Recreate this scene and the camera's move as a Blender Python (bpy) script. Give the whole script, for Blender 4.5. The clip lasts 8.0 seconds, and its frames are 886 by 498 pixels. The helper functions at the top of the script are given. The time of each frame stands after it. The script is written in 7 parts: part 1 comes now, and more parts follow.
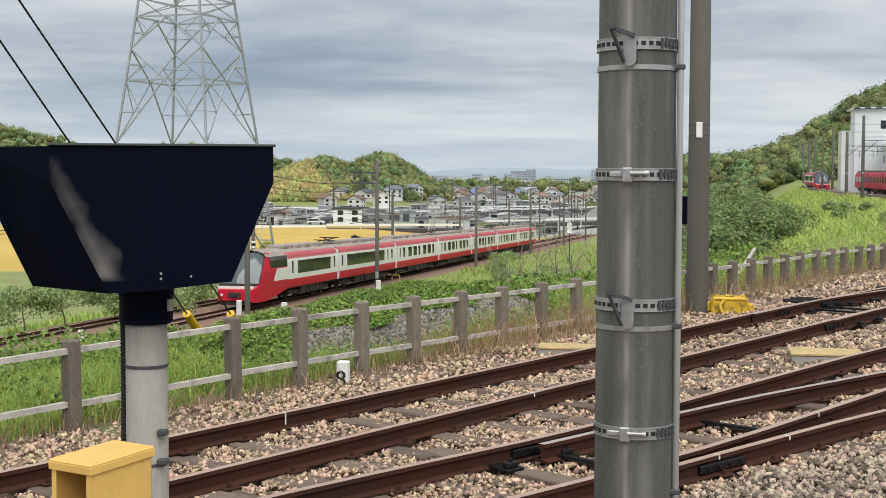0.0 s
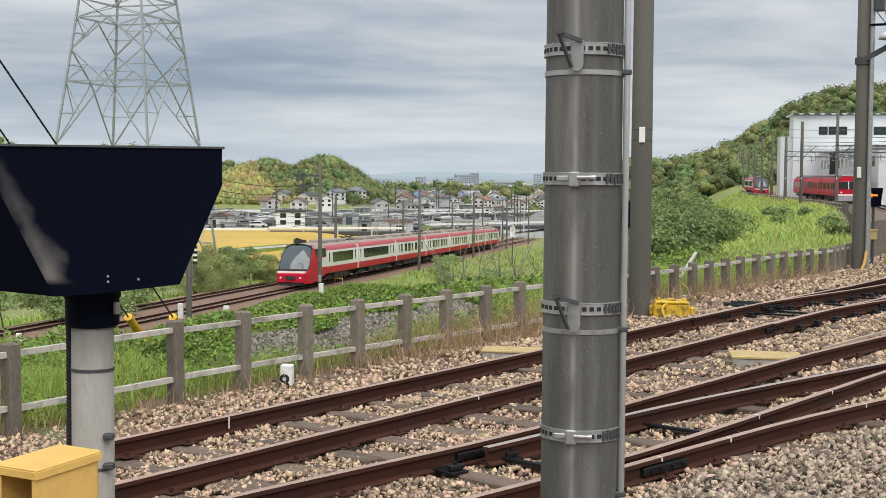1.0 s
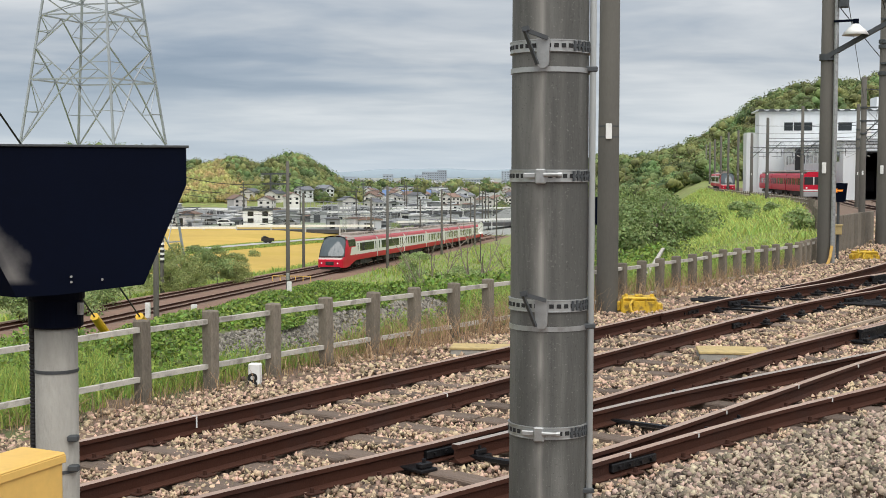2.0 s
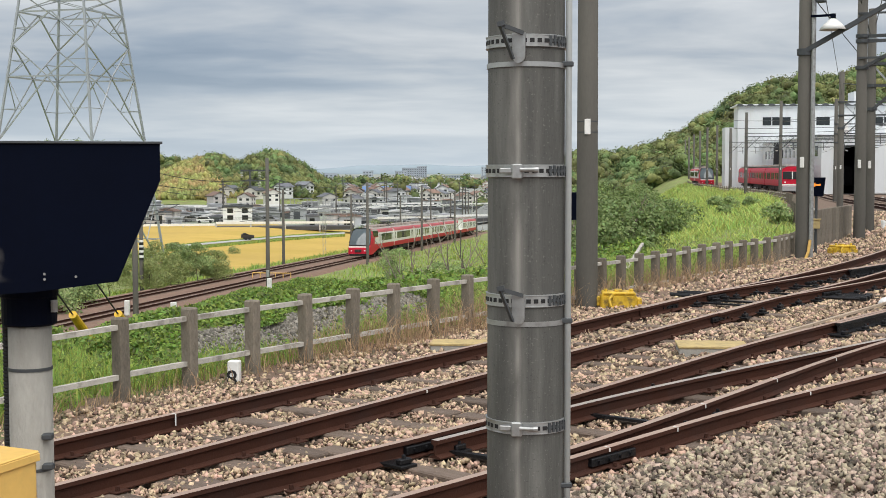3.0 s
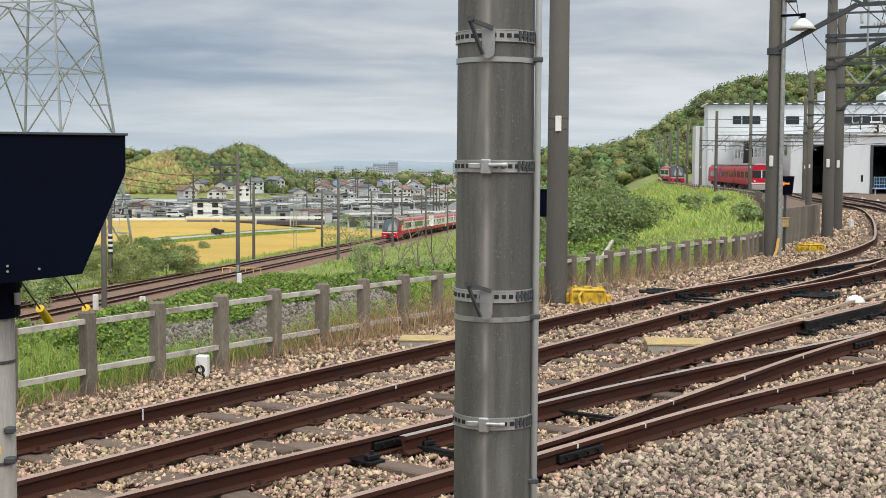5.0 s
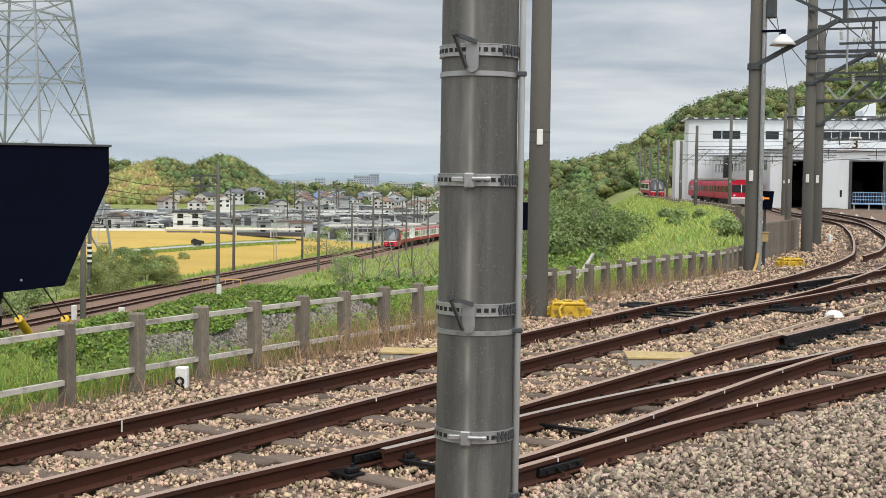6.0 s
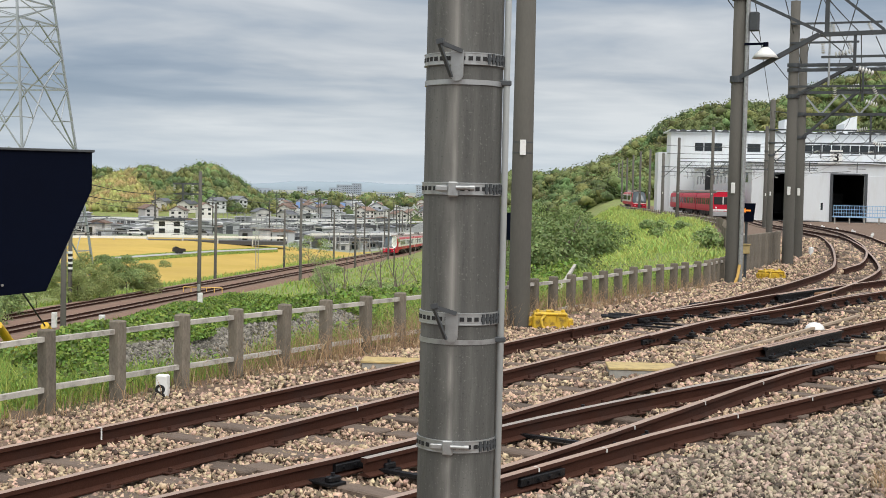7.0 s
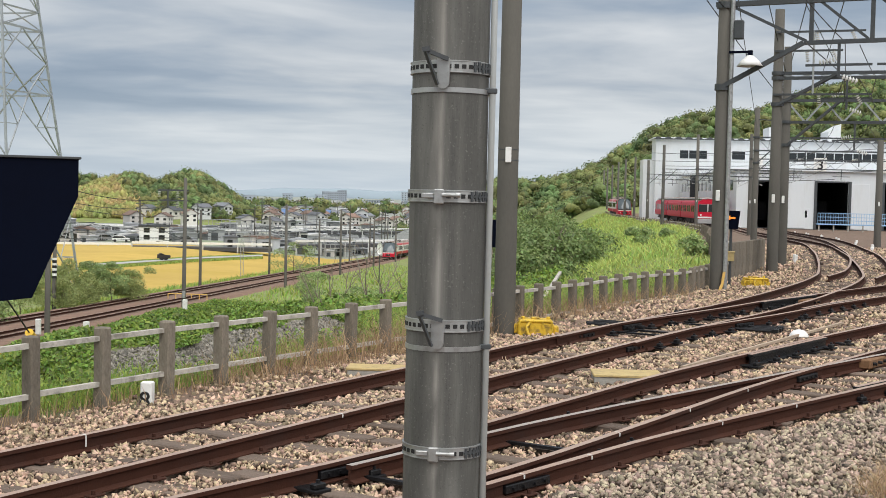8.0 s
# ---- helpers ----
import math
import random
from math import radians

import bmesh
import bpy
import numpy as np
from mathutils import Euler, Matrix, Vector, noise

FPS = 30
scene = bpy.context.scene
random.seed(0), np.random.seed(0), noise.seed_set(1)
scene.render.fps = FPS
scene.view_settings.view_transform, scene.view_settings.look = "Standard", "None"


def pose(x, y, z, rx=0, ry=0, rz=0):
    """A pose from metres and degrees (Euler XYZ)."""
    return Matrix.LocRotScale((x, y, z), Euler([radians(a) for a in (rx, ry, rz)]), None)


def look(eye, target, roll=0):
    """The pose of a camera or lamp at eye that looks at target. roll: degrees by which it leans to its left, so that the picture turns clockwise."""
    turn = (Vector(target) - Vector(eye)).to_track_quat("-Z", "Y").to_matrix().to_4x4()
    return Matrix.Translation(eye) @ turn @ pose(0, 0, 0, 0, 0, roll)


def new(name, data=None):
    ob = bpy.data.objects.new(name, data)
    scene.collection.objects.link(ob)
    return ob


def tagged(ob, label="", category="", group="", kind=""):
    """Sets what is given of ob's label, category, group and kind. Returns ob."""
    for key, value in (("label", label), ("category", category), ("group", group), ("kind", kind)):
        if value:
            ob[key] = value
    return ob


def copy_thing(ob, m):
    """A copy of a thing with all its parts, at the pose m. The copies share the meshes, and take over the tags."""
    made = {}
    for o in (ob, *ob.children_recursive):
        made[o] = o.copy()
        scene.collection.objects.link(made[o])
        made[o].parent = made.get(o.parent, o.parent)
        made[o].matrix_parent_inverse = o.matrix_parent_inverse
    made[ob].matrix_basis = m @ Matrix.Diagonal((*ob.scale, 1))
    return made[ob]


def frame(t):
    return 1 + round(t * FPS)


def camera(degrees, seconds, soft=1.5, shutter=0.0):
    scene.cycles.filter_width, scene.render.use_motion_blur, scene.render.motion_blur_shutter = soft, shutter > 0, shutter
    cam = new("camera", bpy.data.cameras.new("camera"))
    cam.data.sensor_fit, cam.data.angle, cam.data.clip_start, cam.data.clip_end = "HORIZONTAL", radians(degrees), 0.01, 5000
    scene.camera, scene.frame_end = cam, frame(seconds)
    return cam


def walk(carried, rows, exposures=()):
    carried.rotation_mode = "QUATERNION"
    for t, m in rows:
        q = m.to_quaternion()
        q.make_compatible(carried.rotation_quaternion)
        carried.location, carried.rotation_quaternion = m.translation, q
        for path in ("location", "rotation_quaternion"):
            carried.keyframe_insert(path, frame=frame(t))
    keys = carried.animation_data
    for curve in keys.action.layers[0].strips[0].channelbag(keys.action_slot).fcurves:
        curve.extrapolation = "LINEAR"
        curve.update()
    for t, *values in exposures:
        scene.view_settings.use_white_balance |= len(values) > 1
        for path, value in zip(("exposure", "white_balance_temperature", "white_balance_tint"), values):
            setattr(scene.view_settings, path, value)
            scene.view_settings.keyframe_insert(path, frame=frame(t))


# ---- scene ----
# Units: metres. Origin under the eye; z = 0 is the rail top beside the camera.
cam = camera(36.5, 8.0, soft=0.9)
# seconds, x, y, z, pitch, roll, yaw of the hand-held camera
PATH = [
    (0.0, -0.0062, -0.0169, 2.0548, -3.228, -0.147, 0.245),
    (0.5, -0.0114, -0.0207, 2.0535, -3.116, -0.349, -1.200),
    (1.0, -0.0222, -0.0222, 2.0550, -3.073, -0.436, -2.172),
    (1.5, -0.0211, -0.0161, 2.0566, -3.112, -0.347, -2.930),
    (3.0, -0.0048, -0.0080, 2.0543, -3.351, 0.067, -4.397),
    (3.5, 0.0006, 0.0005, 2.0499, -3.450, 0.000, -4.700),
    (4.0, 0.0031, 0.0030, 2.0502, -3.574, -0.084, -4.976),
    (4.5, 0.0066, 0.0009, 2.0487, -3.618, -0.224, -5.262),
    (6.0, -0.0035, -0.0004, 2.0531, -2.975, -0.781, -6.433),
    (6.5, -0.0063, 0.0036, 2.0508, -2.721, -1.035, -6.814),
    (7.0, -0.0076, 0.0058, 2.0487, -2.540, -1.238, -7.177),
    (7.5, -0.0127, -0.0006, 2.0499, -2.399, -1.327, -7.509),
    (8.0, -0.0107, -0.0059, 2.0502, -2.231, -1.342, -7.797),
]
walk(cam, [(t, pose(x, y, z, 90 + p, r, yw)) for t, x, y, z, p, r, yw in PATH])

# ---- world, sun, exposure ----
SUN_EL, SUN_AZ = 60.0, 168.0
world = bpy.data.worlds.new("sky")
scene.world = world
world.use_nodes = True
wn, wl = world.node_tree.nodes, world.node_tree.links
wn.clear()
w_out = wn.new("ShaderNodeOutputWorld")
w_bg = wn.new("ShaderNodeBackground")
w_sky = wn.new("ShaderNodeTexSky")
w_sky.sky_type, w_sky.sun_disc = "NISHITA", False
w_sky.sun_elevation, w_sky.sun_rotation = radians(SUN_EL), radians(SUN_AZ)
w_gain = wn.new("ShaderNodeVectorMath")
w_gain.operation = "SCALE"
w_gain.inputs["Scale"].default_value = 0.085
wl.new(w_sky.outputs[0], w_gain.inputs[0])
# a layer of stratocumulus over the clear sky, stretched into streaks towards the horizon
w_co = wn.new("ShaderNodeTexCoord")
w_sep = wn.new("ShaderNodeSeparateXYZ")
wl.new(w_co.outputs["Generated"], w_sep.inputs[0])
w_up = wn.new("ShaderNodeMath")
w_up.operation = "ADD"
w_up.inputs[1].default_value = 0.10
wl.new(w_sep.outputs["Z"], w_up.inputs[0])
w_mx = wn.new("ShaderNodeMath")
w_mx.operation = "MAXIMUM"
w_mx.inputs[1].default_value = 0.06
wl.new(w_up.outputs[0], w_mx.inputs[0])
w_plane = wn.new("ShaderNodeVectorMath")
w_plane.operation = "DIVIDE"
w_cmb = wn.new("ShaderNodeCombineXYZ")
for k in range(3):
    wl.new(w_mx.outputs[0], w_cmb.inputs[k])
wl.new(w_co.outputs["Generated"], w_plane.inputs[0])
wl.new(w_cmb.outputs[0], w_plane.inputs[1])


def sky_noise(scale, detail, rough, offset, stretch=(1, 1, 1)):
    m = wn.new("ShaderNodeMapping")
    m.inputs["Location"].default_value = offset
    m.inputs["Scale"].default_value = stretch
    wl.new(w_plane.outputs[0], m.inputs[0])
    n = wn.new("ShaderNodeTexNoise")
    n.inputs["Scale"].default_value, n.inputs["Detail"].default_value, n.inputs["Roughness"].default_value = scale, detail, rough
    n.inputs["Distortion"].default_value = 0.3
    wl.new(m.outputs[0], n.inputs["Vector"])
    return n


def sky_ramp(src, stops):
    r = wn.new("ShaderNodeValToRGB")
    for k, (pos, col) in enumerate(stops):
        el = r.color_ramp.elements[k] if k < 2 else r.color_ramp.elements.new(pos)
        el.position, el.color = pos, (*col, 1)
    wl.new(src, r.inputs[0])
    return r


cloud = sky_noise(0.36, 6, 0.52, (3.1, 1.7, 0.0), (0.7, 1.0, 1.0))
cloud2 = sky_noise(1.3, 5, 0.5, (0.4, 5.2, 0.0), (0.8, 1.0, 1.0))
w_sum = wn.new("ShaderNodeMix")
w_sum.data_type = "FLOAT"
w_sum.inputs[0].default_value = 0.36
wl.new(cloud.outputs["Fac"], w_sum.inputs[2])
wl.new(cloud2.outputs["Fac"], w_sum.inputs[3])
w_lean = wn.new("ShaderNodeMath")
w_lean.operation = "MULTIPLY_ADD"
w_lean.inputs[1].default_value, w_lean.inputs[2].default_value = 0.17, -0.026
w_side = wn.new("ShaderNodeMath")
w_side.operation = "SUBTRACT"
w_side.inputs[1].default_value = 0.10
wl.new(w_sep.outputs["X"], w_side.inputs[0])
w_abs = wn.new("ShaderNodeMath")
w_abs.operation = "ABSOLUTE"
wl.new(w_side.outputs[0], w_abs.inputs[0])
wl.new(w_abs.outputs[0], w_lean.inputs[0])
w_thick = wn.new("ShaderNodeMath")
w_thick.operation = "ADD"
wl.new(w_sum.outputs[0], w_thick.inputs[0])
wl.new(w_lean.outputs[0], w_thick.inputs[1])
cloud_ramp = sky_ramp(w_thick.outputs[0], [(0.39, (0.235, 0.31, 0.415)), (0.62, (0.75, 0.775, 0.80)), (0.47, (0.35, 0.42, 0.515)), (0.54, (0.54, 0.585, 0.64))])
w_mix = wn.new("ShaderNodeMix")
w_mix.data_type = "RGBA"
w_mix.inputs[0].default_value = 0.9
wl.new(w_gain.outputs[0], w_mix.inputs[6])
wl.new(cloud_ramp.outputs[0], w_mix.inputs[7])
# pale band of haze low down
w_hz = wn.new("ShaderNodeMapRange")
w_hz.inputs["From Min"].default_value, w_hz.inputs["From Max"].default_value = 0.0, 0.085
w_hz.inputs["To Min"].default_value, w_hz.inputs["To Max"].default_value = 0.75, 0.0
wl.new(w_sep.outputs["Z"], w_hz.inputs[0])
w_mix2 = wn.new("ShaderNodeMix")
w_mix2.data_type = "RGBA"
wl.new(w_hz.outputs[0], w_mix2.inputs[0])
wl.new(w_mix.outputs[2], w_mix2.inputs[6])
w_mix2.inputs[7].default_value = (0.66, 0.74, 0.80, 1)
wl.new(w_mix2.outputs[2], w_bg.inputs[0])
w_bg.inputs[1].default_value = 1.0
wl.new(w_bg.outputs[0], w_out.inputs[0])

sun_data = bpy.data.lights.new("sun", "SUN")
sun_data.energy, sun_data.angle, sun_data.color = 3.7, radians(70), (1.0, 0.965, 0.91)
sun = new("sun", sun_data)
sun.matrix_world = look((math.sin(radians(SUN_AZ)) * 50, math.cos(radians(SUN_AZ)) * 50, 50 * math.tan(radians(SUN_EL))), (0, 0, 0))
scene.view_settings.exposure = 0.0

# ---- materials ----
MATS = {}


def mat(name, base, rough=0.6, metal=0.0, vary=0.15, scale=4.0, fine=60.0, bump=0.0, bump_scale=None, stain=None, stain_amt=0.5,
        stain_scale=1.5, rand=0.0, island=0.0, hue=0.0, coat=0.0, stretch=(1, 1, 1), spec=0.5, translucent=0.0, specks=None, speck_scale=90.0, cell=0.0, cell_scale=0.18):
    """A procedural surface: base colour varied at two scales, optional stains, bump, and variation from piece to piece."""
    if name in MATS:
        return MATS[name]
    m = bpy.data.materials.new(name)
    m.use_nodes = True
    nd, lk = m.node_tree.nodes, m.node_tree.links
    b = nd["Principled BSDF"]
    b.inputs["Roughness"].default_value, b.inputs["Metallic"].default_value = rough, metal
    b.inputs["Specular IOR Level"].default_value = spec
    if coat:
        b.inputs["Coat Weight"].default_value = coat
        b.inputs["Coat Roughness"].default_value = 0.15
    co = nd.new("ShaderNodeTexCoord")
    mp = nd.new("ShaderNodeMapping")
    mp.inputs["Scale"].default_value = stretch
    lk.new(co.outputs["Object"], mp.inputs[0])

    def noise_tex(sc, det=4):
        n = nd.new("ShaderNodeTexNoise")
        n.inputs["Scale"].default_value, n.inputs["Detail"].default_value = sc, det
        lk.new(mp.outputs[0], n.inputs["Vector"])
        return n.outputs["Fac"]

    def math_n(op, a, c):
        n = nd.new("ShaderNodeMath")
        n.operation = op
        for k, v in enumerate((a, c)):
            if isinstance(v, (int, float)):
                n.inputs[k].default_value = v
            else:
                lk.new(v, n.inputs[k])
        return n.outputs[0]

    big, small = noise_tex(scale), noise_tex(fine, 3)
    tot = math_n("ADD", math_n("MULTIPLY", big, 0.65), math_n("MULTIPLY", small, 0.35))
    val = math_n("ADD", math_n("MULTIPLY", math_n("SUBTRACT", tot, 0.5), 4 * vary), 1.0)
    if rand or hue:
        oi = nd.new("ShaderNodeObjectInfo")
    if rand:
        val = math_n("ADD", val, math_n("MULTIPLY", math_n("SUBTRACT", oi.outputs["Random"], 0.5), 2 * rand))
    geo = None
    if island:
        geo = nd.new("ShaderNodeNewGeometry")
        val = math_n("ADD", val, math_n("MULTIPLY", math_n("SUBTRACT", geo.outputs["Random Per Island"], 0.5), 2 * island))
    if cell:
        vc = nd.new("ShaderNodeTexVoronoi")
        vc.inputs["Scale"].default_value = cell_scale
        lk.new(co.outputs["Object"], vc.inputs["Vector"])
        vs = nd.new("ShaderNodeSeparateColor")
        lk.new(vc.outputs["Color"], vs.inputs[0])
        val = math_n("ADD", val, math_n("MULTIPLY", math_n("SUBTRACT", vs.outputs[0], 0.5), 2 * cell))
    hsv = nd.new("ShaderNodeHueSaturation")
    hsv.inputs["Color"].default_value = (*base, 1)
    lk.new(val, hsv.inputs["Value"])
    if hue:
        src = geo.outputs["Random Per Island"] if geo else oi.outputs["Random"]
        frac = math_n("FRACT", math_n("MULTIPLY", src, 7.31), 0)
        turn_by = math_n("MULTIPLY", math_n("SUBTRACT", frac, 0.5), 2 * hue)
        if cell:
            turn_by = math_n("ADD", turn_by, math_n("MULTIPLY", math_n("SUBTRACT", vs.outputs[1], 0.6), 0.11))
        lk.new(math_n("ADD", turn_by, 0.5), hsv.inputs["Hue"])
    col = hsv.outputs[0]
    if stain:
        sn = nd.new("ShaderNodeTexNoise")
        sn.inputs["Scale"].default_value, sn.inputs["Detail"].default_value, sn.inputs["Roughness"].default_value = stain_scale, 6, 0.65
        lk.new(mp.outputs[0], sn.inputs["Vector"])
        mr = nd.new("ShaderNodeMapRange")
        mr.inputs["From Min"].default_value, mr.inputs["From Max"].default_value = 0.48, 0.66
        mr.inputs["To Max"].default_value = stain_amt
        lk.new(sn.outputs["Fac"], mr.inputs[0])
        mx = nd.new("ShaderNodeMix")
        mx.data_type = "RGBA"
        lk.new(mr.outputs[0], mx.inputs[0])
        lk.new(col, mx.inputs[6])
        mx.inputs[7].default_value = (*stain, 1)
        col = mx.outputs[2]
    if specks:
        vo = nd.new("ShaderNodeTexNoise")
        vo.inputs["Scale"].default_value, vo.inputs["Detail"].default_value = speck_scale, 1.5
        lk.new(co.outputs["Object"], vo.inputs["Vector"])
        for lo, hi, tint in ((0.66, 0.72, specks[0]), (0.34, 0.29, specks[1])):
            mr = nd.new("ShaderNodeMapRange")
            mr.inputs["From Min"].default_value, mr.inputs["From Max"].default_value = lo, hi
            mr.inputs["To Max"].default_value = 0.45
            lk.new(vo.outputs["Fac"], mr.inputs[0])
            mx = nd.new("ShaderNodeMix")
            mx.data_type = "RGBA"
            lk.new(mr.outputs[0], mx.inputs[0])
            lk.new(col, mx.inputs[6])
            mx.inputs[7].default_value = (*tint, 1)
            col = mx.outputs[2]
    lk.new(col, b.inputs["Base Color"])
    if bump:
        bp = nd.new("ShaderNodeBump")
        bp.inputs["Strength"].default_value, bp.inputs["Distance"].default_value = bump, 0.02
        lk.new(noise_tex(bump_scale or fine, 5), bp.inputs["Height"])
        lk.new(bp.outputs[0], b.inputs["Normal"])
    if translucent:
        tr = nd.new("ShaderNodeBsdfTranslucent")
        lk.new(col, tr.inputs["Color"])
        ms = nd.new("ShaderNodeMixShader")
        ms.inputs[0].default_value = translucent
        lk.new(b.outputs[0], ms.inputs[1])
        lk.new(tr.outputs[0], ms.inputs[2])
        lk.new(ms.outputs[0], nd["Material Output"].inputs["Surface"])
    MATS[name] = m
    return m


STREAK = (1, 1, 0.08)
M_SOIL = mat("soil and gravel", (0.17, 0.115, 0.082), 0.95, vary=0.4, scale=1.2, fine=25, bump=0.8, bump_scale=14)
M_BALLAST = mat("ballast stone", (0.385, 0.28, 0.195), 0.9, vary=0.35, scale=20, fine=90, island=0.8, hue=0.03, bump=0.4, bump_scale=60)
M_BALLAST_GREY = mat("grey ballast stone", (0.315, 0.25, 0.19), 0.9, vary=0.35, scale=20, fine=90, island=0.8, hue=0.035, bump=0.4, bump_scale=60)
M_RAIL = mat("rusted rail steel", (0.055, 0.021, 0.013), 0.85, 0.0, vary=0.25, scale=3, fine=50, bump=0.3, bump_scale=80, stain=(0.03, 0.02, 0.018), spec=0.2)
M_RAILTOP = mat("worn rail head", (0.42, 0.30, 0.235), 0.42, 0.1, vary=0.2, scale=3, fine=40, stain=(0.30, 0.17, 0.12), stain_amt=0.5, stretch=(.3, .3, 1))
M_RAILSHINE = mat("bright rail head", (0.47, 0.40, 0.35), 0.4, 0.35, vary=0.12, scale=3, fine=40)
M_IRON = mat("greased black switch iron", (0.016, 0.016, 0.018), 0.45, 0.5, vary=0.3, scale=8, bump=0.3)
M_SLEEPER = mat("weathered timber sleeper", (0.155, 0.115, 0.09), 0.9, vary=0.4, scale=3, fine=30, rand=0.3, bump=0.6, bump_scale=25, stretch=(1, 8, 8))
M_SLEEPER_PALE = mat("sun-bleached timber", (0.42, 0.33, 0.25), 0.9, vary=0.2, scale=5, fine=40)
M_CONC = mat("weathered concrete", (0.36, 0.345, 0.31), 0.88, vary=0.2, scale=3, fine=70, bump=0.35, bump_scale=90, stain=(0.22, 0.205, 0.18), stain_amt=0.7, stain_scale=4, stretch=(1, 1, .35))
M_CONC_POST = mat("old fence concrete", (0.20, 0.172, 0.135), 0.92, vary=0.5, scale=7, fine=70, bump=0.6, bump_scale=70, stain=(0.06, 0.052, 0.042), stain_amt=0.75, stain_scale=7, rand=0.2, stretch=(1, 1, .4))
M_CONC_RAIL = mat("pale fence concrete", (0.50, 0.47, 0.42), 0.92, vary=0.25, scale=5, fine=70, bump=0.4, bump_scale=70, stain=(0.15, 0.135, 0.11), stain_amt=0.7, stain_scale=6)
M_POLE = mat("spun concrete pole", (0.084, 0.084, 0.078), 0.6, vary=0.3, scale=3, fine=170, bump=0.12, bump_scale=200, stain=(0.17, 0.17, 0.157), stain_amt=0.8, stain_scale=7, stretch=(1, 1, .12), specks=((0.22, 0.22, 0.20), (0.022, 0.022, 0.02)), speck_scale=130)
M_POLE_FAR = mat("mast concrete", (0.092, 0.086, 0.074), 0.85, vary=0.2, scale=2, fine=40, rand=0.15, stretch=(1, 1, .3))
M_GALV = mat("galvanised steel", (0.42, 0.43, 0.43), 0.45, 0.7, vary=0.2, scale=12, fine=80, stain=(0.22, 0.21, 0.20), stain_amt=0.6, stain_scale=20)
M_GALV_D = mat("dull galvanised steel", (0.075, 0.082, 0.088), 0.6, 0.4, vary=0.2, scale=4, fine=30)
M_PYLON = mat("pylon steel", (0.36, 0.385, 0.41), 0.55, 0.4, vary=0.15, scale=1, fine=10)
M_BLACK = mat("black painted steel", (0.0012, 0.0028, 0.010), 0.6, 0.0, vary=0.25, scale=3, fine=40, spec=0.06)
M_RUBBER = mat("black rubber", (0.012, 0.012, 0.013), 0.7, vary=0.2)
M_YELLOW = mat("yellow enamel", (0.74, 0.47, 0.13), 0.5, vary=0.1, scale=4, fine=60, stain=(0.55, 0.36, 0.11), stain_amt=0.4, stain_scale=9)
M_YELLOW_S = mat("stained yellow enamel", (0.66, 0.43, 0.03), 0.55, vary=0.15, scale=6, fine=50, stain=(0.12, 0.075, 0.03), stain_amt=0.8, stain_scale=10)
M_GUARD = mat("yellow plastic", (0.72, 0.44, 0.02), 0.45, vary=0.1, scale=6, fine=40, stain=(0.30, 0.20, 0.05), stain_amt=0.4, stain_scale=9)
M_YPLATE = mat("faded yellow plate", (0.50, 0.38, 0.17), 0.7, vary=0.2, scale=8, fine=60, stain=(0.30, 0.22, 0.12), stain_amt=0.6, stain_scale=12)
M_WHITE = mat("white paint", (0.78, 0.78, 0.76), 0.55, vary=0.06, scale=2, fine=30, stain=(0.55, 0.53, 0.49), stain_amt=0.5, stain_scale=6)
M_WALLWHITE = mat("white metal cladding", (0.65, 0.68, 0.705), 0.6, vary=0.05, scale=0.3, fine=6, stain=(0.56, 0.57, 0.57), stain_amt=0.6, stain_scale=.6, stretch=(1, 1, .25))
M_GLASS_D = mat("dark window glass", (0.018, 0.022, 0.024), 0.08, vary=0.2, scale=1, spec=0.6)
M_SCREEN = mat("cab windscreen", (0.07, 0.09, 0.10), 0.06, vary=0.1, spec=0.8)
M_RED = mat("train red paint", (0.52, 0.008, 0.034), 0.45, vary=0.06, scale=1, fine=10, spec=0.3)
M_TRWHITE = mat("train white paint", (0.80, 0.79, 0.77), 0.4, vary=0.05, scale=1, fine=10, coat=0.2)
M_ROOF = mat("dusty train roof", (0.33, 0.28, 0.25), 0.8, vary=0.2, scale=1, fine=12)
M_ROOFRED = mat("faded red roof edge", (0.50, 0.10, 0.12), 0.6, vary=0.12, scale=1, fine=12)
M_UNDER = mat("underframe", (0.032, 0.027, 0.025), 0.8, vary=0.3, scale=3, fine=20)
M_GREYTR = mat("train grey skirt", (0.34, 0.34, 0.35), 0.5, vary=0.1)
M_BLUE = mat("pale blue railing paint", (0.27, 0.45, 0.66), 0.5, vary=0.1)
# near-black: the shade inside the shed is put into this colour
M_SHED_SHADE = mat("shed interior shade", (0.035, 0.036, 0.04), 0.9, vary=0.2)
M_GRASS = mat("grass blade", (0.33, 0.43, 0.10), 0.6, vary=0.15, scale=2, island=0.4, hue=0.045, translucent=0.35)
M_GRASSG = mat("grassy ground", (0.20, 0.25, 0.07), 0.9, vary=0.4, scale=0.35, fine=6, stain=(0.22, 0.17, 0.10), stain_amt=0.8, stain_scale=0.6, bump=0.8, bump_scale=8)
M_BANK = mat("embankment grass", (0.42, 0.52, 0.14), 0.6, vary=0.2, scale=.5, fine=3, island=0.4, hue=0.045, translucent=0.35)
# soil and litter, darkened for the shade between blades and leaves
M_LITTER_SHADE = mat("leaf litter with painted shade", (0.115, 0.105, 0.055), 0.95, vary=0.4, scale=2, fine=20, bump=0.6, bump_scale=15, stain=(0.10, 0.15, 0.04), stain_amt=0.7, stain_scale=1.5)
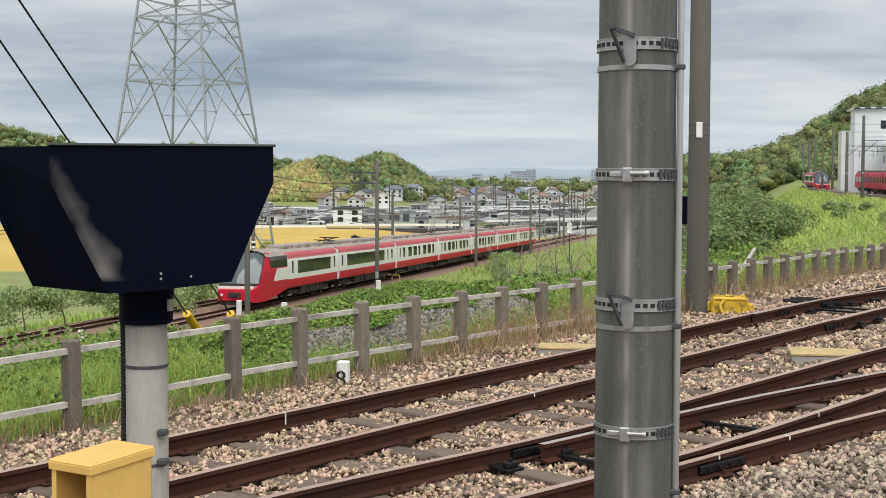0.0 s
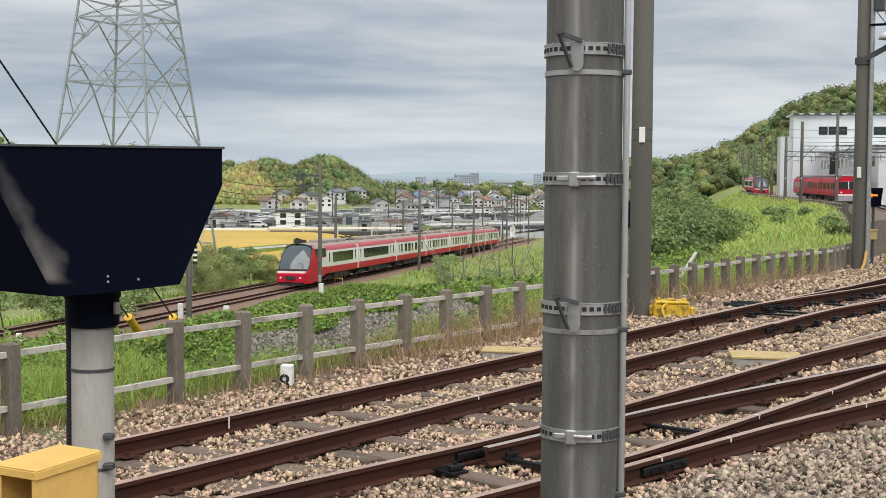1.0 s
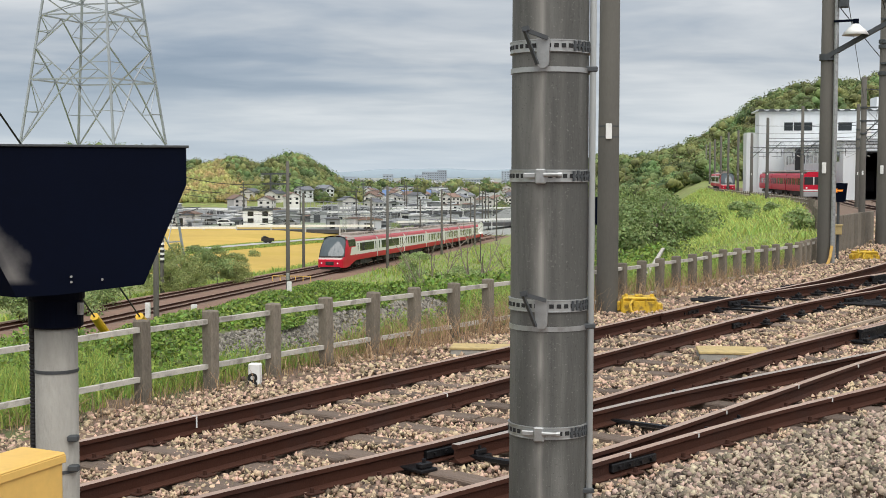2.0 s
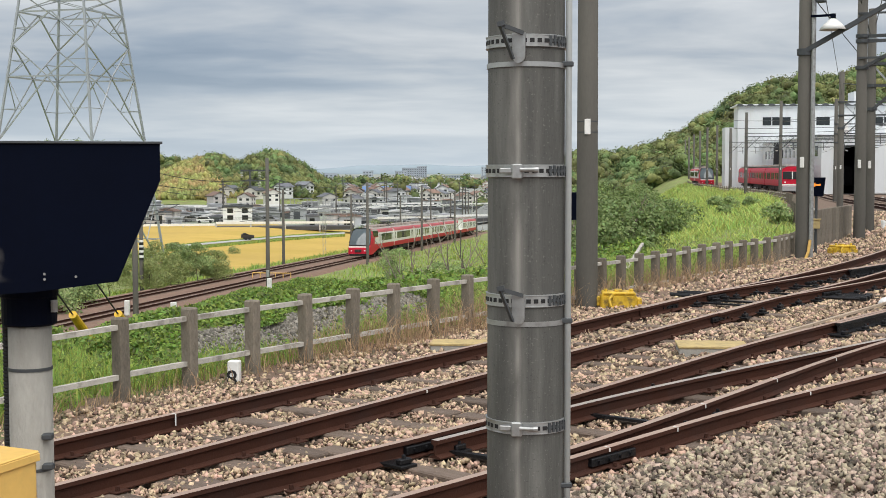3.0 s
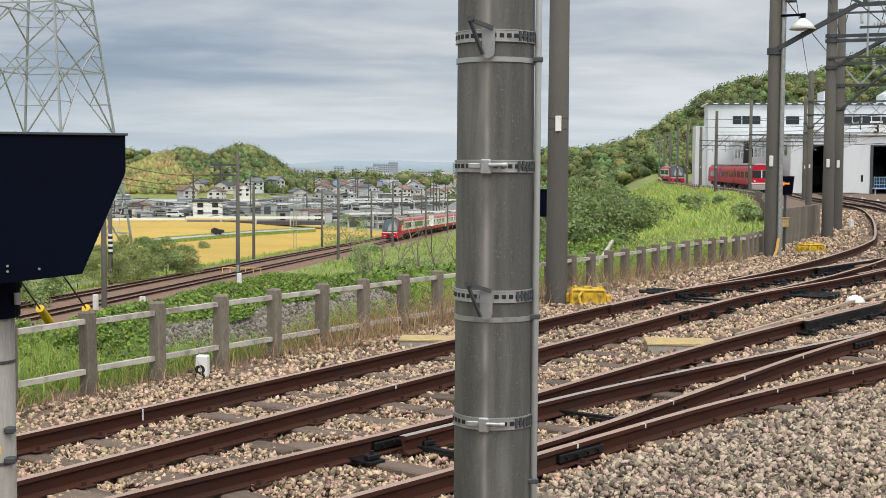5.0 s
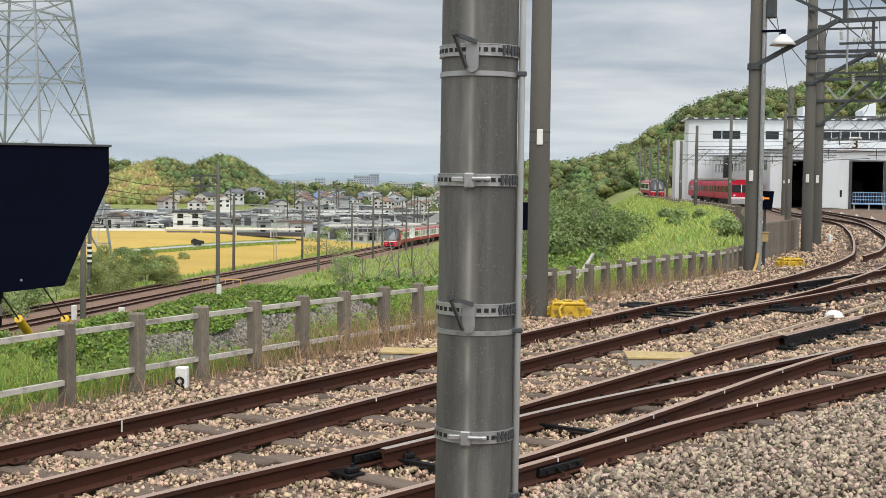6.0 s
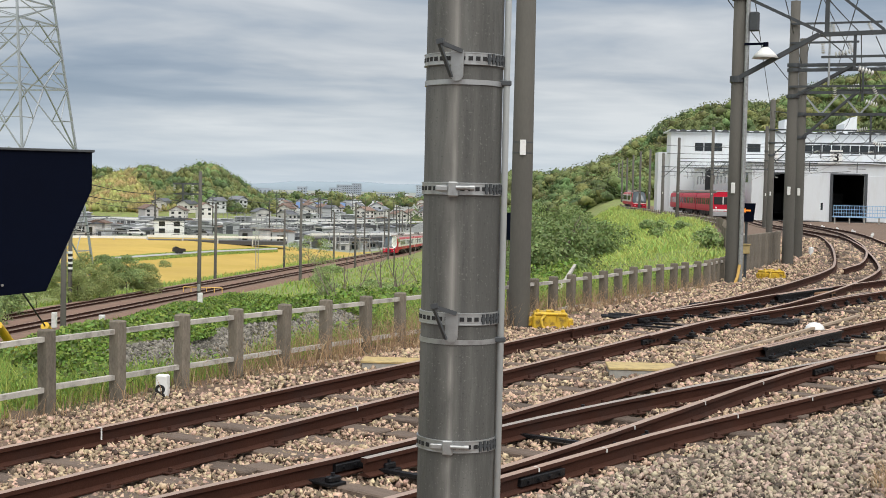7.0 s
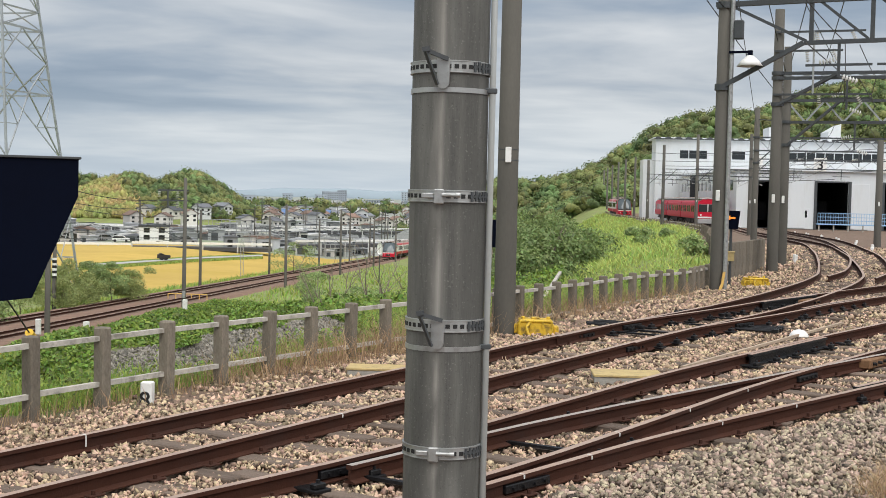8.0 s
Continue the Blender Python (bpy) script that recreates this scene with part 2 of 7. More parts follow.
M_DRY = mat("dry grass", (0.42, 0.29, 0.17), 0.8, vary=0.2, scale=3, island=0.35, hue=0.015, translucent=0.25)
M_IVY = mat("ivy leaf", (0.16, 0.245, 0.04), 0.55, vary=0.3, scale=2, island=0.6, hue=0.03, translucent=0.3)
M_LEAF = mat("tree leaf", (0.31, 0.40, 0.16), 0.6, vary=0.45, scale=.4, fine=3, island=0.4, hue=0.03, translucent=0.4)
M_LEAF2 = mat("bamboo leaf", (0.34, 0.39, 0.15), 0.6, vary=0.2, scale=.4, fine=3, island=0.35, hue=0.025, translucent=0.45)
M_BARK = mat("bark", (0.12, 0.095, 0.075), 0.9, vary=0.3, scale=6, bump=0.5)
M_FOREST = mat("forest crown", (0.125, 0.165, 0.055), 0.8, vary=0.35, scale=.2, fine=1.5, island=0.22, hue=0.012, cell=0.5, cell_scale=.26)
M_HOLLOW = mat("hollow tree leaf", (0.20, 0.27, 0.095), 0.6, vary=0.4, scale=.5, fine=3, island=0.35, hue=0.025, translucent=0.35)
M_FOREST_Y = mat("bamboo grove crown", (0.30, 0.295, 0.095), 0.8, vary=0.35, scale=.06, fine=.9, island=0.25, hue=0.01, cell=0.28, cell_scale=.3)
M_FIELD = mat("ripe wheat field", (0.50, 0.345, 0.08), 0.95, vary=0.16, scale=.05, fine=.8, stain=(0.44, 0.31, 0.055), stain_amt=0.8, stain_scale=.06, bump=0.5, bump_scale=2)
M_PATH = mat("farm track concrete", (0.40, 0.40, 0.37), 0.9, vary=0.15)
M_ASPHALT = mat("asphalt", (0.07, 0.07, 0.072), 0.9, vary=0.2, scale=.3)
M_VIADUCT = mat("viaduct concrete", (0.50, 0.50, 0.49), 0.85, vary=0.12, scale=.2, fine=2)
M_ROOFTILE = mat("grey roof tile", (0.13, 0.135, 0.15), 0.6, vary=0.2, scale=.5, fine=5, rand=0.5, hue=0.02)
M_HOUSE = mat("house render", (0.58, 0.56, 0.52), 0.8, vary=0.1, scale=.4, fine=4, rand=0.3, hue=0.03)
M_CABLE = mat("cable", (0.02, 0.02, 0.022), 0.6, vary=0.1)
M_INSUL = mat("white porcelain", (0.75, 0.75, 0.73), 0.25, vary=0.05)
# pale blue-grey holds the haze of distance; no volume is used
M_MOUNT = mat("far mountains, haze in colour", (0.30, 0.365, 0.42), 0.95, vary=0.06, scale=.002, fine=.01)
M_CARS = mat("car paint", (0.45, 0.45, 0.46), 0.3, vary=0.05, rand=0.6, coat=0.5)
M_TOWN = mat("town ground", (0.30, 0.31, 0.29), 0.9, vary=0.3, scale=.02, fine=.3, stain=(0.16, 0.22, 0.09), stain_amt=0.8, stain_scale=.02)
M_FARWHITE = mat("pale town wall", (0.60, 0.61, 0.62), 0.8, vary=0.08, scale=.1, fine=1, rand=0.25, hue=0.02)
# blue-grey for walls and roofs seen far off: haze mixed into the colour
M_FARBLOCK = mat("far facade, haze in colour", (0.33, 0.37, 0.42), 0.85, vary=0.08, scale=.1, fine=1, rand=0.2)
M_SHEET = mat("weathered grey sheet", (0.34, 0.35, 0.36), 0.6, vary=0.15, scale=.5, fine=4, rand=0.5)
M_BROWNROOF = mat("brown roof tile", (0.20, 0.13, 0.10), 0.7, vary=0.2, scale=.5, fine=5, rand=0.3)
M_BLUEROOF = mat("blue sheet roof", (0.12, 0.20, 0.38), 0.5, vary=0.1)
M_TERRA = mat("orange facade", (0.50, 0.24, 0.17), 0.8, vary=0.08)
M_AMBER = mat("amber lamp", (0.8, 0.25, 0.02), 0.4, vary=0.02)
M_AMBER.node_tree.nodes["Principled BSDF"].inputs["Emission Color"].default_value = (1.0, 0.30, 0.05, 1)
M_AMBER.node_tree.nodes["Principled BSDF"].inputs["Emission Strength"].default_value = 0.6
M_CONDUIT = mat("pale conduit", (0.46, 0.49, 0.49), 0.5, vary=0.1, scale=3, fine=40)
M_RUST = mat("rusty cast iron", (0.20, 0.105, 0.05), 0.8, vary=0.3, scale=8, fine=60, bump=0.4)

# ---- mesh helpers ----
R = random.Random(7)
RNG = np.random.default_rng(5)


def part(name, bm, material, parent=None, label="", smooth=False):
    """Link a bmesh as one mesh object, under a thing or a part."""
    me = bpy.data.meshes.new(name)
    bm.to_mesh(me)
    bm.free()
    me.materials.append(material)
    if smooth:
        me.polygons.foreach_set("use_smooth", [True] * len(me.polygons))
    ob = new(name, me)
    ob.parent = parent
    if label:
        tagged(ob, label)
    return ob


def thing(name, label, category, group="", kind="", at=(0, 0, 0), turn=0.0):
    """An Empty at a thing's base."""
    ob = new(name)
    ob.empty_display_size = 0.2
    ob.matrix_world = pose(*at, 0, 0, turn)
    return tagged(ob, label, category, group, kind)


def share(name, me, parent, m):
    ob = new(name, me)
    ob.parent = parent
    ob.matrix_basis = m
    return ob


def bulk(name, verts, faces, material, parent=None, smooth=False):
    """One mesh out of arrays; every face has the same number of corners."""
    verts, faces = np.asarray(verts, np.float32), np.asarray(faces, np.int32)
    me = bpy.data.meshes.new(name)
    me.vertices.add(len(verts))
    me.vertices.foreach_set("co", verts.ravel())
    k = faces.shape[1]
    me.loops.add(faces.size)
    me.loops.foreach_set("vertex_index", faces.ravel())
    me.polygons.add(len(faces))
    me.polygons.foreach_set("loop_start", np.arange(0, faces.size, k, dtype=np.int32))
    me.update(calc_edges=True)
    me.validate()
    me.materials.append(material)
    if smooth:
        me.polygons.foreach_set("use_smooth", [True] * len(me.polygons))
    ob = new(name, me)
    ob.parent = parent
    return ob


def box(bm, x0, y0, z0, x1, y1, z1, bevel=0.0, m=None):
    r = bmesh.ops.create_cube(bm, size=1.0)
    vs = r["verts"]
    for v in vs:
        v.co = Vector(((x0 + x1) / 2 + v.co.x * (x1 - x0), (y0 + y1) / 2 + v.co.y * (y1 - y0), (z0 + z1) / 2 + v.co.z * (z1 - z0)))
    if bevel:
        es = list({e for v in vs for e in v.link_edges})
        r2 = bmesh.ops.bevel(bm, geom=es, offset=bevel, segments=1, affect="EDGES")
        vs = list({v for f in r2["faces"] for v in f.verts} | {v for v in vs if v.is_valid})
    if m is not None:
        bmesh.ops.transform(bm, matrix=m, verts=vs)
    return vs


def beam(bm, p, q, w, h=None):
    """A square bar from p to q."""
    p, q = Vector(p), Vector(q)
    d = q - p
    h = h or w
    m = Matrix.Translation((p + q) / 2) @ d.to_track_quat("Z", "Y").to_matrix().to_4x4()
    return box(bm, -w / 2, -h / 2, -d.length / 2, w / 2, h / 2, d.length / 2, 0, m)


def rod(bm, p, q, r1, r2=None, seg=10):
    """A round bar from p to q."""
    p, q = Vector(p), Vector(q)
    d = q - p
    m = Matrix.Translation((p + q) / 2) @ d.to_track_quat("Z", "Y").to_matrix().to_4x4()
    return bmesh.ops.create_cone(bm, cap_ends=True, segments=seg, radius1=r1, radius2=r1 if r2 is None else r2, depth=d.length, matrix=m)["verts"]


def tube(bm, pts, r, seg=6):
    """A round tube along a line of points."""
    pts = [Vector(p) for p in pts]
    rings = []
    for i, p in enumerate(pts):
        d = (pts[min(i + 1, len(pts) - 1)] - pts[max(i - 1, 0)]).normalized()
        a = d.orthogonal().normalized() if i == 0 else (a - d * a.dot(d)).normalized()
        b = d.cross(a)
        rr = r(i / (len(pts) - 1)) if callable(r) else r
        rings.append([bm.verts.new(p + rr * (math.cos(2 * math.pi * k / seg) * a + math.sin(2 * math.pi * k / seg) * b)) for k in range(seg)])
    for u, v in zip(rings, rings[1:]):
        for k in range(seg):
            bm.faces.new((u[k], u[(k + 1) % seg], v[(k + 1) % seg], v[k]))
    bm.faces.new(rings[0][::-1])
    bm.faces.new(rings[-1])


def prism(bm, outline, y0, y1, m=None):
    """An outline in x and z, carried from y0 to y1."""
    a = [bm.verts.new((x, y0, z)) for x, z in outline]
    b = [bm.verts.new((x, y1, z)) for x, z in outline]
    n = len(outline)
    bm.faces.new(a)
    bm.faces.new(b[::-1])
    for i in range(n):
        bm.faces.new((a[i], b[i], b[(i + 1) % n], a[(i + 1) % n]))
    bmesh.ops.recalc_face_normals(bm, faces=bm.faces)
    if m is not None:
        bmesh.ops.transform(bm, matrix=m, verts=a + b)


def lathe(bm, prof, seg=24, at=(0, 0, 0)):
    """A profile of radius and height turned about the upright axis."""
    rings = [[bm.verts.new((at[0] + r * math.cos(2 * math.pi * k / seg), at[1] + r * math.sin(2 * math.pi * k / seg), at[2] + z)) for k in range(seg)] for r, z in prof]
    for u, v in zip(rings, rings[1:]):
        for k in range(seg):
            bm.faces.new((u[k], u[(k + 1) % seg], v[(k + 1) % seg], v[k]))
    bm.faces.new(rings[0][::-1])
    bm.faces.new(rings[-1])


def new_bm():
    return bmesh.new()


# ---- the lie of the land ----
U, N = np.array([0.5785, 0.8157]), np.array([-0.8157, 0.5785])  # along and across the yard tracks


def plan(s, o):
    """From along and across the tracks to x, y."""
    return s * U[0] + o * N[0], s * U[1] + o * N[1]


def rail_z(s):
    """Height of the rail tops of the upper tracks: rising past the camera, then falling gently to the depot."""
    s = np.asarray(s, float)
    k = np.clip((s - 24) / 150, 0, 1)
    return np.clip(s, 0, 24) * 0.02 - 0.16 - 1.2 * k * k * (3 - 2 * k)


EDGE = [plan(-60, 12.0), plan(9, 9.75), plan(27, 9.0), (12.6, 37.6), (17.5, 55), (27, 84), (37, 115), (49, 158), (57, 205), (65, 250), (85, 330), (120, 450), (300, 900)]
LOW0, LOW_SLOPE = (-12.9, 86.0, -6.5), (0.203, -0.0252)  # the lower line: a point of it, and x and z for each metre of y


def low_z(y):
    return np.maximum(LOW0[2] + LOW_SLOPE[1] * (np.clip(y, -50, 1e9) - LOW0[1]), -12.2)


def low_x(y):
    return LOW0[0] + LOW_SLOPE[0] * (y - LOW0[1])


def bumps(x, y, cx, cy, rx, ry, h, turn=0.0):
    c, s = math.cos(turn), math.sin(turn)
    a, b = (x - cx) * c + (y - cy) * s, -(x - cx) * s + (y - cy) * c
    return h * np.exp(-((a / rx) ** 2 + (b / ry) ** 2))


def hills(x, y):
    """Wooded hills: one behind the depot, a grove across the valley and a range behind it."""
    h = bumps(x, y, 184, 374, 70, 66, 35.5) + bumps(x, y, 118, 374, 18, 40, 8.5) + bumps(x, y, 66, 374, 22, 40, 4.0)
    h = h + bumps(x, y, 290, 330, 70, 90, 40)
    h = h * np.clip((y - 215) / 60, 0, 1)
    h = np.maximum(h, bumps(x, y, -24, 470, 20, 40, 16.6))
    h = np.maximum(h, bumps(x, y, -46, 480, 24, 45, 15.5))
    h = np.maximum(h, bumps(x, y, -130, 680, 75, 60, 22))
    h = np.maximum(h, bumps(x, y, -230, 660, 75, 80, 31))
    h = np.maximum(h, bumps(x, y, -330, 640, 120, 90, 36))
    return h


def edge_dist(x, y):
    """Signed distance from the brink of the upper level; positive towards the valley."""
    best, sign = np.full(np.shape(x), 1e9), np.ones(np.shape(x))
    for (ax, ay), (bx, by) in zip(EDGE, EDGE[1:]):
        dx, dy = bx - ax, by - ay
        k = np.clip(((x - ax) * dx + (y - ay) * dy) / (dx * dx + dy * dy), 0, 1)
        px, py = x - ax - k * dx, y - ay - k * dy
        d = np.hypot(px, py)
        side = dx * (y - ay) - dy * (x - ax)
        near = d < best
        best, sign = np.where(near, d, best), np.where(near, np.sign(side), sign)
    return best * sign


def land(x, y):
    """Height of the ground."""
    x, y = np.asarray(x, float), np.asarray(y, float)
    s = x * U[0] + y * U[1]
    d = edge_dist(x, y)
    top = rail_z(s) - 0.215
    low = low_z(y) - 0.35
    dl = x - low_x(y)
    low = low - 1.5 * np.clip((np.abs(dl + 2.0) - 5.0) / 9.0, 0, 1) * (y > 40)
    far = np.clip((-dl - 10) / 40, 0, 1)
    low = low * (1 - far) - 10.6 * far
    wide = np.interp(y, [0, 20, 60, 110], [26, 30, 22, 20])
    k = np.clip(d / wide, 0, 1)
    k = 0.55 * k + 0.45 * k * k * (3 - 2 * k)
    z = top * (1 - k) + low * k
    hh = hills(x, y)
    return z + hh + 10.5 * k * np.clip(hh / 6, 0, 1) * (x > 40)  # the wooded hill stands on the valley floor too


def ground_sheet():
    """One sheet from the tracks to the horizon, finer near the camera."""
    ax = np.concatenate([-np.geomspace(60, 4500, 34)[::-1], np.linspace(-58, 130, 150), np.geomspace(132, 4500, 40)])
    ay = np.concatenate([-np.geomspace(12, 3000, 14)[::-1], np.linspace(-10, 120, 140), np.linspace(121.5, 480, 110), np.geomspace(490, 4800, 36)])
    gx, gy = np.meshgrid(ax, ay)
    gz = land(gx, gy)
    verts = np.stack([gx.ravel(), gy.ravel(), gz.ravel()], 1)
    nx, ny = len(ax), len(ay)
    i = (np.arange(ny - 1)[:, None] * nx + np.arange(nx - 1)[None, :]).ravel()
    faces = np.stack([i, i + 1, i + nx + 1, i + nx], 1)
    ob = bulk("ground", verts, faces, M_GRASSG, smooth=True)
    ob.data.materials.append(M_SOIL)
    ob.data.materials.append(M_FIELD)
    ob.data.materials.append(M_TOWN)
    ob.data.materials.append(M_LITTER_SHADE)
    cx, cy = gx[:-1, :-1].ravel(), gy[:-1, :-1].ravel()
    d = edge_dist(cx, cy)
    idx = np.zeros(len(cx), np.int32)
    idx[(d < -0.1) & (hills(cx, cy) < 0.5)] = 1
    field = (cx < low_x(cy) - 11) & (cy > 170) & (cy < 318) & (cx < 60) & (hills(cx, cy) < 1.0)
    # behind the fence: ground with the grass's shade in its colour
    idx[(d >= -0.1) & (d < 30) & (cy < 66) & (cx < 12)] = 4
    idx[field] = 2
    town = (cy > 318) & (hills(cx, cy) < 2.0) & (d > 40)
    idx[town] = 3
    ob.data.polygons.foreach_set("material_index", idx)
    return tagged(ob, "grassy slopes, gravel yard and ripe wheat fields", "ground", kind="structure")


ground_sheet()


# ---- railway tracks ----
def curve_pts(ctrl, step=0.6):
    """A smooth line through control points of the plan."""
    c = [Vector((*p, 0)) for p in ctrl]
    c = [2 * c[0] - c[1]] + c + [2 * c[-1] - c[-2]]
    out = []
    for a, b, d, e in zip(c, c[1:], c[2:], c[3:]):
        n = max(2, int((d - b).length / step))
        for i in range(n):
            t = i / n
            out.append(0.5 * (2 * b + (d - a) * t + (2 * a - 5 * b + 4 * d - e) * t * t + (3 * b - a - 3 * d + e) * t ** 3))
    out.append(c[-2])
    return out


def sideways(pts, dist):
    """A line moved to its right."""
    out = []
    for i, p in enumerate(pts):
        d = (pts[min(i + 1, len(pts) - 1)] - pts[max(i - 1, 0)]).normalized()
        out.append(p + Vector((d.y, -d.x, 0)) * dist)
    return out


RAIL_PROF = [(-0.0325, 0.0), (0.0325, 0.0), (0.034, -0.03), (0.009, -0.042), (0.008, -0.115), (0.061, -0.132), (0.061, -0.142),
             (-0.061, -0.142), (-0.061, -0.132), (-0.008, -0.115), (-0.009, -0.042), (-0.034, -0.03)]


def rail(parent, pts, height, bright=False, name="rail"):
    """One rail along a line; height gives the rail top at a place."""
    bm = new_bm()
    rings = []
    for i, p in enumerate(pts):
        d = (pts[min(i + 1, len(pts) - 1)] - pts[max(i - 1, 0)]).normalized()
        r = Vector((d.y, -d.x, 0))
        z = height(p)
        rings.append([bm.verts.new((p.x + r.x * a, p.y + r.y * a, z + b)) for a, b in RAIL_PROF])
    n = len(RAIL_PROF)
    for u, v in zip(rings, rings[1:]):
        for k in range(n):
            f = bm.faces.new((u[k], v[k], v[(k + 1) % n], u[(k + 1) % n]))
            f.material_index = 1 if k == 0 else 0
    bm.faces.new(rings[0])
    bm.faces.new(rings[-1][::-1])
    bmesh.ops.recalc_face_normals(bm, faces=bm.faces)
    ob = part(name, bm, M_RAIL, parent)
    ob.data.materials.append(M_RAILSHINE if bright else M_RAILTOP)
    return ob


def upper_h(p):
    return float(rail_z(p.x * U[0] + p.y * U[1]))


def lower_h(p):
    return float(low_z(p.y))


def so_line(ctrl, step=0.6):
    return curve_pts([plan(s, o) for s, o in ctrl], step)


def sleeper_mesh(length, name="sleeper"):
    bm = new_bm()
    box(bm, -length / 2, -0.105, -0.12, length / 2, 0.105, 0, 0.012)
    me = bpy.data.meshes.new(name)
    bm.to_mesh(me)
    bm.free()
    me.materials.append(M_SLEEPER)
    return me


S_SHORT, S_LONG = sleeper_mesh(2.1), sleeper_mesh(2.75)


def sleepers(parent, pts, height, length=2.1, spacing=0.62, limit=300, mesh=None):
    """Sleepers under a centre line, each an object of its own."""
    run, nxt, count = 0.0, 0.2, 0
    for a, b in zip(pts, pts[1:]):
        seg = (b - a).length
        while nxt <= run + seg and count < limit:
            p = a + (b - a) * ((nxt - run) / seg)
            d = (b - a).normalized()
            turn = math.degrees(math.atan2(-d.x, d.y)) + R.uniform(-1.2, 1.2)
            share("sleeper", mesh or S_SHORT, parent, pose(p.x + R.uniform(-.03, .03), p.y, height(p) - 0.142 - R.uniform(0, .012), 0, 0, turn))
            nxt += spacing * R.uniform(.95, 1.05)
            count += 1
        run += seg


G = 1.132  # rail centre to rail centre
A_LINE = [(-30, 10.7), (-8, 9.0), (7.6, 7.80), (15.1, 7.22), (19.0, 6.92), (22.6, 6.2), (28.4, 5.4), (34, 4.7), (50, 2.6)]
L_LINE = [(17.0, 7.06), (19.1, 6.91), (23.7, 6.47), (29.2, 6.71), (33.3, 7.12), (36.6, 7.68), (45.5, 9.58), (56.3, 12.06), (72.6, 16.15), (88.2, 21.1), (120, 31.5), (166, 46)]
M_LINE = [(34.0, 6.9), (38.4, 7.3), (48.0, 9.0), (60.0, 11.6), (90, 18.8), (123.6, 28.5), (165, 41.5)]
R3_LINE = [(-30, 15.6), (-8, 9.35), (4, 6.42), (7.12, 5.74), (9.34, 5.29), (12.2, 4.96), (14.8, 4.66), (19, 3.95), (21.3, 3.51), (30, 1.9), (45, -0.6)]
R4_LINE = [(8.6, 5.24), (10.3, 4.9), (11.4, 4.65), (13.2, 4.15), (15.7, 3.42), (20, 2.1), (28, -0.7)]


def track(name, ctrl, label, sleeper_limit=300, long_sleepers=False, bright_right=False, step=0.6, first=0.0):
    tr = thing(name, label, "railway track", kind="structure")
    left = so_line(ctrl, step)
    rail(tr, left, upper_h)
    rail(tr, sideways(left, G), upper_h, bright_right)
    mid = [p for p in sideways(left, G / 2) if p.x * U[0] + p.y * U[1] > first]
    sleepers(tr, mid, upper_h, mesh=S_LONG if long_sleepers else S_SHORT, limit=sleeper_limit)
    return tr


track("railway_track", A_LINE, "rusty through track on timber sleepers in brown ballast", first=-10)
track("railway_track", L_LINE, "rusty siding track curving away to the depot", 240, step=1.0, first=27)
track("railway_track", M_LINE, "rusty depot track curving between sidings", 200, step=1.0, first=44)
track("railway_track", R3_LINE, "rusty near track with switch plates", 140, True, first=0)
tr4 = thing("railway_track", "diverging turnout rails with bright running edge", "railway track", kind="structure")
r4 = so_line(R4_LINE)
rail(tr4, r4, upper_h, True)
rail(tr4, sideways(r4, G), upper_h)
mid4 = [p for p in sideways(r4, G / 2) if p.x * U[0] + p.y * U[1] > 17]
sleepers(tr4, mid4, upper_h, limit=20)


def lower_line(offset, label):
    tr = thing("railway_track", label, "railway track", kind="structure")
    c = [Vector((low_x(y) + offset, y, 0)) for y in np.arange(20, 620, 6.0)]
    left = sideways(c, -G / 2)
    rail(tr, left, lower_h)
    rail(tr, sideways(c, G / 2), lower_h)
    sleepers(tr, c, lower_h, spacing=0.75, limit=200)


lower_line(0.0, "rusty main line track in a reddish ballast bed")
lower_line(-3.9, "second rusty main line track in reddish ballast")
M_BED = mat("rust-stained ballast bed", (0.21, 0.13, 0.092), 0.95, vary=0.3, scale=1.2, fine=14, bump=0.8, bump_scale=12)
bm = new_bm()
prev = None
for y in np.arange(20, 621, 6.0):
    z = float(low_z(y))
    row = [bm.verts.new((low_x(y) + o, y, z + h)) for o, h in ((-7.6, -0.8), (-5.9, -0.165), (1.9, -0.165), (3.6, -0.8))]
    if prev:
        for k in range(3):
            bm.faces.new((prev[k], prev[k + 1], row[k + 1], row[k]))
    prev = row
tagged(part("ballast_bed", bm, M_BED), "reddish-brown ballast bed of the main line", "ballast", kind="structure")

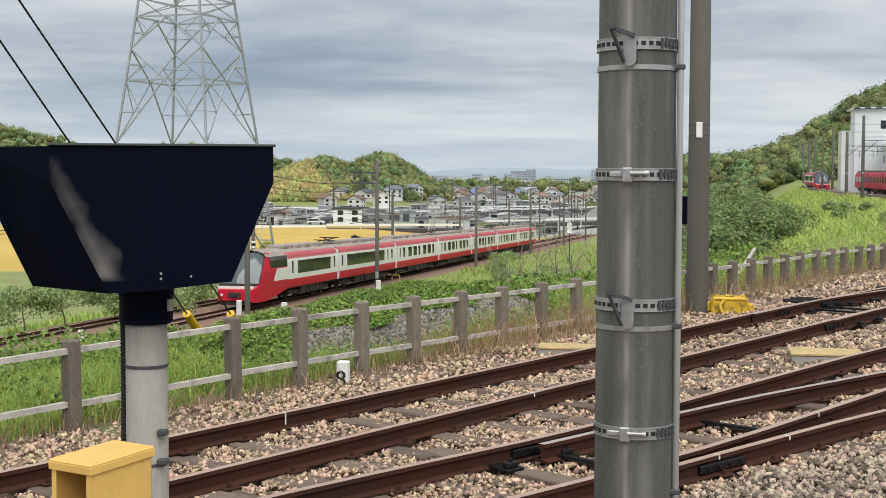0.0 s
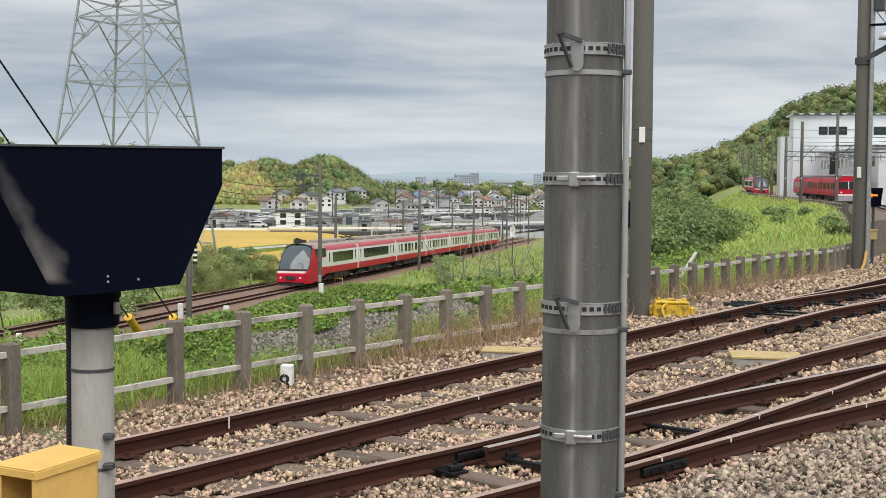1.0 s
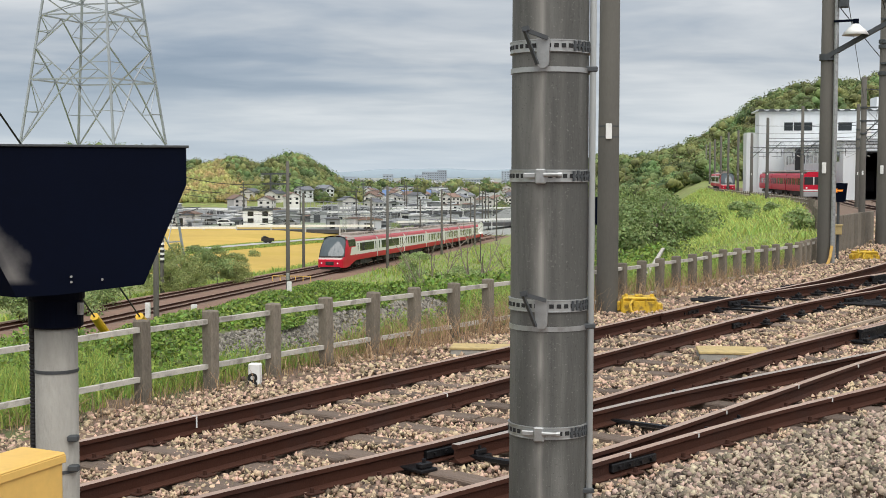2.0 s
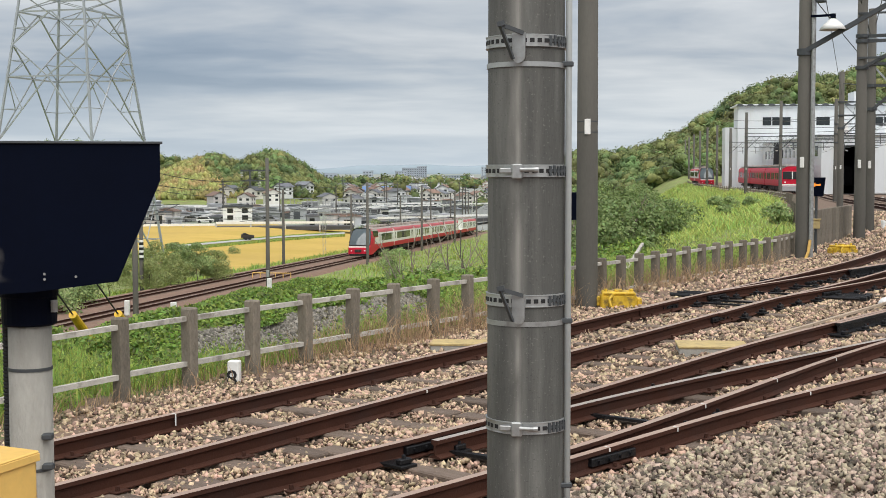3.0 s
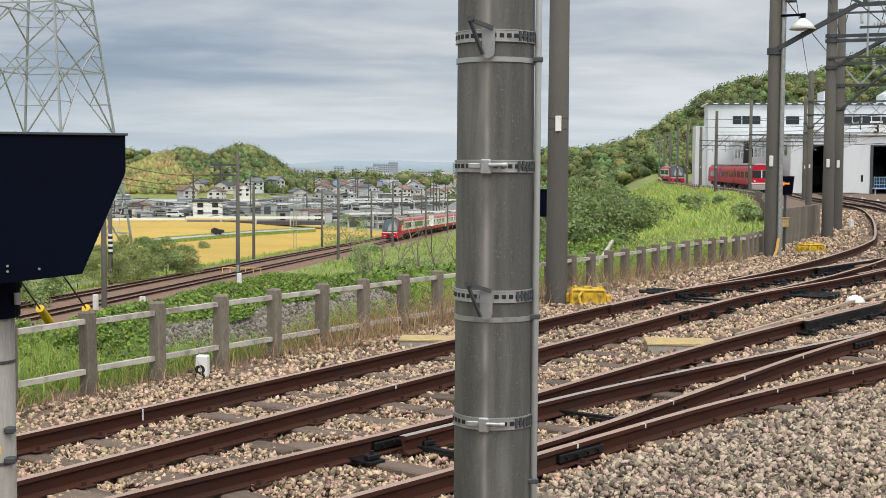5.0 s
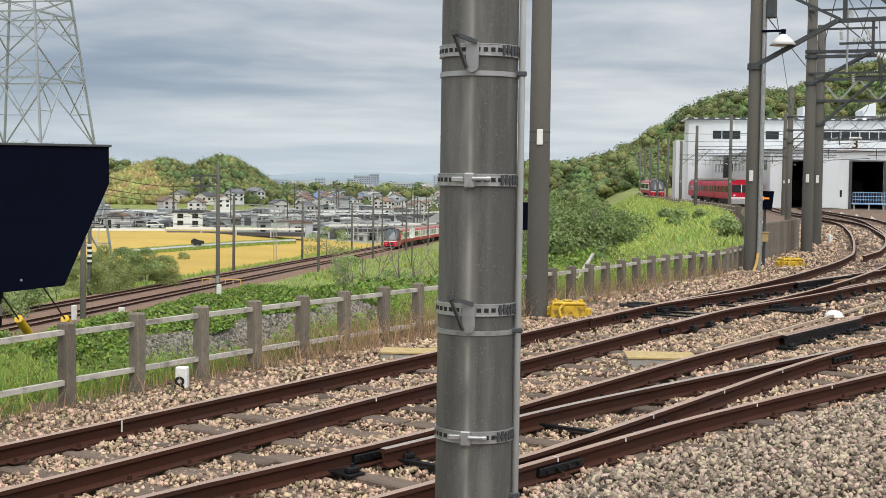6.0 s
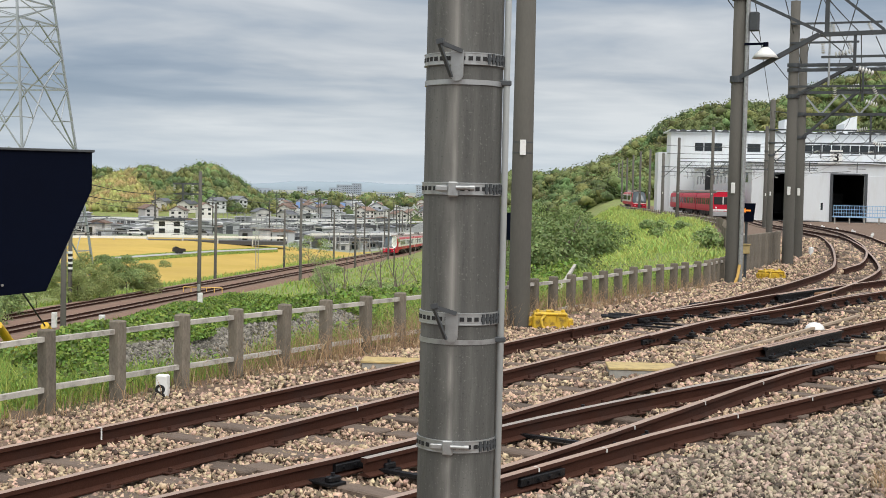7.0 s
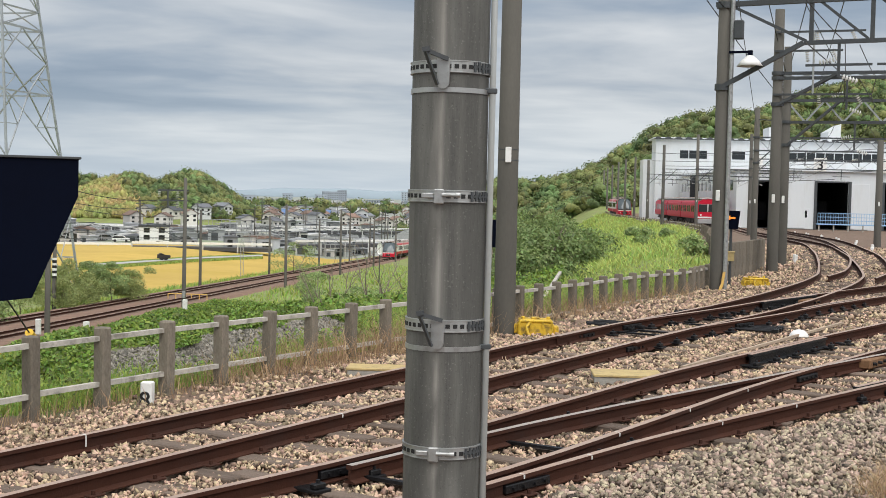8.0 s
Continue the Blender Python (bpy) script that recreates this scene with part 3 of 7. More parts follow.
# ---- near things ----
def near_pole():
    x, y, r = 0.6476, 4.672, 0.1346
    p = thing("utility_pole", "grey spun concrete pole with steel bands and a conduit", "pole", at=(x, y, 0))
    bm = new_bm()
    lathe(bm, [(r + 0.004, -0.6), (r + 0.002, 1.0), (r, 2.05), (r - 0.002, 3.2), (r - 0.008, 6.5)], 48)
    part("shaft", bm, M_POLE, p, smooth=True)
    bm = new_bm()
    box(bm, -0.0078, -0.0012, -0.0072, 0.0078, 0.0012, 0.0072)
    slot_me = bpy.data.meshes.new("slot")
    bm.to_mesh(slot_me)
    bm.free()
    slot_me.materials.append(M_RUBBER)
    bm = new_bm()
    prism(bm, [(-0.0055, -0.017), (0.0035, -0.017), (0.0035, -0.004), (0.009, -0.004), (0.009, 0.004), (0.0035, 0.004), (0.0035, 0.017), (-0.0055, 0.017), (-0.0055, 0.004), (-0.009, 0.004), (-0.009, -0.004), (-0.0055, -0.004)], -0.002, 0.002)
    tooth_me = bpy.data.meshes.new("strap_tooth")
    bm.to_mesh(tooth_me)
    bm.free()
    tooth_me.materials.append(M_GALV_D)
    for i, zb in enumerate((2.494, 2.052, 1.606, 1.166)):
        bm = new_bm()
        prof = [(r + 0.0012, -0.0205), (r + 0.0055, -0.0205), (r + 0.0055, 0.0205), (r + 0.0012, 0.0205)]
        lathe(bm, [(a, zb + b) for a, b in prof], 48)
        # rolled edges of the strap
        for e in (-0.019, 0.019):
            lathe(bm, [(r + 0.004, zb + e - 0.0025), (r + 0.0075, zb + e - 0.0015), (r + 0.0075, zb + e + 0.0015), (r + 0.004, zb + e + 0.0025)], 48)
        band = part("steel_band", bm, M_GALV, p, "perforated galvanised steel band")
        for k in range(34):  # punched slots
            share("slot", slot_me, band, Matrix.Rotation(2 * math.pi * (k + 0.3 * i) / 34, 4, "Z") @ Matrix.Translation((0, -(r + 0.0056), zb)))
        # the loose end of the strap, doubled over the right half
        for k in range(9):
            share("strap_tooth", tooth_me, band, Matrix.Rotation(radians(28 + 7.5 * k), 4, "Z") @ Matrix.Translation((0, -(r + 0.008), zb + 0.002 * math.sin(k * 2.1))))
        mm = Matrix.Rotation(radians(-20), 4, "Z") @ Matrix.Translation((0, -(r + 0.012), zb))
        if i in (1, 3):  # bolted clamp
            bm = new_bm()
            box(bm, -0.018, -0.009, -0.027, 0.018, 0.008, 0.024, 0.004, mm)
            box(bm, -0.062, -0.004, -0.008, -0.018, 0.006, 0.010, 0.003, mm)
            rod(bm, mm @ Vector((0.012, -0.010, 0.004)), mm @ Vector((0.066, -0.006, 0.004)), 0.0072)
            rod(bm, mm @ Vector((0.060, -0.008, 0.004)), mm @ Vector((0.074, -0.004, 0.004)), 0.0095)
            part("clamp", bm, M_GALV, band)
        else:  # step bracket: a blade leaning out over a rounded tongue
            bm = new_bm()
            beam(bm, mm @ Vector((-0.048, -0.062, 0.050)), mm @ Vector((-0.010, -0.022, -0.066)), 0.017, 0.006)
            beam(bm, mm @ Vector((-0.054, -0.064, 0.047)), mm @ Vector((-0.030, -0.064, 0.052)), 0.012, 0.016)
            beam(bm, mm @ Vector((-0.042, -0.060, 0.046)), mm @ Vector((0.022, -0.010, 0.022)), 0.008, 0.014)
            part("step_blade", bm, M_GALV_D, p, "dark steel step blade")
            bm = new_bm()
            tongue = [(0.022, 0.024), (0.022, -0.052)] + [(0.0 + 0.022 * math.cos(radians(q)), -0.056 + 0.022 * math.sin(radians(q))) for q in range(0, -181, -30)] + [(-0.022, -0.052), (-0.022, 0.024)]
            prism(bm, tongue, -0.004, 0.004, mm @ Matrix.Translation((0.006, -0.004, 0)))
            part("step_bracket", bm, M_GALV, p, "rounded steel step bracket")
            bm = new_bm()
            lathe(bm, [(r + 0.001, zb - 0.088), (r + 0.004, zb - 0.088), (r + 0.004, zb - 0.071), (r + 0.001, zb - 0.071)], 48)
            part("strap", bm, M_GALV, p)
    bm = new_bm()
    rod(bm, (0.1385, -0.058, -0.6), (0.1405, -0.058, 6.4), 0.0115, seg=12)
    cd = part("conduit", bm, M_CONDUIT, p, "pale grey vertical conduit", True)
    for zb in (0.95, 1.53, 2.42, 3.2):
        bm = new_bm()
        box(bm, 0.11, -0.073, zb - 0.009, 0.1545, -0.04, zb + 0.009, 0.003)
        part("conduit_clip", bm, M_GALV_D, p)
    return p


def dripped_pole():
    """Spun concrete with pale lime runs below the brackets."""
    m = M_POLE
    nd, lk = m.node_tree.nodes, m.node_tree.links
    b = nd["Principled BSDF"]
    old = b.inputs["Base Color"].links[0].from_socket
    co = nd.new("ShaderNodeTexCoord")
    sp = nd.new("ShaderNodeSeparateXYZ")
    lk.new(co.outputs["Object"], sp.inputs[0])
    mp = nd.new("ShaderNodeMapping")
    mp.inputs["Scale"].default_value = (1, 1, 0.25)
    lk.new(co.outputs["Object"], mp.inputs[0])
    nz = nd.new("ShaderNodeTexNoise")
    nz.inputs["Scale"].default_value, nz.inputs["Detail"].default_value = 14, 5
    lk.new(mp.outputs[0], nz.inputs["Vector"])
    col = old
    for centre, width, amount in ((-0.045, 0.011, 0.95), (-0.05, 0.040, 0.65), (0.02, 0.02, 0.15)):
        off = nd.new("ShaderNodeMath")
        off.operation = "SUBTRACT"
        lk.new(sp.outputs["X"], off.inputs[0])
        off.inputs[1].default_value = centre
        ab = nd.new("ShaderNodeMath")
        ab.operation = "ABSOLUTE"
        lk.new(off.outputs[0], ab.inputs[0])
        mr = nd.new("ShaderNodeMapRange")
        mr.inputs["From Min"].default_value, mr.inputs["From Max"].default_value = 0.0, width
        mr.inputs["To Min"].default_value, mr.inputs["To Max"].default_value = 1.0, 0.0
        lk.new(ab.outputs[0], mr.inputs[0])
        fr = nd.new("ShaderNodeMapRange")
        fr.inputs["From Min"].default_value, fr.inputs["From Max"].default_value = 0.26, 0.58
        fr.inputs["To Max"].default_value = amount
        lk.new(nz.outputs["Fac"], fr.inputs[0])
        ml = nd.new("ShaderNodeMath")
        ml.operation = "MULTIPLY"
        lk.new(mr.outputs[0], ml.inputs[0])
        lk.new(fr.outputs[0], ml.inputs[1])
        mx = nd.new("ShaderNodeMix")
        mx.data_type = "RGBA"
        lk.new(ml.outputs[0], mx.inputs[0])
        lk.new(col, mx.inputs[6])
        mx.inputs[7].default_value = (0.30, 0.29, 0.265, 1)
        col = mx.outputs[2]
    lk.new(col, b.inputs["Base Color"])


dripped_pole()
near_pole()


def scuffed_black():
    """Black paint with one chalky scuff that runs down the fold and spreads at its foot."""
    m = M_BLACK.copy()
    m.name = "scuffed black paint"
    nd, lk = m.node_tree.nodes, m.node_tree.links
    b = nd["Principled BSDF"]
    old = b.inputs["Base Color"].links[0].from_socket
    co = nd.new("ShaderNodeTexCoord")
    sp = nd.new("ShaderNodeSeparateXYZ")
    nz = nd.new("ShaderNodeTexNoise")
    nz.inputs["Scale"].default_value, nz.inputs["Detail"].default_value = 11, 8
    lk.new(co.outputs["Object"], nz.inputs["Vector"])
    lk.new(co.outputs["Object"], sp.inputs[0])

    def mth(op, a, c, clamp=False):
        n = nd.new("ShaderNodeMath")
        n.operation, n.use_clamp = op, clamp
        for k, v in enumerate((a, c)):
            if isinstance(v, (int, float)):
                n.inputs[k].default_value = v
            else:
                lk.new(v, n.inputs[k])
        return n.outputs[0]

    across = mth("ADD", mth("MULTIPLY", mth("SUBTRACT", sp.outputs["X"], 0.016), 0.915), mth("MULTIPLY", mth("SUBTRACT", sp.outputs["Z"], 2.06), 0.405))
    along = mth("MULTIPLY", mth("SUBTRACT", 2.095, sp.outputs["Z"]), 3.5, True)
    wide = mth("ADD", mth("MULTIPLY", along, 0.030), 0.016)
    wob = mth("ADD", mth("ABSOLUTE", across, 0), mth("MULTIPLY", mth("SUBTRACT", nz.outputs["Fac"], 0.5), 0.11))
    mask = mth("MULTIPLY", mth("SUBTRACT", wide, wob), 14, True)
    ends = mth("MULTIPLY", mth("MULTIPLY", mth("SUBTRACT", sp.outputs["Z"], 1.785), 60, True), mth("MULTIPLY", mth("SUBTRACT", 2.10, sp.outputs["Z"]), 60, True))
    fac = mth("MULTIPLY", mth("MULTIPLY", mask, ends), mth("ADD", mth("MULTIPLY", along, 0.5), 0.3))
    mx = nd.new("ShaderNodeMix")
    mx.data_type = "RGBA"
    lk.new(fac, mx.inputs[0])
    lk.new(old, mx.inputs[6])
    mx.inputs[7].default_value = (0.24, 0.23, 0.22, 1)
    lk.new(mx.outputs[2], b.inputs["Base Color"])
    return m


def hood_sign():
    """The black hooded box on its post, with the yellow cabinet at its foot."""
    at = (-0.79, 3.45, 0)
    p = thing("hooded_signal", "black hooded steel box seen from behind on a concrete post", "signal", at=at)
    # back plate outline in the plane facing the camera
    f = Matrix.Translation((-0.974 + 0.79, 3.242 - 3.45, 0)) @ Matrix.Rotation(math.atan2(3.354 - 3.242, 0.528), 4, "Z")
    bm = new_bm()
    w = 0.540
    out = [(0, 2.120), (w, 2.120), (w, 2.03), (w - 0.105, 1.783), (w - 0.30, 1.762), (0.135, 1.757), (0.0, 2.03)]
    prism(bm, out, 0, 0.30)
    plate = part("back_plate", bm, scuffed_black(), p, "black plate with a chalky scuff along its fold")
    plate.matrix_basis = f
    bm = new_bm()
    box(bm, -0.006, -0.006, 2.120, w + 0.006, 0.30, 2.126, 0.001, f)
    part("top_edge", bm, M_GALV_D, p, "bare metal top edge catching the light")
    # the slanting side of the hood
    bm = new_bm()
    v = [f @ Vector(c) for c in ((0, 0.0, 2.118), (0, 0.0, 2.03), (0.135, 0.0, 1.757), (-0.062, 0.196, 1.763), (-0.185, 0.19, 2.03), (-0.20, 0.19, 2.118))]
    back = [q + Vector((0.01, 0.05, 0)) for q in v]
    fv, bv = [bm.verts.new(q) for q in v], [bm.verts.new(q) for q in back]
    bm.faces.new(fv)
    bm.faces.new(bv[::-1])
    for i in range(6):
        bm.faces.new((fv[i], bv[i], bv[(i + 1) % 6], fv[(i + 1) % 6]))
    bmesh.ops.recalc_face_normals(bm, faces=bm.faces)
    part("hood_side", bm, M_BLACK, p)
    for bx, bz in ((0.262, 1.792), (0.335, 1.797), (0.262, 1.805)):
        bm = new_bm()
        m = f @ Matrix.Translation((bx, -0.002, bz)) @ Matrix.Rotation(math.radians(90), 4, "X")
        bmesh.ops.create_cone(bm, cap_ends=True, segments=10, radius1=0.0034, radius2=0.0028, depth=0.006, matrix=m)
        part("bolt", bm, M_GALV, p)
    bm = new_bm()
    lathe(bm, [(0.062, 1.665), (0.068, 1.67), (0.068, 1.735), (0.072, 1.74), (0.072, 1.765), (0.05, 1.775)], 28)
    part("collar", bm, M_BLACK, p, smooth=False)
    bm = new_bm()
    lathe(bm, [(0.0545, -0.5), (0.054, 1.1), (0.0535, 1.68)], 32)
    post = part("post", bm, M_CONC, p, "light grey round post", True)
    for zb in (1.555, 1.30):
        bm = new_bm()
        lathe(bm, [(0.053, zb - 0.004), (0.0555, zb - 0.004), (0.0555, zb + 0.004), (0.053, zb + 0.004)], 32)
        part("strap", bm, M_GALV_D, post)
    for zb in (1.378, 1.302):
        bm = new_bm()
        box(bm, 0.035, -0.052, zb, 0.062, -0.028, zb + 0.016, 0.003)
        part("bracket", bm, M_GALV_D, post)
    bm = new_bm()
    tube(bm, [(-0.060 + 0.003 * math.sin(i), 0.012, 0.2 + i * 0.05) for i in range(32)], 0.009, 8)
    for i in range(110):
        lathe(bm, [(0.0085, 0), (0.0115, 0.003), (0.0115, 0.007), (0.0085, 0.010)], 8, (-0.060, 0.012, 0.75 + i * 0.0095))
    part("corrugated_hose", bm, M_RUBBER, p, "black corrugated cable hose")
    bm = new_bm()
    lathe(bm, [(0.009, 0), (0.009, 0.03)], 8, (0.068, -0.03, 1.70))
    part("screw", bm, M_GALV, p)
    return p


hood_sign()


def cabinet():
    c = thing("equipment_cabinet", "yellow enamelled equipment cabinet with an open recessed front", "cabinet", at=(-0.795, 3.02, 0), turn=-32)
    bm = new_bm()
    w, d, z0, z1 = 0.062, 0.092, 0.9, 1.405
    box(bm, -w, -d, z0, -w + 0.004, d, z1, 0.001)
    box(bm, w - 0.004, -d, z0, w, d, z1, 0.001)
    box(bm, -w, d - 0.004, z0, w, d, z1, 0.001)
    box(bm, -w, -d, z0, w, d, z0 + 0.006, 0)
    body = part("body", bm, M_YELLOW, c)
    bm = new_bm()
    for x0, x1, a, b in ((-w, -w + 0.014, z0, z1), (w - 0.014, w, z0, z1), (-w + 0.014, w - 0.014, z1 - 0.016, z1)):
        box(bm, x0, -d - 0.004, a, x1, -d, b, 0.0)
    part("front_flange", bm, M_YELLOW, body)
    # added panel: its brown stands for the shade in the open recess
    bm = new_bm()
    box(bm, -w + 0.005, d - 0.03, z0 + 0.006, w - 0.005, d - 0.006, z1 - 0.004)
    part("inner_panel", bm, M_RUST, body, "brown panel added for the shade inside the cabinet")
    bm = new_bm()
    m = Matrix.Translation((0, 0, z1)) @ Matrix.Rotation(radians(3), 4, "X")
    box(bm, -w - 0.005, -d - 0.008, 0.004, w + 0.005, d + 0.006, 0.012, 0.003, m)
    box(bm, -w - 0.006, -d - 0.009, -0.012, w + 0.006, -d - 0.005, 0.006, 0.001, m)
    box(bm, w + 0.002, -d - 0.006, -0.012, w + 0.006, d + 0.006, 0.006, 0.001, m)
    part("lid", bm, M_YELLOW, c)
    bm = new_bm()
    box(bm, 0.0, -0.02, 1.25, 0.03, 0.03, 1.385, 0.004)
    rod(bm, (0.015, -0.05, 1.37), (0.015, -0.02, 1.37), 0.010)
    rod(bm, (0.015, -0.05, 1.33), (0.015, -0.02, 1.33), 0.010)
    part("latch", bm, M_GALV_D, c)
    return c


cabinet()


# ---- fence, poles and trackside things ----
def fence():
    f = thing("concrete_fence", "weathered concrete post-and-rail fence along the track", "fence")
    bm = new_bm()
    box(bm, -0.068, -0.065, -0.35, 0.068, 0.065, 0.86, 0.014)
    me = bpy.data.meshes.new("post")
    bm.to_mesh(me)
    bm.free()
    me.materials.append(M_CONC_POST)
    turn = math.degrees(math.atan2(-U[0], U[1])) + 2.3
    posts = [5.60] + [5.70 + 0.952 * i for i in range(1, 7)] + [12.34 + 0.87 * i for i in range(7)] + [18.35 + 0.72 * i for i in range(2)] + [19.86 + 0.69 * i for i in range(21)]
    tops = []
    for s in posts:
        x, y = plan(s + R.uniform(-.01, .01), 9.38 - 0.042 * (s - 9) + 0.17 * max(0, s - 28))
        z = float(rail_z(s)) - 0.26 - float(np.interp(s, [10.5, 15.8, 20, 22.7, 30], [0, 0.12, 0.20, 0.24, 0.28]))
        share("post", me, f, pose(x, y, z, R.uniform(-1, 1), R.uniform(-1.2, 1.2), turn))
        tops.append(Vector((x, y, z)))
    for h in (0.765, 0.29):
        for a, b in zip(tops[::2], tops[2::2]):
            bm = new_bm()
            beam(bm, a + Vector((0, 0, h + R.uniform(-.008, .008))), b + Vector((0, 0, h + R.uniform(-.008, .008))), 0.055, 0.05)
            part("rail", bm, M_CONC_RAIL, f, "pale concrete fence rail")
    return f


fence()


def dark_fence():
    f = thing("board_fence", "close-set dark weathered concrete board fence", "fence")
    bm = new_bm()
    box(bm, -0.26, -0.04, -0.2, 0.26, 0.04, 0.98, 0.012)
    me = bpy.data.meshes.new("board")
    bm.to_mesh(me)
    bm.free()
    me.materials.append(M_CONC_POST)
    for i in range(11):
        s = 34.2 + 0.60 * i
        o = 8.9 + 0.105 * (s - 28.6)
        x, y = plan(s, o)
        share("board", me, f, pose(x, y, float(rail_z(s)) - 0.25, 0, R.uniform(-1, 1), math.degrees(math.atan2(U[1] + .1 * N[1], U[0] + .1 * N[0]))))


dark_fence()


def concrete_pole(x, y, z0, height, r0, r1, label, name="catenary_mast"):
    p = thing(name, label, "pole", at=(x, y, z0))
    bm = new_bm()
    lathe(bm, [(r0, -0.5), (r0, 0), (r1, height)], 24)
    part("shaft", bm, M_POLE_FAR, p, smooth=True)
    return p


p2 = concrete_pole(3.70, 19.95, -0.1, 9.0, 0.165, 0.135, "tall round concrete pole beside the fence", "utility_pole")
bm = new_bm()
box(bm, -0.045, -0.02, -0.115, 0.045, 0.0, 0.115, 0.006, Matrix.Translation((-0.03, -0.155, 2.80)))
part("tag_plate", bm, M_WHITE, p2, "small pale tag plate")
bm = new_bm()
for z in (2.72, 2.88):
    lathe(bm, [(0.152, z - .008), (0.157, z - .008), (0.157, z + .008), (0.152, z + .008)], 24)
part("strap", bm, M_GALV_D, p2)


def far_signal(x, y, z0, top, label):
    s = thing("dwarf_signal", label, "signal", at=(x, y, z0), turn=-15)
    bm = new_bm()
    rod(bm, (0, 0, -0.2), (0, 0, top - 0.3), 0.05)
    part("post", bm, M_BLACK, s)
    bm = new_bm()
    prism(bm, [(-0.27, top), (0.27, top), (0.21, top - 0.50), (-0.21, top - 0.50)], 0, 0.25)
    part("hood", bm, M_BLACK, s)
    return s


far_signal(4.12, 24.2, -0.4, 2.05, "black hooded signal half hidden behind a pole")


def point_machine(x, y, z0, turn, label="stained yellow point machine beside the rail"):
    p = thing("point_machine", label, "point machine", at=(x, y, z0), turn=turn)
    bm = new_bm()
    box(bm, -0.27, -0.17, 0.06, 0.27, 0.17, 0.27, 0.02)
    body = part("body", bm, M_YELLOW_S, p)
    bm = new_bm()
    box(bm, -0.25, -0.18, 0.27, 0.25, 0.18, 0.32, 0.018)
    box(bm, -0.06, -0.10, 0.32, 0.06, 0.10, 0.345, 0.008)
    part("lid", bm, M_YELLOW_S, p)
    for sx in (-0.24, -0.08, 0.1, 0.24):
        bm = new_bm()
        box(bm, sx - 0.012, -0.195, 0.20, sx + 0.012, -0.17, 0.30, 0.003)
        rod(bm, (sx, -0.20, 0.26), (sx, -0.17, 0.26), 0.014, seg=8)
        part("clasp", bm, M_YELLOW_S, body)
    bm = new_bm()
    tube(bm, [(-0.10, -0.18, 0.27), (-0.14, -0.22, 0.22), (-0.13, -0.24, 0.12), (-0.05, -0.25, 0.06), (0.2, -0.27, 0.04), (0.42, -0.30, 0.02)], 0.024, 8)
    part("cable_hose", bm, M_YELLOW_S, p, "thick yellow cable hose", True)
    bm = new_bm()
    box(bm, -0.36, -0.2, -0.03, 0.36, 0.2, 0.06, 0.01)
    box(bm, -0.55, -0.05, 0.0, -0.36, 0.05, 0.05, 0.005)
    part("base_plate", bm, M_IRON, p)
    for sx in (-0.19, 0.19):
        bm = new_bm()
        lathe(bm, [(0.03, 0.32), (0.03, 0.35), (0.018, 0.36)], 8, (sx, -0.06, 0))
        part("bolt", bm, M_YELLOW_S, p)
    bm = new_bm()
    box(bm, -0.33, -0.06, 0.10, -0.27, 0.10, 0.24, 0.01)
    part("end_housing", bm, M_YELLOW_S, body)
    bm = new_bm()
    box(bm, 0.27, -0.10, 0.08, 0.35, 0.08, 0.22, 0.015)
    part("end_housing", bm, M_YELLOW_S, body)
    bm = new_bm()
    rod(bm, (0.15, -0.2, 0.04), (0.6, -1.3, 0.02), 0.02)
    part("drive_rod", bm, M_IRON, p)
    return p


x, y = plan(18.62, 8.10)
point_machine(x, y, -0.08, -8)
x, y = plan(31.4, 8.05)
point_machine(x, y, 0.0, 8)


def marker_post():
    x, y = plan(10.80, 9.02)
    p = thing("marker_post", "small white concrete marker post with a black figure", "marker", at=(x, y, -0.26), turn=-12)
    bm = new_bm()
    box(bm, -0.062, -0.055, -0.1, 0.062, 0.055, 0.34, 0.012)
    part("stone", bm, M_WHITE, p)
    cu = bpy.data.curves.new("figure", "FONT")
    cu.body, cu.size, cu.extrude, cu.align_x, cu.offset = "8", 0.24, 0.002, "CENTER", 0.003
    tmp = bpy.data.objects.new("tmp", cu)
    me = bpy.data.meshes.new_from_object(tmp)
    bpy.data.objects.remove(tmp)
    me.materials.append(M_RUBBER)
    o = new("figure", me)
    o.parent = p
    o.matrix_basis = pose(-0.012, -0.0575, 0.075, 90, 0, 0)


marker_post()


def cover_box(s, o, w, d, h, turn, label):
    x, y = plan(s, o)
    p = thing("cable_pit", label, "cable pit", at=(x, y, float(rail_z(s)) - 0.28), turn=turn)
    bm = new_bm()
    box(bm, -w / 2, -d / 2, -0.05, w / 2, d / 2, h, 0.008)
    part("pit_wall", bm, M_CONC, p)
    bm = new_bm()
    box(bm, -w / 2 - 0.01, -d / 2 - 0.01, h, w / 2 + 0.01, d / 2 + 0.01, h + 0.03, 0.006)
    part("cover", bm, M_YPLATE, p, "faded yellow cover plate")


cover_box(14.75, 5.25, 0.78, 0.52, 0.18, -10, "concrete cable pit with a faded yellow cover between the tracks")
cover_box(13.9, 8.08, 0.72, 0.40, 0.13, -10, "concrete cable pit with a faded yellow cover beside the fence")

x, y = plan(20.2, 4.5)
dome = thing("marker_dome", "white dome marker on the ballast", "marker", at=(x, y, float(rail_z(20.2)) - 0.18))
bm = new_bm()
lathe(bm, [(0.145, 0), (0.145, 0.03), (0.125, 0.075), (0.08, 0.115), (0.02, 0.13)], 20)
part("dome", bm, M_WHITE, dome, smooth=True)


# ---- trains ----
def car_section(hw=1.37, top=3.55, bottom=0.95):
    """Half outline of a coach body, floor to roof."""
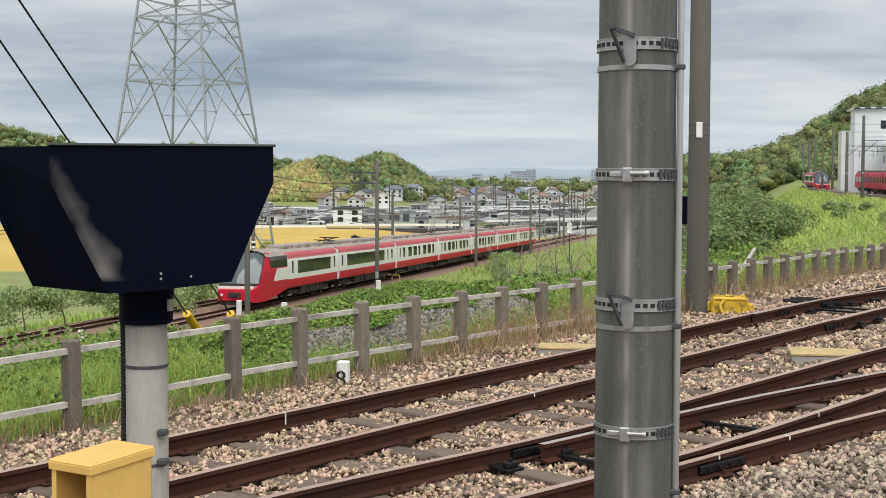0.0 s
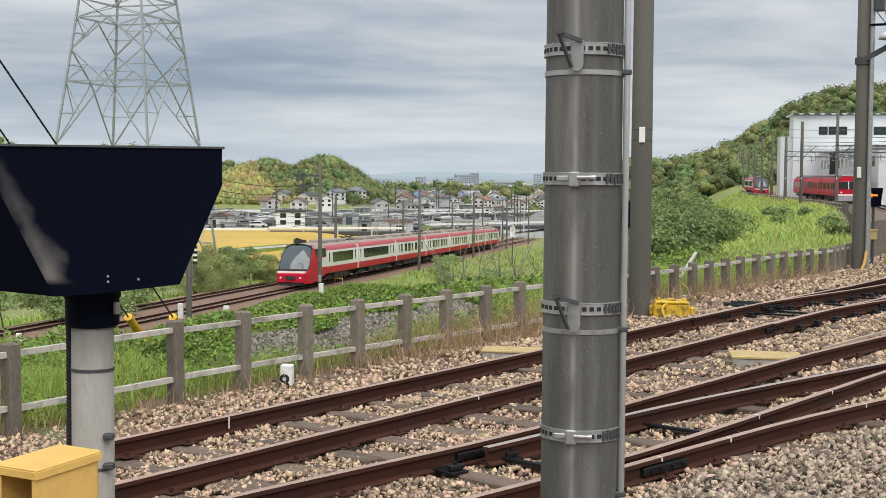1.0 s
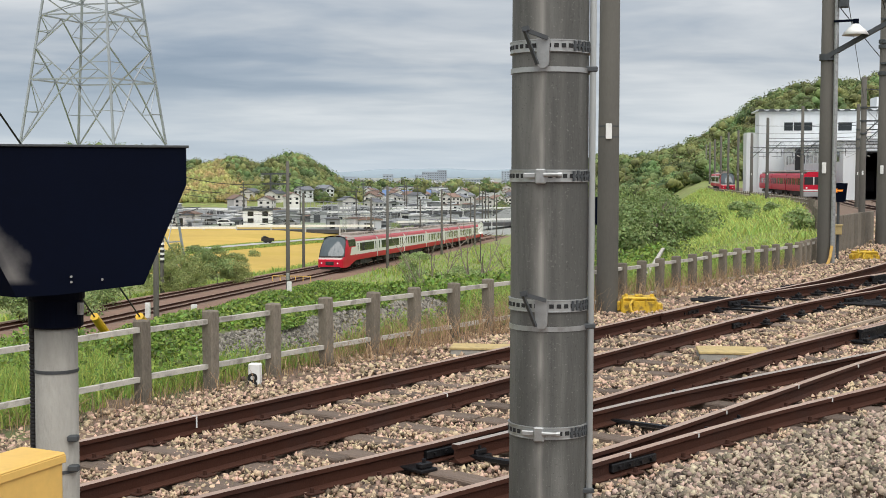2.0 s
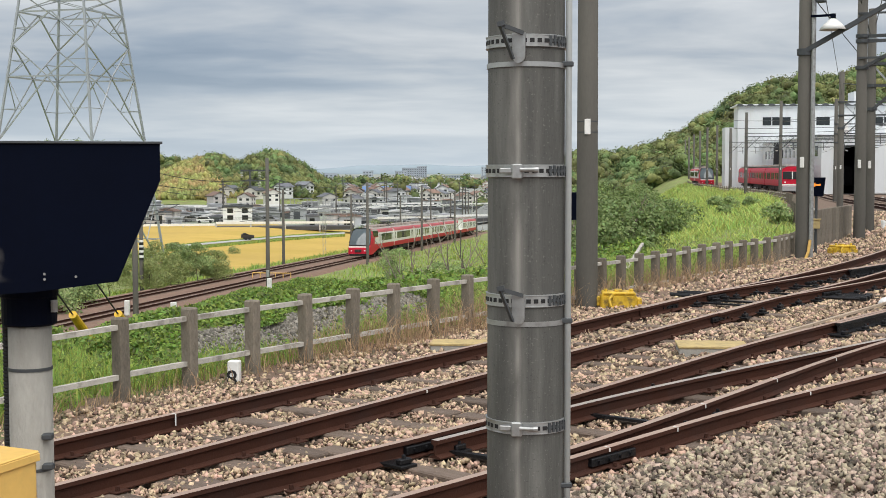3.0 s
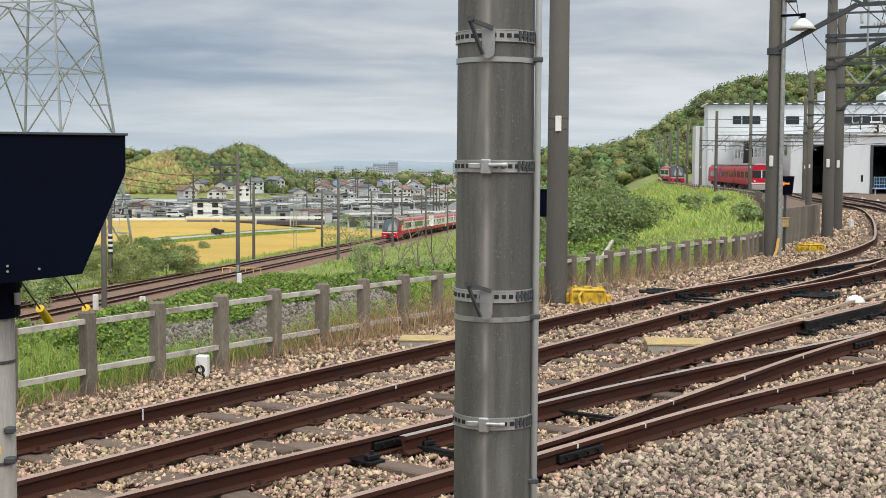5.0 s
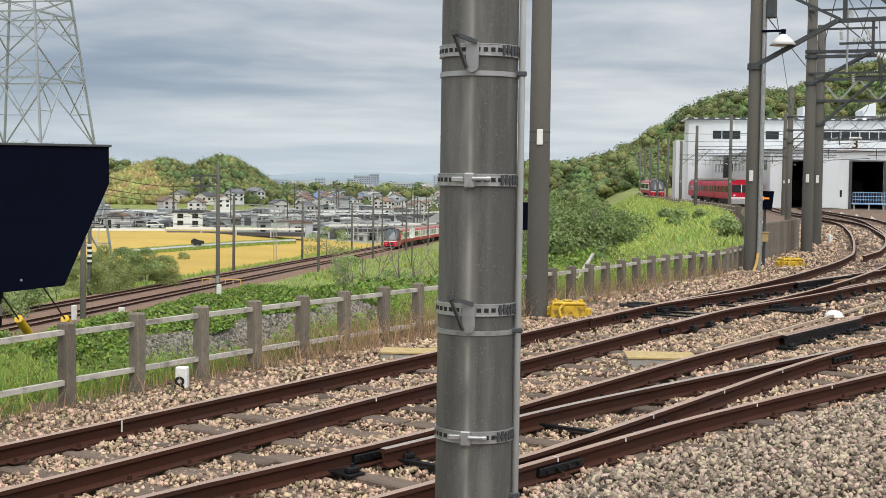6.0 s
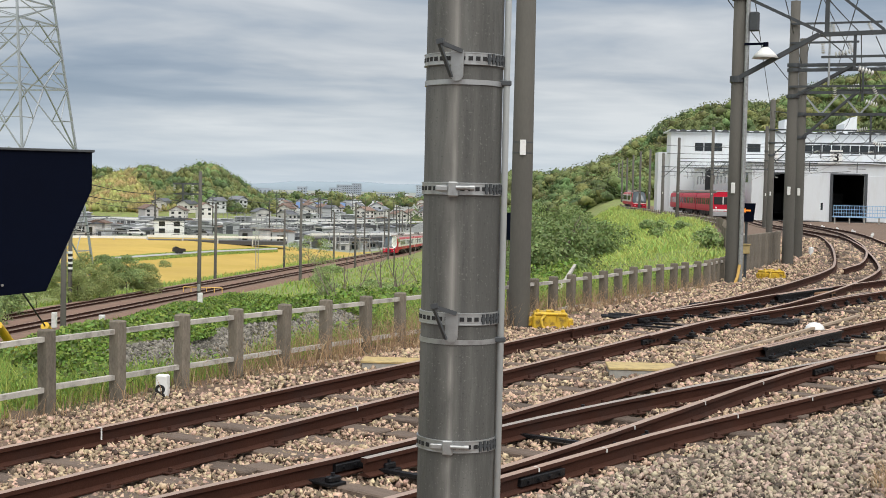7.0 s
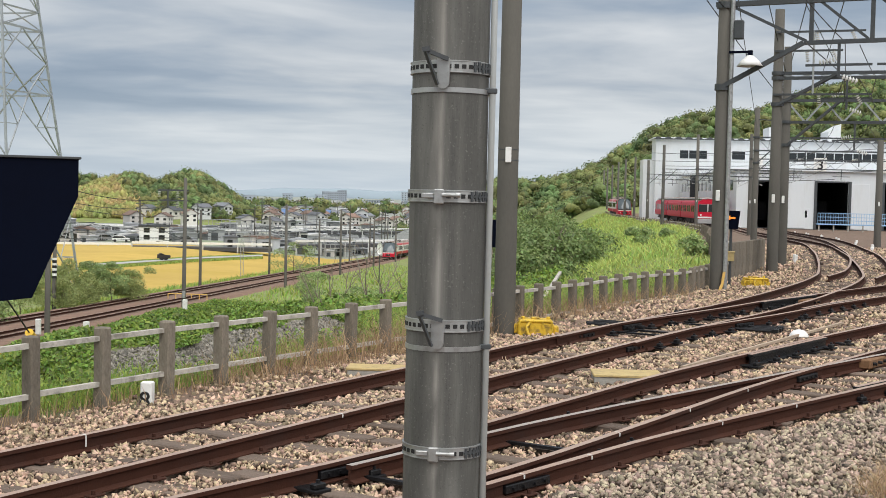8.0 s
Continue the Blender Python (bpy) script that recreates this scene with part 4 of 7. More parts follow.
    return [(hw - 0.04, bottom), (hw, 1.25), (hw, 2.3), (hw - 0.07, 2.95), (hw - 0.2, 3.25), (hw - 0.5, 3.45), (0.0, top)]


def sweep_body(bm, bands, length, y0=0.0):
    """bands: outline runs with a material index each; the body runs along +y from y0."""
    for pts, mi in bands:
        for sx in (1, -1):
            a = [bm.verts.new((sx * x, y0, z)) for x, z in pts]
            b = [bm.verts.new((sx * x, y0 + length, z)) for x, z in pts]
            for i in range(len(pts) - 1):
                f = bm.faces.new((a[i], a[i + 1], b[i + 1], b[i]) if sx < 0 else (a[i], b[i], b[i + 1], a[i + 1]))
                f.material_index = mi
    bmesh.ops.remove_doubles(bm, verts=bm.verts, dist=0.001)


def coach(parent, y0, length, mats, windows, name="coach", end_wall=True):
    """A coach body with window panes, doors, roof gear and bogies; windows: (start, end, low, high)."""
    low, mid, high, roof = mats
    bm = new_bm()
    hw = 1.37
    sweep_body(bm, [([(0, 0.95), (hw - 0.04, 0.95), (hw, 1.2), (hw, 1.52)], 0), ([(hw, 1.52), (hw, 2.35), (hw - 0.06, 2.9)], 1),
                    ([(hw - 0.06, 2.9), (hw - 0.14, 3.15), (hw - 0.3, 3.33)], 2), ([(hw - 0.3, 3.33), (hw - 0.7, 3.5), (0, 3.57)], 3)], length, y0)
    for yy, flip in ((y0, False), (y0 + length, True)):
        prof = [(hw - 0.04, 0.95), (hw, 1.2), (hw, 2.35), (hw - 0.14, 3.15), (hw - 0.7, 3.5), (-hw + 0.7, 3.5), (-hw + 0.14, 3.15), (-hw, 2.35), (-hw, 1.2), (-hw + 0.04, 0.95)]
        vs = [bm.verts.new((x, yy, z)) for x, z in prof]
        bm.faces.new(vs if not flip else vs[::-1]).material_index = 1
    body = part(name, bm, low, parent)
    for m in (mid, high, roof):
        body.data.materials.append(m)
    for wa, wb, z0, z1 in windows:
        for sx in (1, -1):
            bm = new_bm()
            box(bm, sx * hw - 0.03, y0 + wa, z0, sx * hw + 0.008, y0 + wb, z1, 0.0)
            part("window", bm, M_GLASS_D, body)
        if wb - wa > 2.5:
            n = int((wb - wa) / 1.0)
            for k in range(1, n):
                yy = y0 + wa + (wb - wa) * k / n
                for sx in (1, -1):
                    bm = new_bm()
                    box(bm, sx * hw - 0.014, yy - 0.035, z0, sx * hw + 0.014, yy + 0.035, z1, 0.0)
                    part("mullion", bm, M_UNDER, body)
    for k, (a, b) in enumerate(((2.2, 3.9), (4.6, 5.6), (7.2, 8.6), (10, 12.3), (13.3, 14.2), (15.2, 16.9))):
        bm = new_bm()
        box(bm, -0.6, y0 + a * length / 19.3, 3.5, 0.6, y0 + b * length / 19.3, 3.78, 0.05)
        part("roof_unit", bm, M_ROOF, body, "grey rooftop air-conditioning unit")
    for yb in (y0 + 2.9, y0 + length - 2.9):
        bm = new_bm()
        box(bm, -1.0, yb - 1.7, 0.42, 1.0, yb + 1.7, 0.72, 0.03)
        part("bogie", bm, M_UNDER, body)
        for dy in (-1.05, 1.05):
            bm = new_bm()
            for sx in (-0.56, 0.56):
                rod(bm, (sx - 0.06, yb + dy, 0.43), (sx + 0.06, yb + dy, 0.43), 0.43, seg=16)
            rod(bm, (-0.56, yb + dy, 0.43), (0.56, yb + dy, 0.43), 0.08, seg=8)
            part("wheelset", bm, M_UNDER, body)
    for a, b in ((5.6, 7.2), (7.5, 8.3), (8.8, 11.0), (11.3, 12.6), (12.9, 13.8)):
        bm = new_bm()
        box(bm, -1.2, y0 + a * length / 19.3, 0.40, 1.2, y0 + b * length / 19.3, 0.95, 0.03)
        part("underframe_box", bm, M_UNDER, body)
    bm = new_bm()
    box(bm, -1.25, y0 + 0.2, 0.86, 1.25, y0 + length - 0.2, 0.97)
    part("floor_frame", bm, M_UNDER, body)
    return body


def express_cab(parent, y_tip, length=6.2):
    """The glazed sloping end of the express; its tip points to -y."""
    hw = 1.37
    bm = new_bm()
    # outline seen from the side: y, z pairs, from the buffer up over the windscreen to the roof
    rows = [  # y, half width, z low, z high red, z high
        (-0.72, 0.98, 0.50, 1.10, 1.16), (-0.58, 1.16, 0.40, 1.16, 1.22), (-0.25, 1.29, 0.36, 1.2, 1.28), (0.3, 1.34, 0.36, 1.34, 1.46), (1.2, 1.36, 0.36, 1.50, 1.62), (1.9, hw, 0.40, 1.62, 1.70), (length, hw, 0.95, 1.62, 1.70)]
    rings = []
    for yy, w, zl, zr, zh in rows:
        rings.append([bm.verts.new((w * a, y_tip + yy, z)) for a, z in ((1, zl), (1, zr), (0.97, zh), (-0.97, zh), (-1, zr), (-1, zl))])
    for u, v in zip(rings, rings[1:]):
        for k in range(5):
            f = bm.faces.new((u[k], v[k], v[k + 1], u[k + 1]))
    bm.faces.new(rings[0])
    bmesh.ops.recalc_face_normals(bm, faces=bm.faces)
    nose = part("nose", bm, M_RED, parent, "red nose with a white stripe")
    # windscreen: one curved pane, with red cheeks back to the side windows
    def screen_row(k):
        v = k / 7
        return -0.22 + 1.75 * v ** 1.35, 1.27 - 0.27 * v ** 2.6, 1.50 + 1.93 * v

    def side_x(z):
        return hw if z < 2.3 else hw - 0.14 * (z - 2.3) / 0.85 if z < 3.15 else hw - 0.14 - 0.75 * (z - 3.15)

    bm = new_bm()
    rows_w = []
    for k in range(8):
        sy, sw, sz = screen_row(k)
        rows_w.append([bm.verts.new((sw * u / 5, y_tip + sy + 0.5 * abs(u / 5) ** 2.4, sz)) for u in range(-5, 6)])
    for u, v in zip(rows_w, rows_w[1:]):
        for k in range(10):
            bm.faces.new((u[k], u[k + 1], v[k + 1], v[k]))
    part("windscreen", bm, M_SCREEN, nose, "curved sloping blue-grey windscreen", True)
    for sx in (1, -1):
        bm = new_bm()
        prev = None
        for k in range(8):
            sy, sw, sz = screen_row(k)
            row = [bm.verts.new((sx * (sw + 0.012), y_tip + sy + 0.49, sz)), bm.verts.new((sx * (sw + side_x(sz)) / 2 + sx * 0.03, y_tip + sy + 0.9, sz)), bm.verts.new((sx * side_x(sz), y_tip + max(2.3, sy + 1.2), sz))]
            if prev:
                bm.faces.new((prev[0], prev[1], row[1], row[0]))
                bm.faces.new((prev[1], prev[2], row[2], row[1]))
            prev = row
        bmesh.ops.recalc_face_normals(bm, faces=bm.faces)
        part("cheek", bm, M_RED, nose, smooth=True)
    for sx in (1, -1):  # dark rim of the windscreen
        bm = new_bm()
        tube(bm, [(sx * (q[1] + 0.005), y_tip + q[0] + 0.49, q[2]) for q in map(screen_row, range(8))], 0.035, 6)
        part("screen_rim", bm, M_UNDER, nose)
    bm = new_bm()
    sweep_body(bm, [([(hw, 1.60), (hw, 2.3), (hw - 0.03, 2.42)], 0)], length - 2.3, y_tip + 2.3)
    part("side_panel", bm, M_RED, nose)
    bm = new_bm()
    sweep_body(bm, [([(hw - 0.03, 2.35), (hw - 0.07, 2.9), (hw - 0.13, 3.15)], 0)], length - 2.2, y_tip + 2.2)
    part("observation_window", bm, M_GLASS_D, nose)
    bm = new_bm()
    sweep_body(bm, [([(hw - 0.13, 3.15), (hw - 0.35, 3.40), (0.5, 3.56), (0, 3.6)], 0)], length - 1.7, y_tip + 1.7)
    part("cab_roof", bm, M_ROOF, nose)
    bm = new_bm()
    sweep_body(bm, [([(hw + .004, 1.56), (hw + .004, 2.36)], 0)], length - 2.75, y_tip + 2.75)
    for v in bm.verts:
        if v.co.y < y_tip + 2.9 and v.co.z > 2:
            v.co.y += 0.7
    part("white_panel", bm, M_TRWHITE, nose)
    bm = new_bm()
    prism(bm, [(-1.14, 1.22), (1.14, 1.22), (1.2, 1.40), (-1.2, 1.40)], y_tip - 0.52, y_tip + 0.3)
    part("white_stripe", bm, M_TRWHITE, nose)
    bm = new_bm()
    box(bm, -1.18, y_tip - 0.42, 1.40, 1.18, y_tip + 0.1, 1.55, 0.02)
    part("wiper_sill", bm, M_UNDER, nose)
    bm = new_bm()
    box(bm, -0.42, y_tip - 0.78, 0.66, 0.42, y_tip - 0.68, 1.02, 0.04)
    rod(bm, (0, y_tip - 1.02, 0.82), (0, y_tip - 0.7, 0.82), 0.12)
    part("coupler", bm, M_UNDER, nose)
    for sx in (-1, 1):
        bm = new_bm()
        rod(bm, (sx * 0.82, y_tip - 0.76, 0.86), (sx * 0.82, y_tip - 0.6, 0.86), 0.08, seg=14)
        part("tail_lamp", bm, M_INSUL, nose)
    bm = new_bm()
    box(bm, -1.0, y_tip - 0.62, 0.22, 1.0, y_tip - 0.1, 0.46, 0.04)
    part("skirt", bm, M_UNDER, nose)
    return nose


def express_train(name, label, cars=8, at=(0, 0, 0), turn=0.0, tilt=0.0):
    t = thing(name, label, "train", at=at, turn=turn)
    mats = (M_RED, M_TRWHITE, M_ROOFRED, M_ROOF)
    coach(t, 5.7, 11.9, mats, [(0.9, 1.2, 1.9, 2.72), (2.2, 10.0, 1.85, 2.72), (10.9, 11.2, 1.9, 2.72)])
    express_cab(t, 0.0, 5.75)
    y = 18.1
    for k in range(1, cars):
        if k == 1:
            win = [(0.7, 1.0, 1.9, 2.72), (2.2, 13.9, 1.85, 2.72), (15.0, 15.3, 1.9, 2.72), (16.4, 16.8, 1.9, 2.72)]
        else:
            win = [(1.1, 1.4, 1.9, 2.72)] + [(2.4 + i * 2.1, 2.4 + i * 2.1 + (1.35 if i % 3 else 0.75), 1.85, 2.72) for i in range(7)]
        coach(t, y, 18.0, mats, win)
        bm = new_bm()
        box(bm, -1.0, y - 0.5, 1.0, 1.0, y, 3.2, 0.05)
        part("gangway", bm, M_UNDER, t)
        bm = new_bm()
        for sx in (1, -1):
            box(bm, sx * 1.36 - 0.05, y - 0.52, 0.98, sx * 1.36 + 0.03, y - 0.36, 3.1, 0.01)
        part("white_end_post", bm, M_TRWHITE, t)
        if k in (1, 3, 5):
            bm = new_bm()
            for a, b in (((-0.6, y + 1.0, 3.6), (0.6, y + 1.0, 3.6)), ((-0.5, y + 0.4, 3.75), (0.5, y + 1.9, 4.0)), ((0.5, y + 0.4, 3.75), (-0.5, y + 1.9, 4.0)), ((-0.8, y + 1.9, 4.02), (0.8, y + 1.9, 4.02)), ((-0.8, y + 0.6, 3.85), (0.8, y + 0.6, 3.85))):
                beam(bm, a, b, 0.07)
            part("pantograph", bm, M_UNDER, t)
        y += 18.5
    return t


moving_train = express_train("express_train", "red and white express train running away on the main line", 7)
TRACK_HEAD = math.degrees(math.atan(LOW_SLOPE[0]))


def train_pose(y):
    return pose(low_x(y), y, float(low_z(y)), math.degrees(math.atan(LOW_SLOPE[1])), 0, -TRACK_HEAD)


moving_train.matrix_world = train_pose(84.3)


def red_train(at, turn, cars=3):
    t = thing("commuter_train", "red commuter train parked beside the depot", "train", at=at, turn=turn)
    mats = (M_RED, M_RED, M_RED, M_ROOF)
    for k in range(cars):
        win = [(1.0 + i * 2.25, 1.0 + i * 2.25 + (1.6 if i % 2 else 0.9), 1.8, 2.65) for i in range(8)]
        coach(t, k * 19.0, 18.4, mats, win)
    bm = new_bm()
    box(bm, -1.2, -0.05, 1.85, 1.2, 0.03, 2.85, 0.03)
    part("cab_window", bm, M_GLASS_D, t)
    bm = new_bm()
    box(bm, -1.3, -0.07, 1.02, 1.3, 0.02, 1.22, 0.02)
    part("front_stripe", bm, M_TRWHITE, t)
    bm = new_bm()
    box(bm, -1.25, -0.1, 0.3, 1.25, 0.3, 0.95, 0.05)
    part("skirt", bm, M_GREYTR, t)
    bm = new_bm()
    box(bm, -0.06, -0.06, 1.85, 0.06, 0.0, 2.85, 0.01)
    part("window_post", bm, M_TRWHITE, t)
    bm = new_bm()
    box(bm, -1.0, 0.2, 3.5, 1.0, cars * 19.0 - 1, 3.62, 0.04)
    part("roof_deck", bm, M_GREYTR, t)
    for sx in (-0.9, 0.9):
        bm = new_bm()
        rod(bm, (sx, -0.09, 1.45), (sx, 0, 1.45), 0.12, seg=12)
        part("headlamp", bm, M_INSUL, t)
    return t


def at_bearing(az, rng, z):
    return (rng * math.sin(radians(az)), rng * math.cos(radians(az)), z)


red_train(at_bearing(18.95, 180, -1.0), -11.2, 3)
express_train("express_train", "red and white express train standing on a distant siding", 2, at_bearing(15.5, 255, -1.05), -12.0)


# ---- depot ----
def figure_mesh(text, size, material):
    cu = bpy.data.curves.new("figure", "FONT")
    cu.body, cu.size, cu.extrude, cu.align_x, cu.offset = text, size, size * 0.008, "CENTER", size * 0.015
    tmp = bpy.data.objects.new("tmp", cu)
    me = bpy.data.meshes.new_from_object(tmp)
    bpy.data.objects.remove(tmp)
    me.materials.append(material)
    return me


def depot():
    """Train shed: a lower front bay with numbered doorways, a tall hall behind. Local x runs along the front, y away from it."""
    c = at_bearing(19.65, 178, -1.05)
    d = thing("train_depot", "white metal-clad train depot with tall open doorways", "building", at=c, turn=-11.0)
    doors = [(4.0, 7.6), (11.7, 15.7), (20.3, 24.3), (29, 33)]
    h, hd, W = 7.45, 6.05, 44.0
    xs = [1.4] + [v for ab in doors for v in ab] + [W]
    for a, b in zip(xs[::2], xs[1::2]):
        bm = new_bm()
        box(bm, a, 0, 0, b, 0.3, hd)
        part("wall_panel", bm, M_WALLWHITE, d)
    bm = new_bm()
    box(bm, 1.4, 0, hd, W, 0.3, h)
    part("front_wall", bm, M_WALLWHITE, d)
    bm = new_bm()
    box(bm, 1.4, 0.3, 0, 1.7, 62, h)
    side = part("side_wall", bm, M_WALLWHITE, d)
    for k in range(14):
        bm = new_bm()
        box(bm, 1.36, 3 + k * 4.1, 4.9, 1.4, 5.0 + k * 4.1, 6.2)
        part("side_window", bm, M_GLASS_D, side)
    bm = new_bm()
    box(bm, 1.1, -0.4, h, W + 0.2, 61.3, h + 0.2, 0.03)
    part("front_roof", bm, M_WALLWHITE, d)
    for a, b in doors:
        for x in (a - 0.35, b):
            bm = new_bm()
            box(bm, x, -0.14, 0, x + 0.35, 0, hd + 0.2, 0.02)
            part("door_jamb", bm, M_GALV_D, d)
        bm = new_bm()
        box(bm, a, -0.14, hd, b, 0, hd + 0.2, 0.02)
        part("door_head", bm, M_GALV_D, d)
        bm = new_bm()
        box(bm, b + 0.36, -0.2, 0.1, b + 2.6, -0.05, hd - 0.1, 0.02)
        part("sliding_door", bm, M_WALLWHITE, d)
        # train block behind the doorway, coloured with the interior's painted shade
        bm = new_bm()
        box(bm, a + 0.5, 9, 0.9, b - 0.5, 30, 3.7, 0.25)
        part("stabled_train", bm, M_SHED_SHADE, d)
    # back wall, floor and piers, their shade painted near-black
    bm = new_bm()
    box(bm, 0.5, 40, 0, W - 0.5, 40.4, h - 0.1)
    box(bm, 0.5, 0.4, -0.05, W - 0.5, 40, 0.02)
    part("inner_wall", bm, M_SHED_SHADE, d)
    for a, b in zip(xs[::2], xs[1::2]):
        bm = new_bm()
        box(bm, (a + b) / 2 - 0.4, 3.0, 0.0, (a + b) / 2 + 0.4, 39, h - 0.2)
        part("inner_pier", bm, M_SHED_SHADE, d)
    H, y0, x0 = 14.1, 62.0, -2.9
    bm = new_bm()
    box(bm, x0, y0, 0, W + 10, y0 + 0.4, H)
    box(bm, x0, y0 + 0.4, 0, x0 + 0.4, y0 + 7, H)
    part("hall_wall", bm, M_WALLWHITE, d)
    bm = new_bm()
    box(bm, x0 - 2.0, y0 + 1, 0, x0, y0 + 7, H - 3.6)
    part("stair_wing", bm, M_WALLWHITE, d)
    bm = new_bm()
    box(bm, x0 - 0.4, y0 - 0.5, H, W + 10.3, y0 + 10, H + 0.3, 0.05)
    part("hall_roof", bm, M_WALLWHITE, d)
    bm = new_bm()
    edge = [(x0 - 0.4, H - 0.05), (W + 10.3, H - 0.05)] + [(W + 10.3 - 0.45 * k, H + 0.42 if (k // 2) % 2 else H + 0.12) for k in range(128)]
    prism(bm, edge, y0 - 0.62, y0 - 0.52)
    part("roof_corrugation", bm, M_GALV_D, d)
    for a, b in ((1.25, 6.1), (10.3, 12.7), (20.0, 36.0), (37.0, 53.0)):
        n = max(1, int((b - a) / 1.6))
        for k in range(n):
            bm = new_bm()
            box(bm, a + k * (b - a) / n + 0.08, y0 - 0.06, H - 3.3, a + (k + 1) * (b - a) / n - 0.08, y0, H - 1.9)
            part("window", bm, M_GLASS_D, d)
    for x in (12.2, 18.0):
        bm = new_bm()
        box(bm, x, y0 - 0.06, 7.7, x + 1.2, y0, 9.0)
        part("window", bm, M_GLASS_D, d)
    for x, dh in ((17.2, 2.6), (27.5, 3.4), (43, 3.0)):
        bm = new_bm()
        prism(bm, [(x, H + 0.3), (x + 2.2, H + 0.3), (x + 2.2, H + dh), (x, H + 0.6 * dh)] if x > 20 else [(x, H + 0.3), (x + 1.8, H + 0.3), (x + 1.8, H + dh), (x, H + dh)], y0 + 3, y0 + 9)
        part("roof_vent", bm, M_WALLWHITE, d)
    for figure, x in (("2", 3.8), ("3", 11.9), ("4", 20.6)):
        bm = new_bm()
        box(bm, x - 0.8, -0.50, h + 0.05, x + 0.8, -0.45, h + 1.75, 0.01)
        plate = part("number_board", bm, M_WHITE, d, "white bay number board")
        o = new("figure", figure_mesh(figure, 1.7, M_RUBBER))
        o.parent = plate
        o.matrix_basis = pose(x, -0.52, h + 0.3, 90, 0, 0)
    bm = new_bm()
    box(bm, 9.4, -0.05, 0.0, 10.8, 0.0, 2.7, 0.02)
    wd = part("wicket_door", bm, M_WALLWHITE, d)
    bm = new_bm()
    box(bm, 9.7, -0.075, 1.5, 10.5, -0.05, 2.4, 0.01)
    part("door_window", bm, M_GLASS_D, wd)
    for k in range(4):
        bm = new_bm()
        box(bm, 8.3 + k * 0.22, -0.04, 1.9 + 0.1 * (k % 2), 8.46 + k * 0.22, 0, 2.5 - 0.1 * (k % 2))
        part("warning_mark", bm, M_RED if k % 2 else M_RUBBER, d)
    return d


depot()


def platform_rail():
    """The pale blue railing in front of the shed."""
    c = at_bearing(23.4, 166, -1.0)
    d = thing("inspection_platform", "pale blue steel railing on a raised inspection platform", "railing", at=c, turn=-14.0)
    L = 14.0
    bm = new_bm()
    box(bm, 0, 0, 0.75, L, 1.2, 0.9, 0.02)
    part("deck", bm, M_BLUE, d)
    for k in range(9):
        bm = new_bm()
        box(bm, 0.1 + k * 1.7, 0.1, 0, 0.25 + k * 1.7, 0.25, 0.75, 0)
        part("leg", bm, M_CONC, d)
    for z in (1.3, 1.7, 2.15):
        bm = new_bm()
        beam(bm, (0, 0.05, z), (L, 0.05, z), 0.07)
        part("rail", bm, M_BLUE, d)
    bm = new_bm()
    rod(bm, (0, 0.05, 0.9), (0, 0.05, 2.15), 0.03, seg=6)
    me = bpy.data.meshes.new("baluster")
    bm.to_mesh(me)
    bm.free()
    me.materials.append(M_BLUE)
    for k in range(48):
        share("baluster", me, d, pose(k * L / 47, 0, 0))


platform_rail()


def pylon():
    """Lattice transmission tower: four legs, belts and crossed braces."""
    p = thing("transmission_tower", "galvanised lattice steel transmission tower", "pylon", at=at_bearing(-10.95, 150, -9.5), turn=-20.5)
    levels = [(0, 9.4), (8.0, 8.25), (14.6, 7.3), (21.4, 6.25), (28.2, 5.2), (30.2, 4.9), (35.5, 4.2), (41, 3.5), (48, 2.6)]

    def corner(k, lev):
        z, w = levels[lev][0], levels[lev][1] * 0.76
        return Vector(((1, 1, -1, -1)[k] * w, (1, -1, -1, 1)[k] * w, z))

    def bar(name, a, b, w):
        bm = new_bm()
        beam(bm, a, b, w)
        part(name, bm, M_PYLON, p)

    for k in range(4):
        bm = new_bm()
        tube(bm, [corner(k, lev) for lev in range(len(levels))], 0.15, 4)
        part("leg", bm, M_PYLON, p)
    for lev in range(len(levels) - 1):
        for k in range(4):
            a, b = corner(k, lev), corner((k + 1) % 4, lev)
            c, d = corner(k, lev + 1), corner((k + 1) % 4, lev + 1)
            if lev in (3, 4, 5, 7):
                bar("belt", a, b, 0.15)
            if lev == 4:
                bar("brace", a, d, 0.09)
                bar("brace", b, c, 0.09)
                continue
            low, high = (a + b) / 2, (c + d) / 2
            if lev in (3, 6):  # a diamond between two belts
                for e, f2 in ((a, c), (b, d)):
                    mid = (e + f2) / 2
                    for end, leg in ((low, e), (high, f2)):
                        bar("brace", mid, end, 0.13)
                        bar("stay", leg.lerp(mid, 0.5), mid.lerp(end, 0.5), 0.08)
                        bar("stay", leg, mid.lerp(end, 0.5), 0.08)
                continue
            apex = high if lev in (0, 1, 2, 5, 7) else low
            for e, f2 in ((a, c), (b, d)):
                foot = e if apex is high else f2
                bar("brace", foot, apex, 0.13)
                m2 = (foot + apex) / 2
                bar("stay", (e + f2) / 2, m2, 0.08)
                bar("stay", (f2 if apex is high else e), m2, 0.08)
    return p


pylon()


# ---- ballast and planting ----
def stone_shapes(n=6):
    """Angular shards of crushed stone."""
    axes = np.array([(1, 0, 0), (0, 1, 0), (-1, 0, 0), (0, -1, 0), (0, 0, 1), (0, 0, -1)], float)
    return [axes * RNG.uniform(0.85, 1.25, (6, 1)) + RNG.uniform(-0.38, 0.38, (6, 3)) * (1 - 0.6 * np.abs(axes)) for _ in range(n)]


